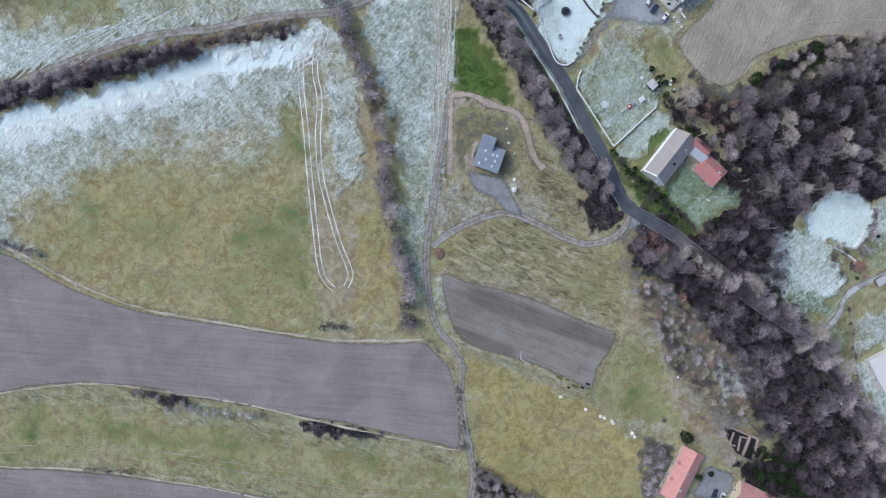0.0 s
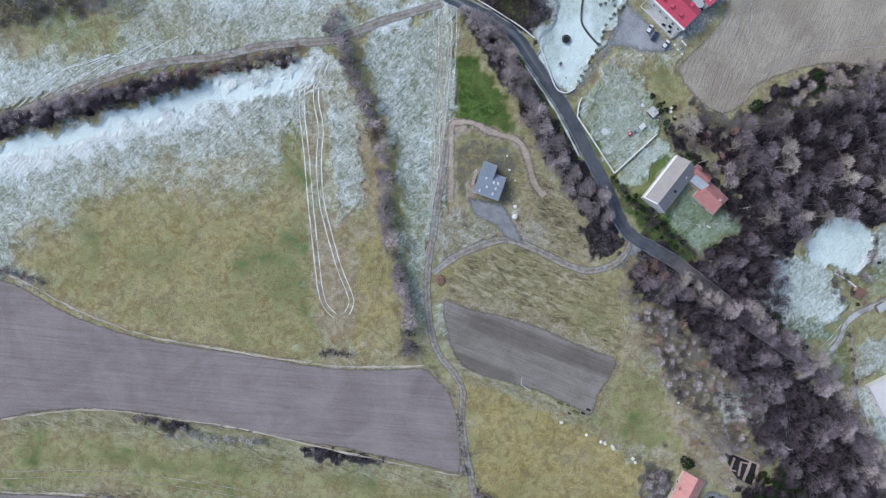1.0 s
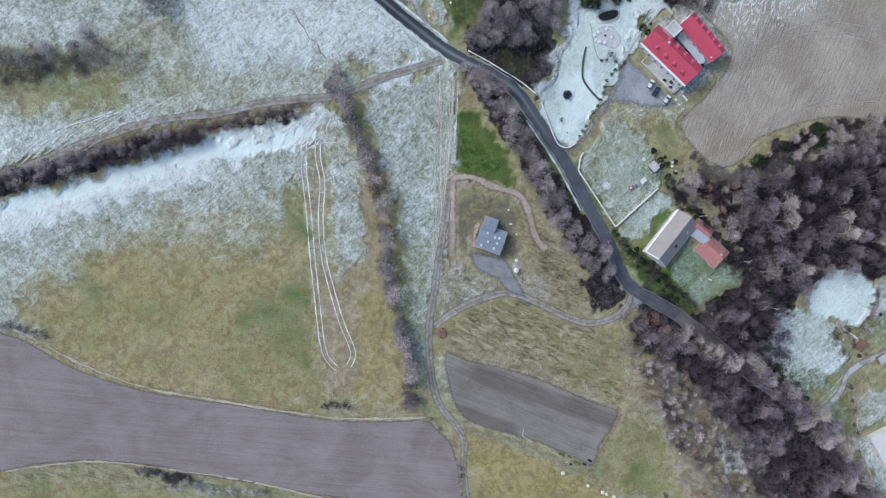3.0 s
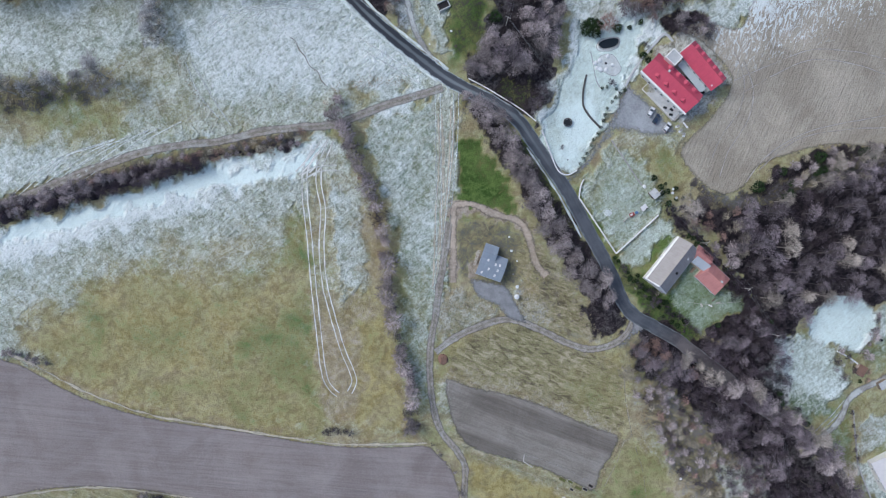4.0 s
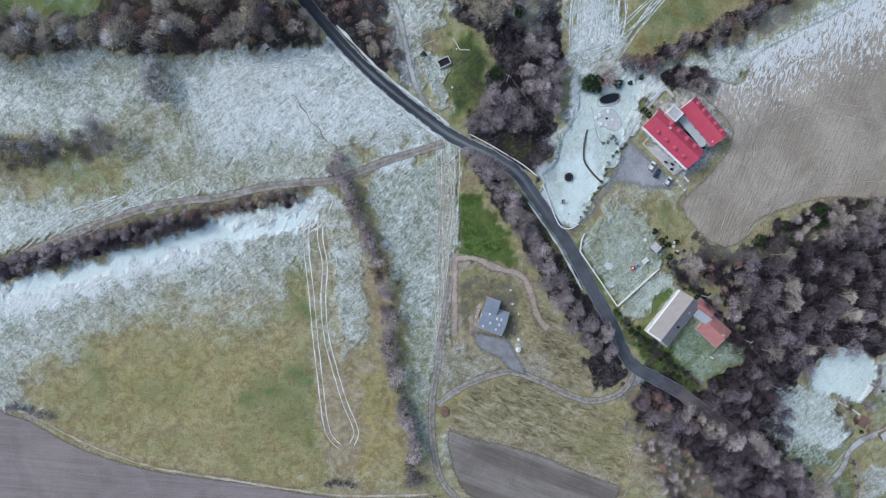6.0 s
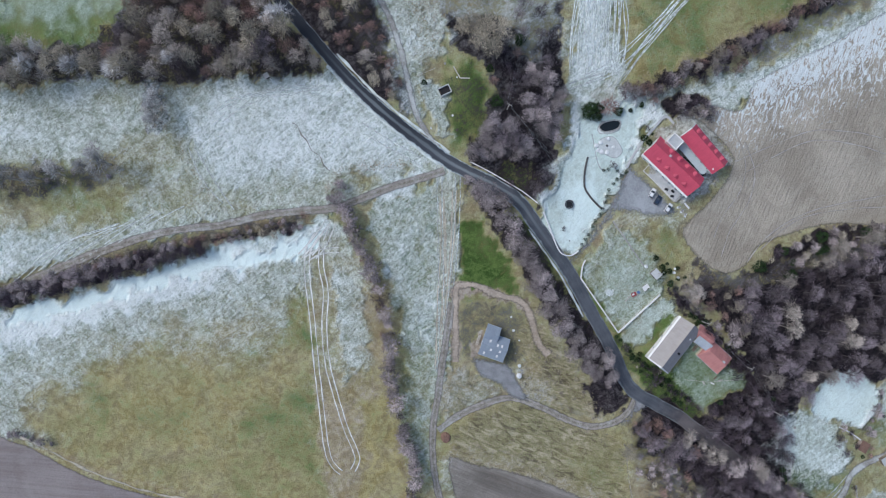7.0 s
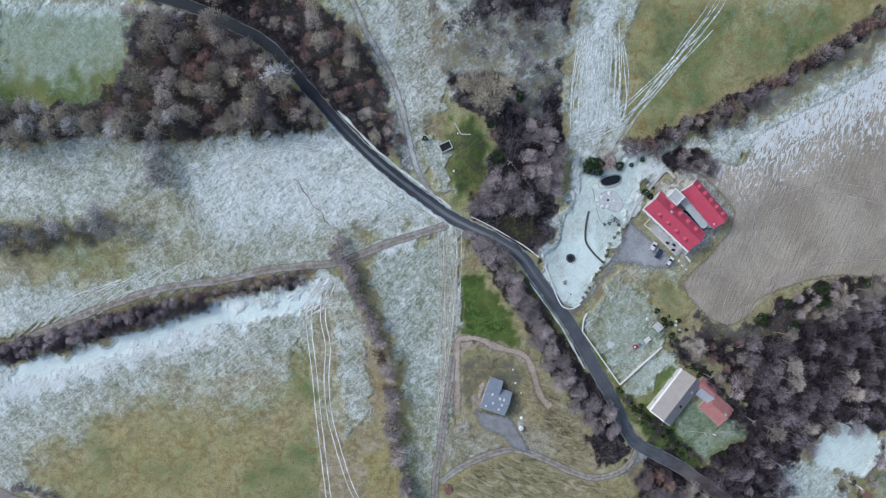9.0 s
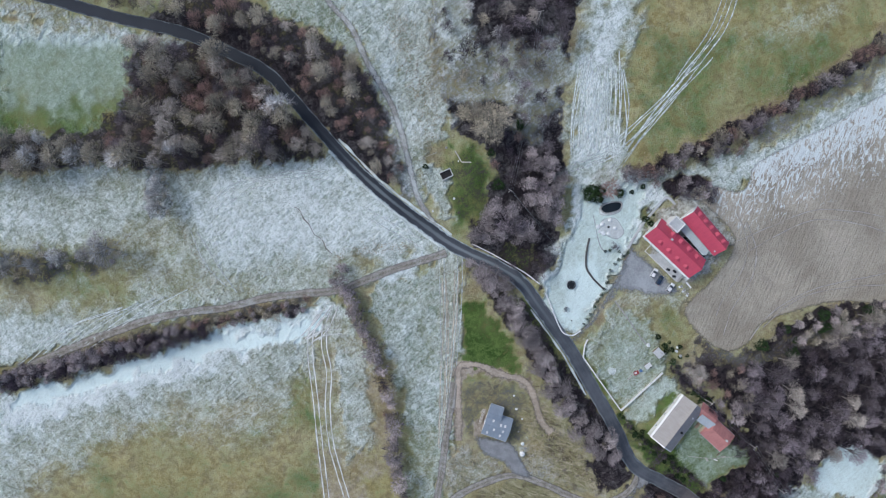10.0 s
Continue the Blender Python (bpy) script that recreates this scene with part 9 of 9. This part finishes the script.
row([(-178.0, 59.7), (-164.3, 64.2), (-148.3, 70.1), (-132.3, 75.4), (-118.6, 79.5), (-102.9, 82.7), (-87.1, 85.1), (-71.2, 88.1), (-57.5, 90.8)], 2.4, 78, [(BUSH, 3), (OLIVE_BUSH, 2), (RUST_BUSH, 2)], (0.5, 0.85), 1.3, into=HEDGE_W)
row([(-96.9, 80.4), (-86.7, 82.7), (-75.5, 84.3), (-59.7, 86.6)], 3.0, 32, [(OLIVE_BUSH, 2), (BUSH, 3), (RUST_BUSH, 1)], (0.6, 0.9), 1.0, into=HEDGE_W)
row([(-41.4, 93.5), (-38.8, 88.2), (-36.0, 81.7), (-32.7, 74.0), (-30.1, 66.4), (-27.3, 57.5), (-25.1, 47.4), (-24.0, 37.2), (-23.7, 25.8), (-22.0, 14.3), (-19.0, 3.8), (-17.0, -4.5), (-14.7, -14.0), (-14.3, -23.6), (-14.8, -30.8)], 3.7, 33, [(BUSH, 5), (DARK_BUSH, 1)], (1.3, 1.75), 0.9)
row([(-40.3, 86.3), (-36.9, 77.6), (-32.9, 69.9), (-29.6, 61.1), (-28.2, 48.7), (-26.9, 37.4)], 4.0, 34, [(OLIVE_BUSH, 2), (RUST_BUSH, 2), (BUSH, 1)], (0.5, 0.8), 0.8)
row([(-19.8, 0.2), (-17.1, -9.3), (-16.5, -21.2), (-17.3, -30.9)], 3.0, 35, [(BUSH, 3), (OLIVE_BUSH, 1)], (0.7, 1.0), 1.2)
wood([(-49.7, 102.9), (-41.8, 105.0), (-40.8, 98.2), (-46.6, 96.0)], 3.2, 36, [(OLIVE_BUSH, 3), (BUSH, 2)], (0.9, 1.3))
row([(72.1, 139.9), (86.6, 144.2), (102.1, 150.6), (119.6, 159.8), (134.9, 166.8), (152.2, 177.4), (170.9, 190.0), (186.0, 200.8)], 3.0, 37, [(RUST_BUSH, 3), (BUSH, 4), (DARK_BUSH, 2), (OLIVE_BUSH, 1)], (1.1, 1.7), 1.8, into=HEDGE_E)
row([(77.7, 138.3), (97.8, 144.7), (113.4, 149.6), (124.3, 156.1)], 3.6, 38, [(BUSH, 3), (RUST_BUSH, 2), (DARK_BUSH, 1)], (0.8, 1.3), 1.5, into=HEDGE_E)
row([(98.6, 149.3), (109.5, 153.9), (118.2, 159.2)], 5.0, 39, [(GREY, 1), (MAUVE, 1)], (0.5, 0.65), 1.5)
row([(-52.3, -32.7), (-47.6, -32.0), (-41.2, -33.3)], 1.8, 40, [(DARK_BUSH, 1)], (0.6, 0.8), 0.5)
row([(-130.6, -60.5), (-121.2, -62.3), (-110.6, -64.3)], 2.2, 41, [(DARK_BUSH, 2), (BUSH, 1)], (0.6, 0.9), 0.8)
row([(-116.7, -67.8), (-109.5, -67.3), (-100.1, -69.4), (-78.6, -72.0)], 3.0, 42, [(RIME_BUSH, 1)], (0.9, 1.3), 1.2)
row([(-61.8, -74.7), (-49.7, -77.3), (-37.6, -79.9), (-25.5, -81.0)], 2.0, 43, [(DARK_BUSH, 3), (OLIVE_BUSH, 1)], (0.45, 0.7), 0.8)
row([(-5.8, -39.5), (-2.2, -44.4), (1.5, -49.4), (5.1, -55.6), (6.8, -68.1), (8.4, -85.9)], 2.6, 44, [(BUSH, 2), (DARK_BUSH, 1), (OLIVE_BUSH, 2)], (0.4, 0.8), 0.6)
wood([(15.0, -94.5), (26.2, -101.1), (41.2, -109.0), (44.1, -130.1), (14.0, -129.7)], 3.4, 45, [(BUSH, 4), (RIME_BUSH, 1)], (0.9, 1.4))
row([(-182.0, 2.1), (-173.1, 0.2), (-166.4, -2.6)], 2.6, 46, [(BUSH, 1)], (0.6, 0.9), 1.0)
row([(-154.2, -95.1), (-135.1, -96.8)], 4.0, 47, [(RUST_BUSH, 1), (BUSH, 1)], (0.5, 0.7), 0.4)
# gardens
row([(86.5, 73.1), (90.2, 67.1), (97.5, 57.4), (106.1, 47.7), (116.0, 36.6), (125.9, 26.6)], 3.2, 48, [(GREEN_BUSH, 4), (DARK_BUSH, 3)], (0.8, 1.2), 1.4)
wood([(70.9, 41.0), (81.7, 32.7), (92.7, 22.7), (103.8, 10.8), (100.8, 7.6), (90.5, 15.8), (78.2, 27.9)], 2.6, 65, [(GREEN_BUSH, 4), (DARK_BUSH, 2), (OLIVE_BUSH, 1)], (0.45, 0.9))
wood([(90.1, 63.6), (97.3, 56.8), (108.8, 44.6), (125.7, 26.7), (129.7, 16.8), (118.6, 24.4), (104.9, 43.0), (93.9, 55.2)], 3.4, 66, [(GREEN_BUSH, 2), (DARK_BUSH, 5)], (0.7, 1.2))
wood([(78.1, 32.3), (87.8, 27.2), (97.6, 17.2), (103.8, 12.1), (92.8, 17.2), (83.1, 24.9)], 2.4, 49, [(GREEN_BUSH, 4), (DARK_BUSH, 2)], (0.6, 1.0))
row([(70.5, 40.8), (74.7, 34.7), (78.3, 30.9)], 2.4, 50, [(GREEN_BUSH, 2), (DARK_BUSH, 1)], (0.5, 0.8), 0.5)
wood([(88.7, 71.9), (96.8, 73.0), (99.4, 63.5), (92.4, 63.6)], 3.0, 51, [(GREEN_BUSH, 4)], (0.5, 0.9))
for x, y, s in ((56.2, 132.1) + (2.0,), (59.0, 130.8) + (2.0,), (60.3, 133.4) + (1.7,), (57.6, 133.9) + (1.6,), (68.4, 132.4) + (1.5,), (77.8, 135.0) + (0.8,), (73.4, 132.9) + (0.7,)):
    GREEN_BUSH.plant(x, y, s)
RUST_BUSH.plant(*(63.9, 133.8), 1.8)
RUST_BUSH.plant(*(82.3, 136.0), 1.2)
DARK_BUSH.plant(*(66.6, 111.1), 0.7)
DARK_BUSH.plant(*(47.2, 85.8), 0.6)
GREEN_BUSH.plant(*(-8.9, 143.6), 0.9)
for p in [(54.8, 79.5), (56.1, 81.6), (57.5, 83.5), (59.1, 86.7), (60.2, 89.0), (61.8, 91.6), (62.9, 93.9), (63.8, 96.7), (64.4, 99.0), (65.5, 101.5), (67.1, 104.0), (68.7, 105.8), (70.5, 107.4), (72.3, 108.7), (63.1, 109.3), (64.9, 109.8), (68.8, 109.0)]:
    BALL.plant(p[0], p[1], 1.1)
wood([(163.2, 2.2), (171.1, 1.0), (175.3, -6.3), (169.6, -12.4), (165.5, -6.3)], 3.4, 54, [(DARK_BUSH, 3), (RIME_BUSH, 2), (BUSH, 1)], (0.6, 1.0))
wood([(175.6, -10.0), (180.2, -6.4), (183.2, -13.7), (177.3, -16.1)], 3.0, 55, [(GREEN_BUSH, 1), (RUST_BUSH, 2)], (0.6, 0.9))
row([(174.4, -26.0), (176.9, -36.0), (178.4, -46.1)], 2.6, 56, [(OLIVE_BUSH, 2), (DARK_BUSH, 1)], (0.5, 0.7), 0.4)
row([(183.2, 16.6), (181.5, 7.0), (178.6, -1.5)], 2.6, 57, [(BUSH, 2), (DARK_BUSH, 1)], (0.6, 0.9), 0.6)
wood([(142.4, -15.9), (152.8, -25.7), (158.1, -30.7), (153.3, -33.1), (142.9, -23.2)], 4.0, 58, [(GREEN_BUSH, 3), (DARK_BUSH, 1)], (0.8, 1.2))

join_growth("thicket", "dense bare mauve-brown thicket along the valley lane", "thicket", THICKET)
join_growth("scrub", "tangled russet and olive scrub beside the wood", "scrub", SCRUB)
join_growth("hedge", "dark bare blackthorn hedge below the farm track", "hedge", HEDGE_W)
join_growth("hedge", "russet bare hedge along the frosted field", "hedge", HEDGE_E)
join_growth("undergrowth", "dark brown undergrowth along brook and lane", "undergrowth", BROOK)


def tuft_strip(line, width, count, seed):
    rng = np.random.RandomState(seed)
    c = smooth_line(line, 1.0)
    k = rng.randint(0, len(c), count)
    return c[k] + rng.normal(size=(count, 2)) * width * 0.5


def tufts(name, label, spots, material, size, blades, seed):
    """Clumps of blades that lean outwards, in one mesh."""
    rng = np.random.RandomState(seed)
    spots = np.repeat(spots, blades, axis=0)
    a = rng.uniform(0, 6.283, len(spots))
    base = np.column_stack([spots + rng.normal(size=spots.shape) * 0.12, rise(spots[:, 0], spots[:, 1]) - 0.05])
    tip = base + np.column_stack([np.cos(a) * 0.7, np.sin(a) * 0.7, rng.uniform(0.35, 1.0, len(a))]) * size * rng.uniform(0.5, 1.2, (len(a), 1))
    tone = rng.uniform(0.3, 1.0, len(a))
    v, f, tones = spikes(base, tip, 0.09 * size * rng.uniform(0.7, 1.4, len(a)), tone * 0.6, tone)
    geo = Geo()
    geo.v, geo.f = v.tolist(), f.tolist()
    return tagged(part(name, geo, material, attrs={"tip": tones}), label, "grass", kind="stuff")


margins = [tuft_strip(line, w, c, i) for i, (line, w, c) in enumerate((
    ([(-196.3, 3.7), (-183.0, -0.5), (-169.6, -5.6), (-149.6, -16.7), (-131.3, -23.5), (-115.1, -26.9), (-91.7, -30.6), (-72.8, -33.8), (-56.2, -36.8), (-39.5, -38.0), (-10.6, -38.4)], 1.4, 900),
    ([(-202.2, -63.5), (-188.0, -61.4), (-173.6, -58.5), (-152.3, -57.4), (-128.6, -59.3), (-112.1, -62.8), (-83.6, -68.0), (-45.0, -75.3), (-5.9, -84.6), (6.9, -88.0)], 1.2, 900),
    ([(-204.8, -93.0), (-166.7, -94.3), (-138.1, -97.7), (-111.6, -101.8), (-82.5, -106.5)], 1.2, 350),
    ([(-0.5, -9.3), (12.2, -13.2), (27.8, -16.3), (42.4, -21.2), (54.6, -26.8), (67.0, -31.8), (74.9, -35.8)], 1.0, 350),
    ([(11.2, -43.9), (23.4, -47.4), (35.6, -51.5), (50.5, -59.6), (65.5, -67.3), (88.4, -81.7)], 1.3, 500),
    ([(75.7, -37.7), (72.8, -44.9), (68.1, -52.4), (65.4, -61.2)], 1.2, 250),
    ([(8.3, -53.3), (8.8, -68.4), (10.4, -86.2)], 0.8, 200),
    ([(76.0, 144.1), (91.7, 149.5), (113.9, 160.3), (135.8, 172.0), (153.2, 182.2), (172.0, 195.3)], 2.5, 900),
    ([(35.3, 44.6), (41.4, 33.2), (51.1, 21.5), (60.9, 9.8)], 3.5, 500),
    ([(-0.9, 19.1), (10.8, 21.4), (20.3, 18.7)], 2.5, 250),
    ([(-44.4, 108.4), (-30.7, 111.7), (-14.8, 111.5)], 2.5, 250),
    ([(-33.1, 66.9), (-28.3, 48.9), (-27.1, 28.3), (-22.2, 5.0), (-18.9, -18.9)], 1.6, 500),
    ([(-19.5, 201.0), (-13.4, 182.0), (-7.1, 164.7), (-5.0, 156.0)], 6.0, 600),
    ([(-107.1, 121.7), (-99.0, 105.7), (-93.8, 98.7)], 2.0, 120)))]
tufts("dry_grass", "tufts of bleached dry grass along field margins", np.concatenate(margins), STRAW, 0.75, 4, 70)
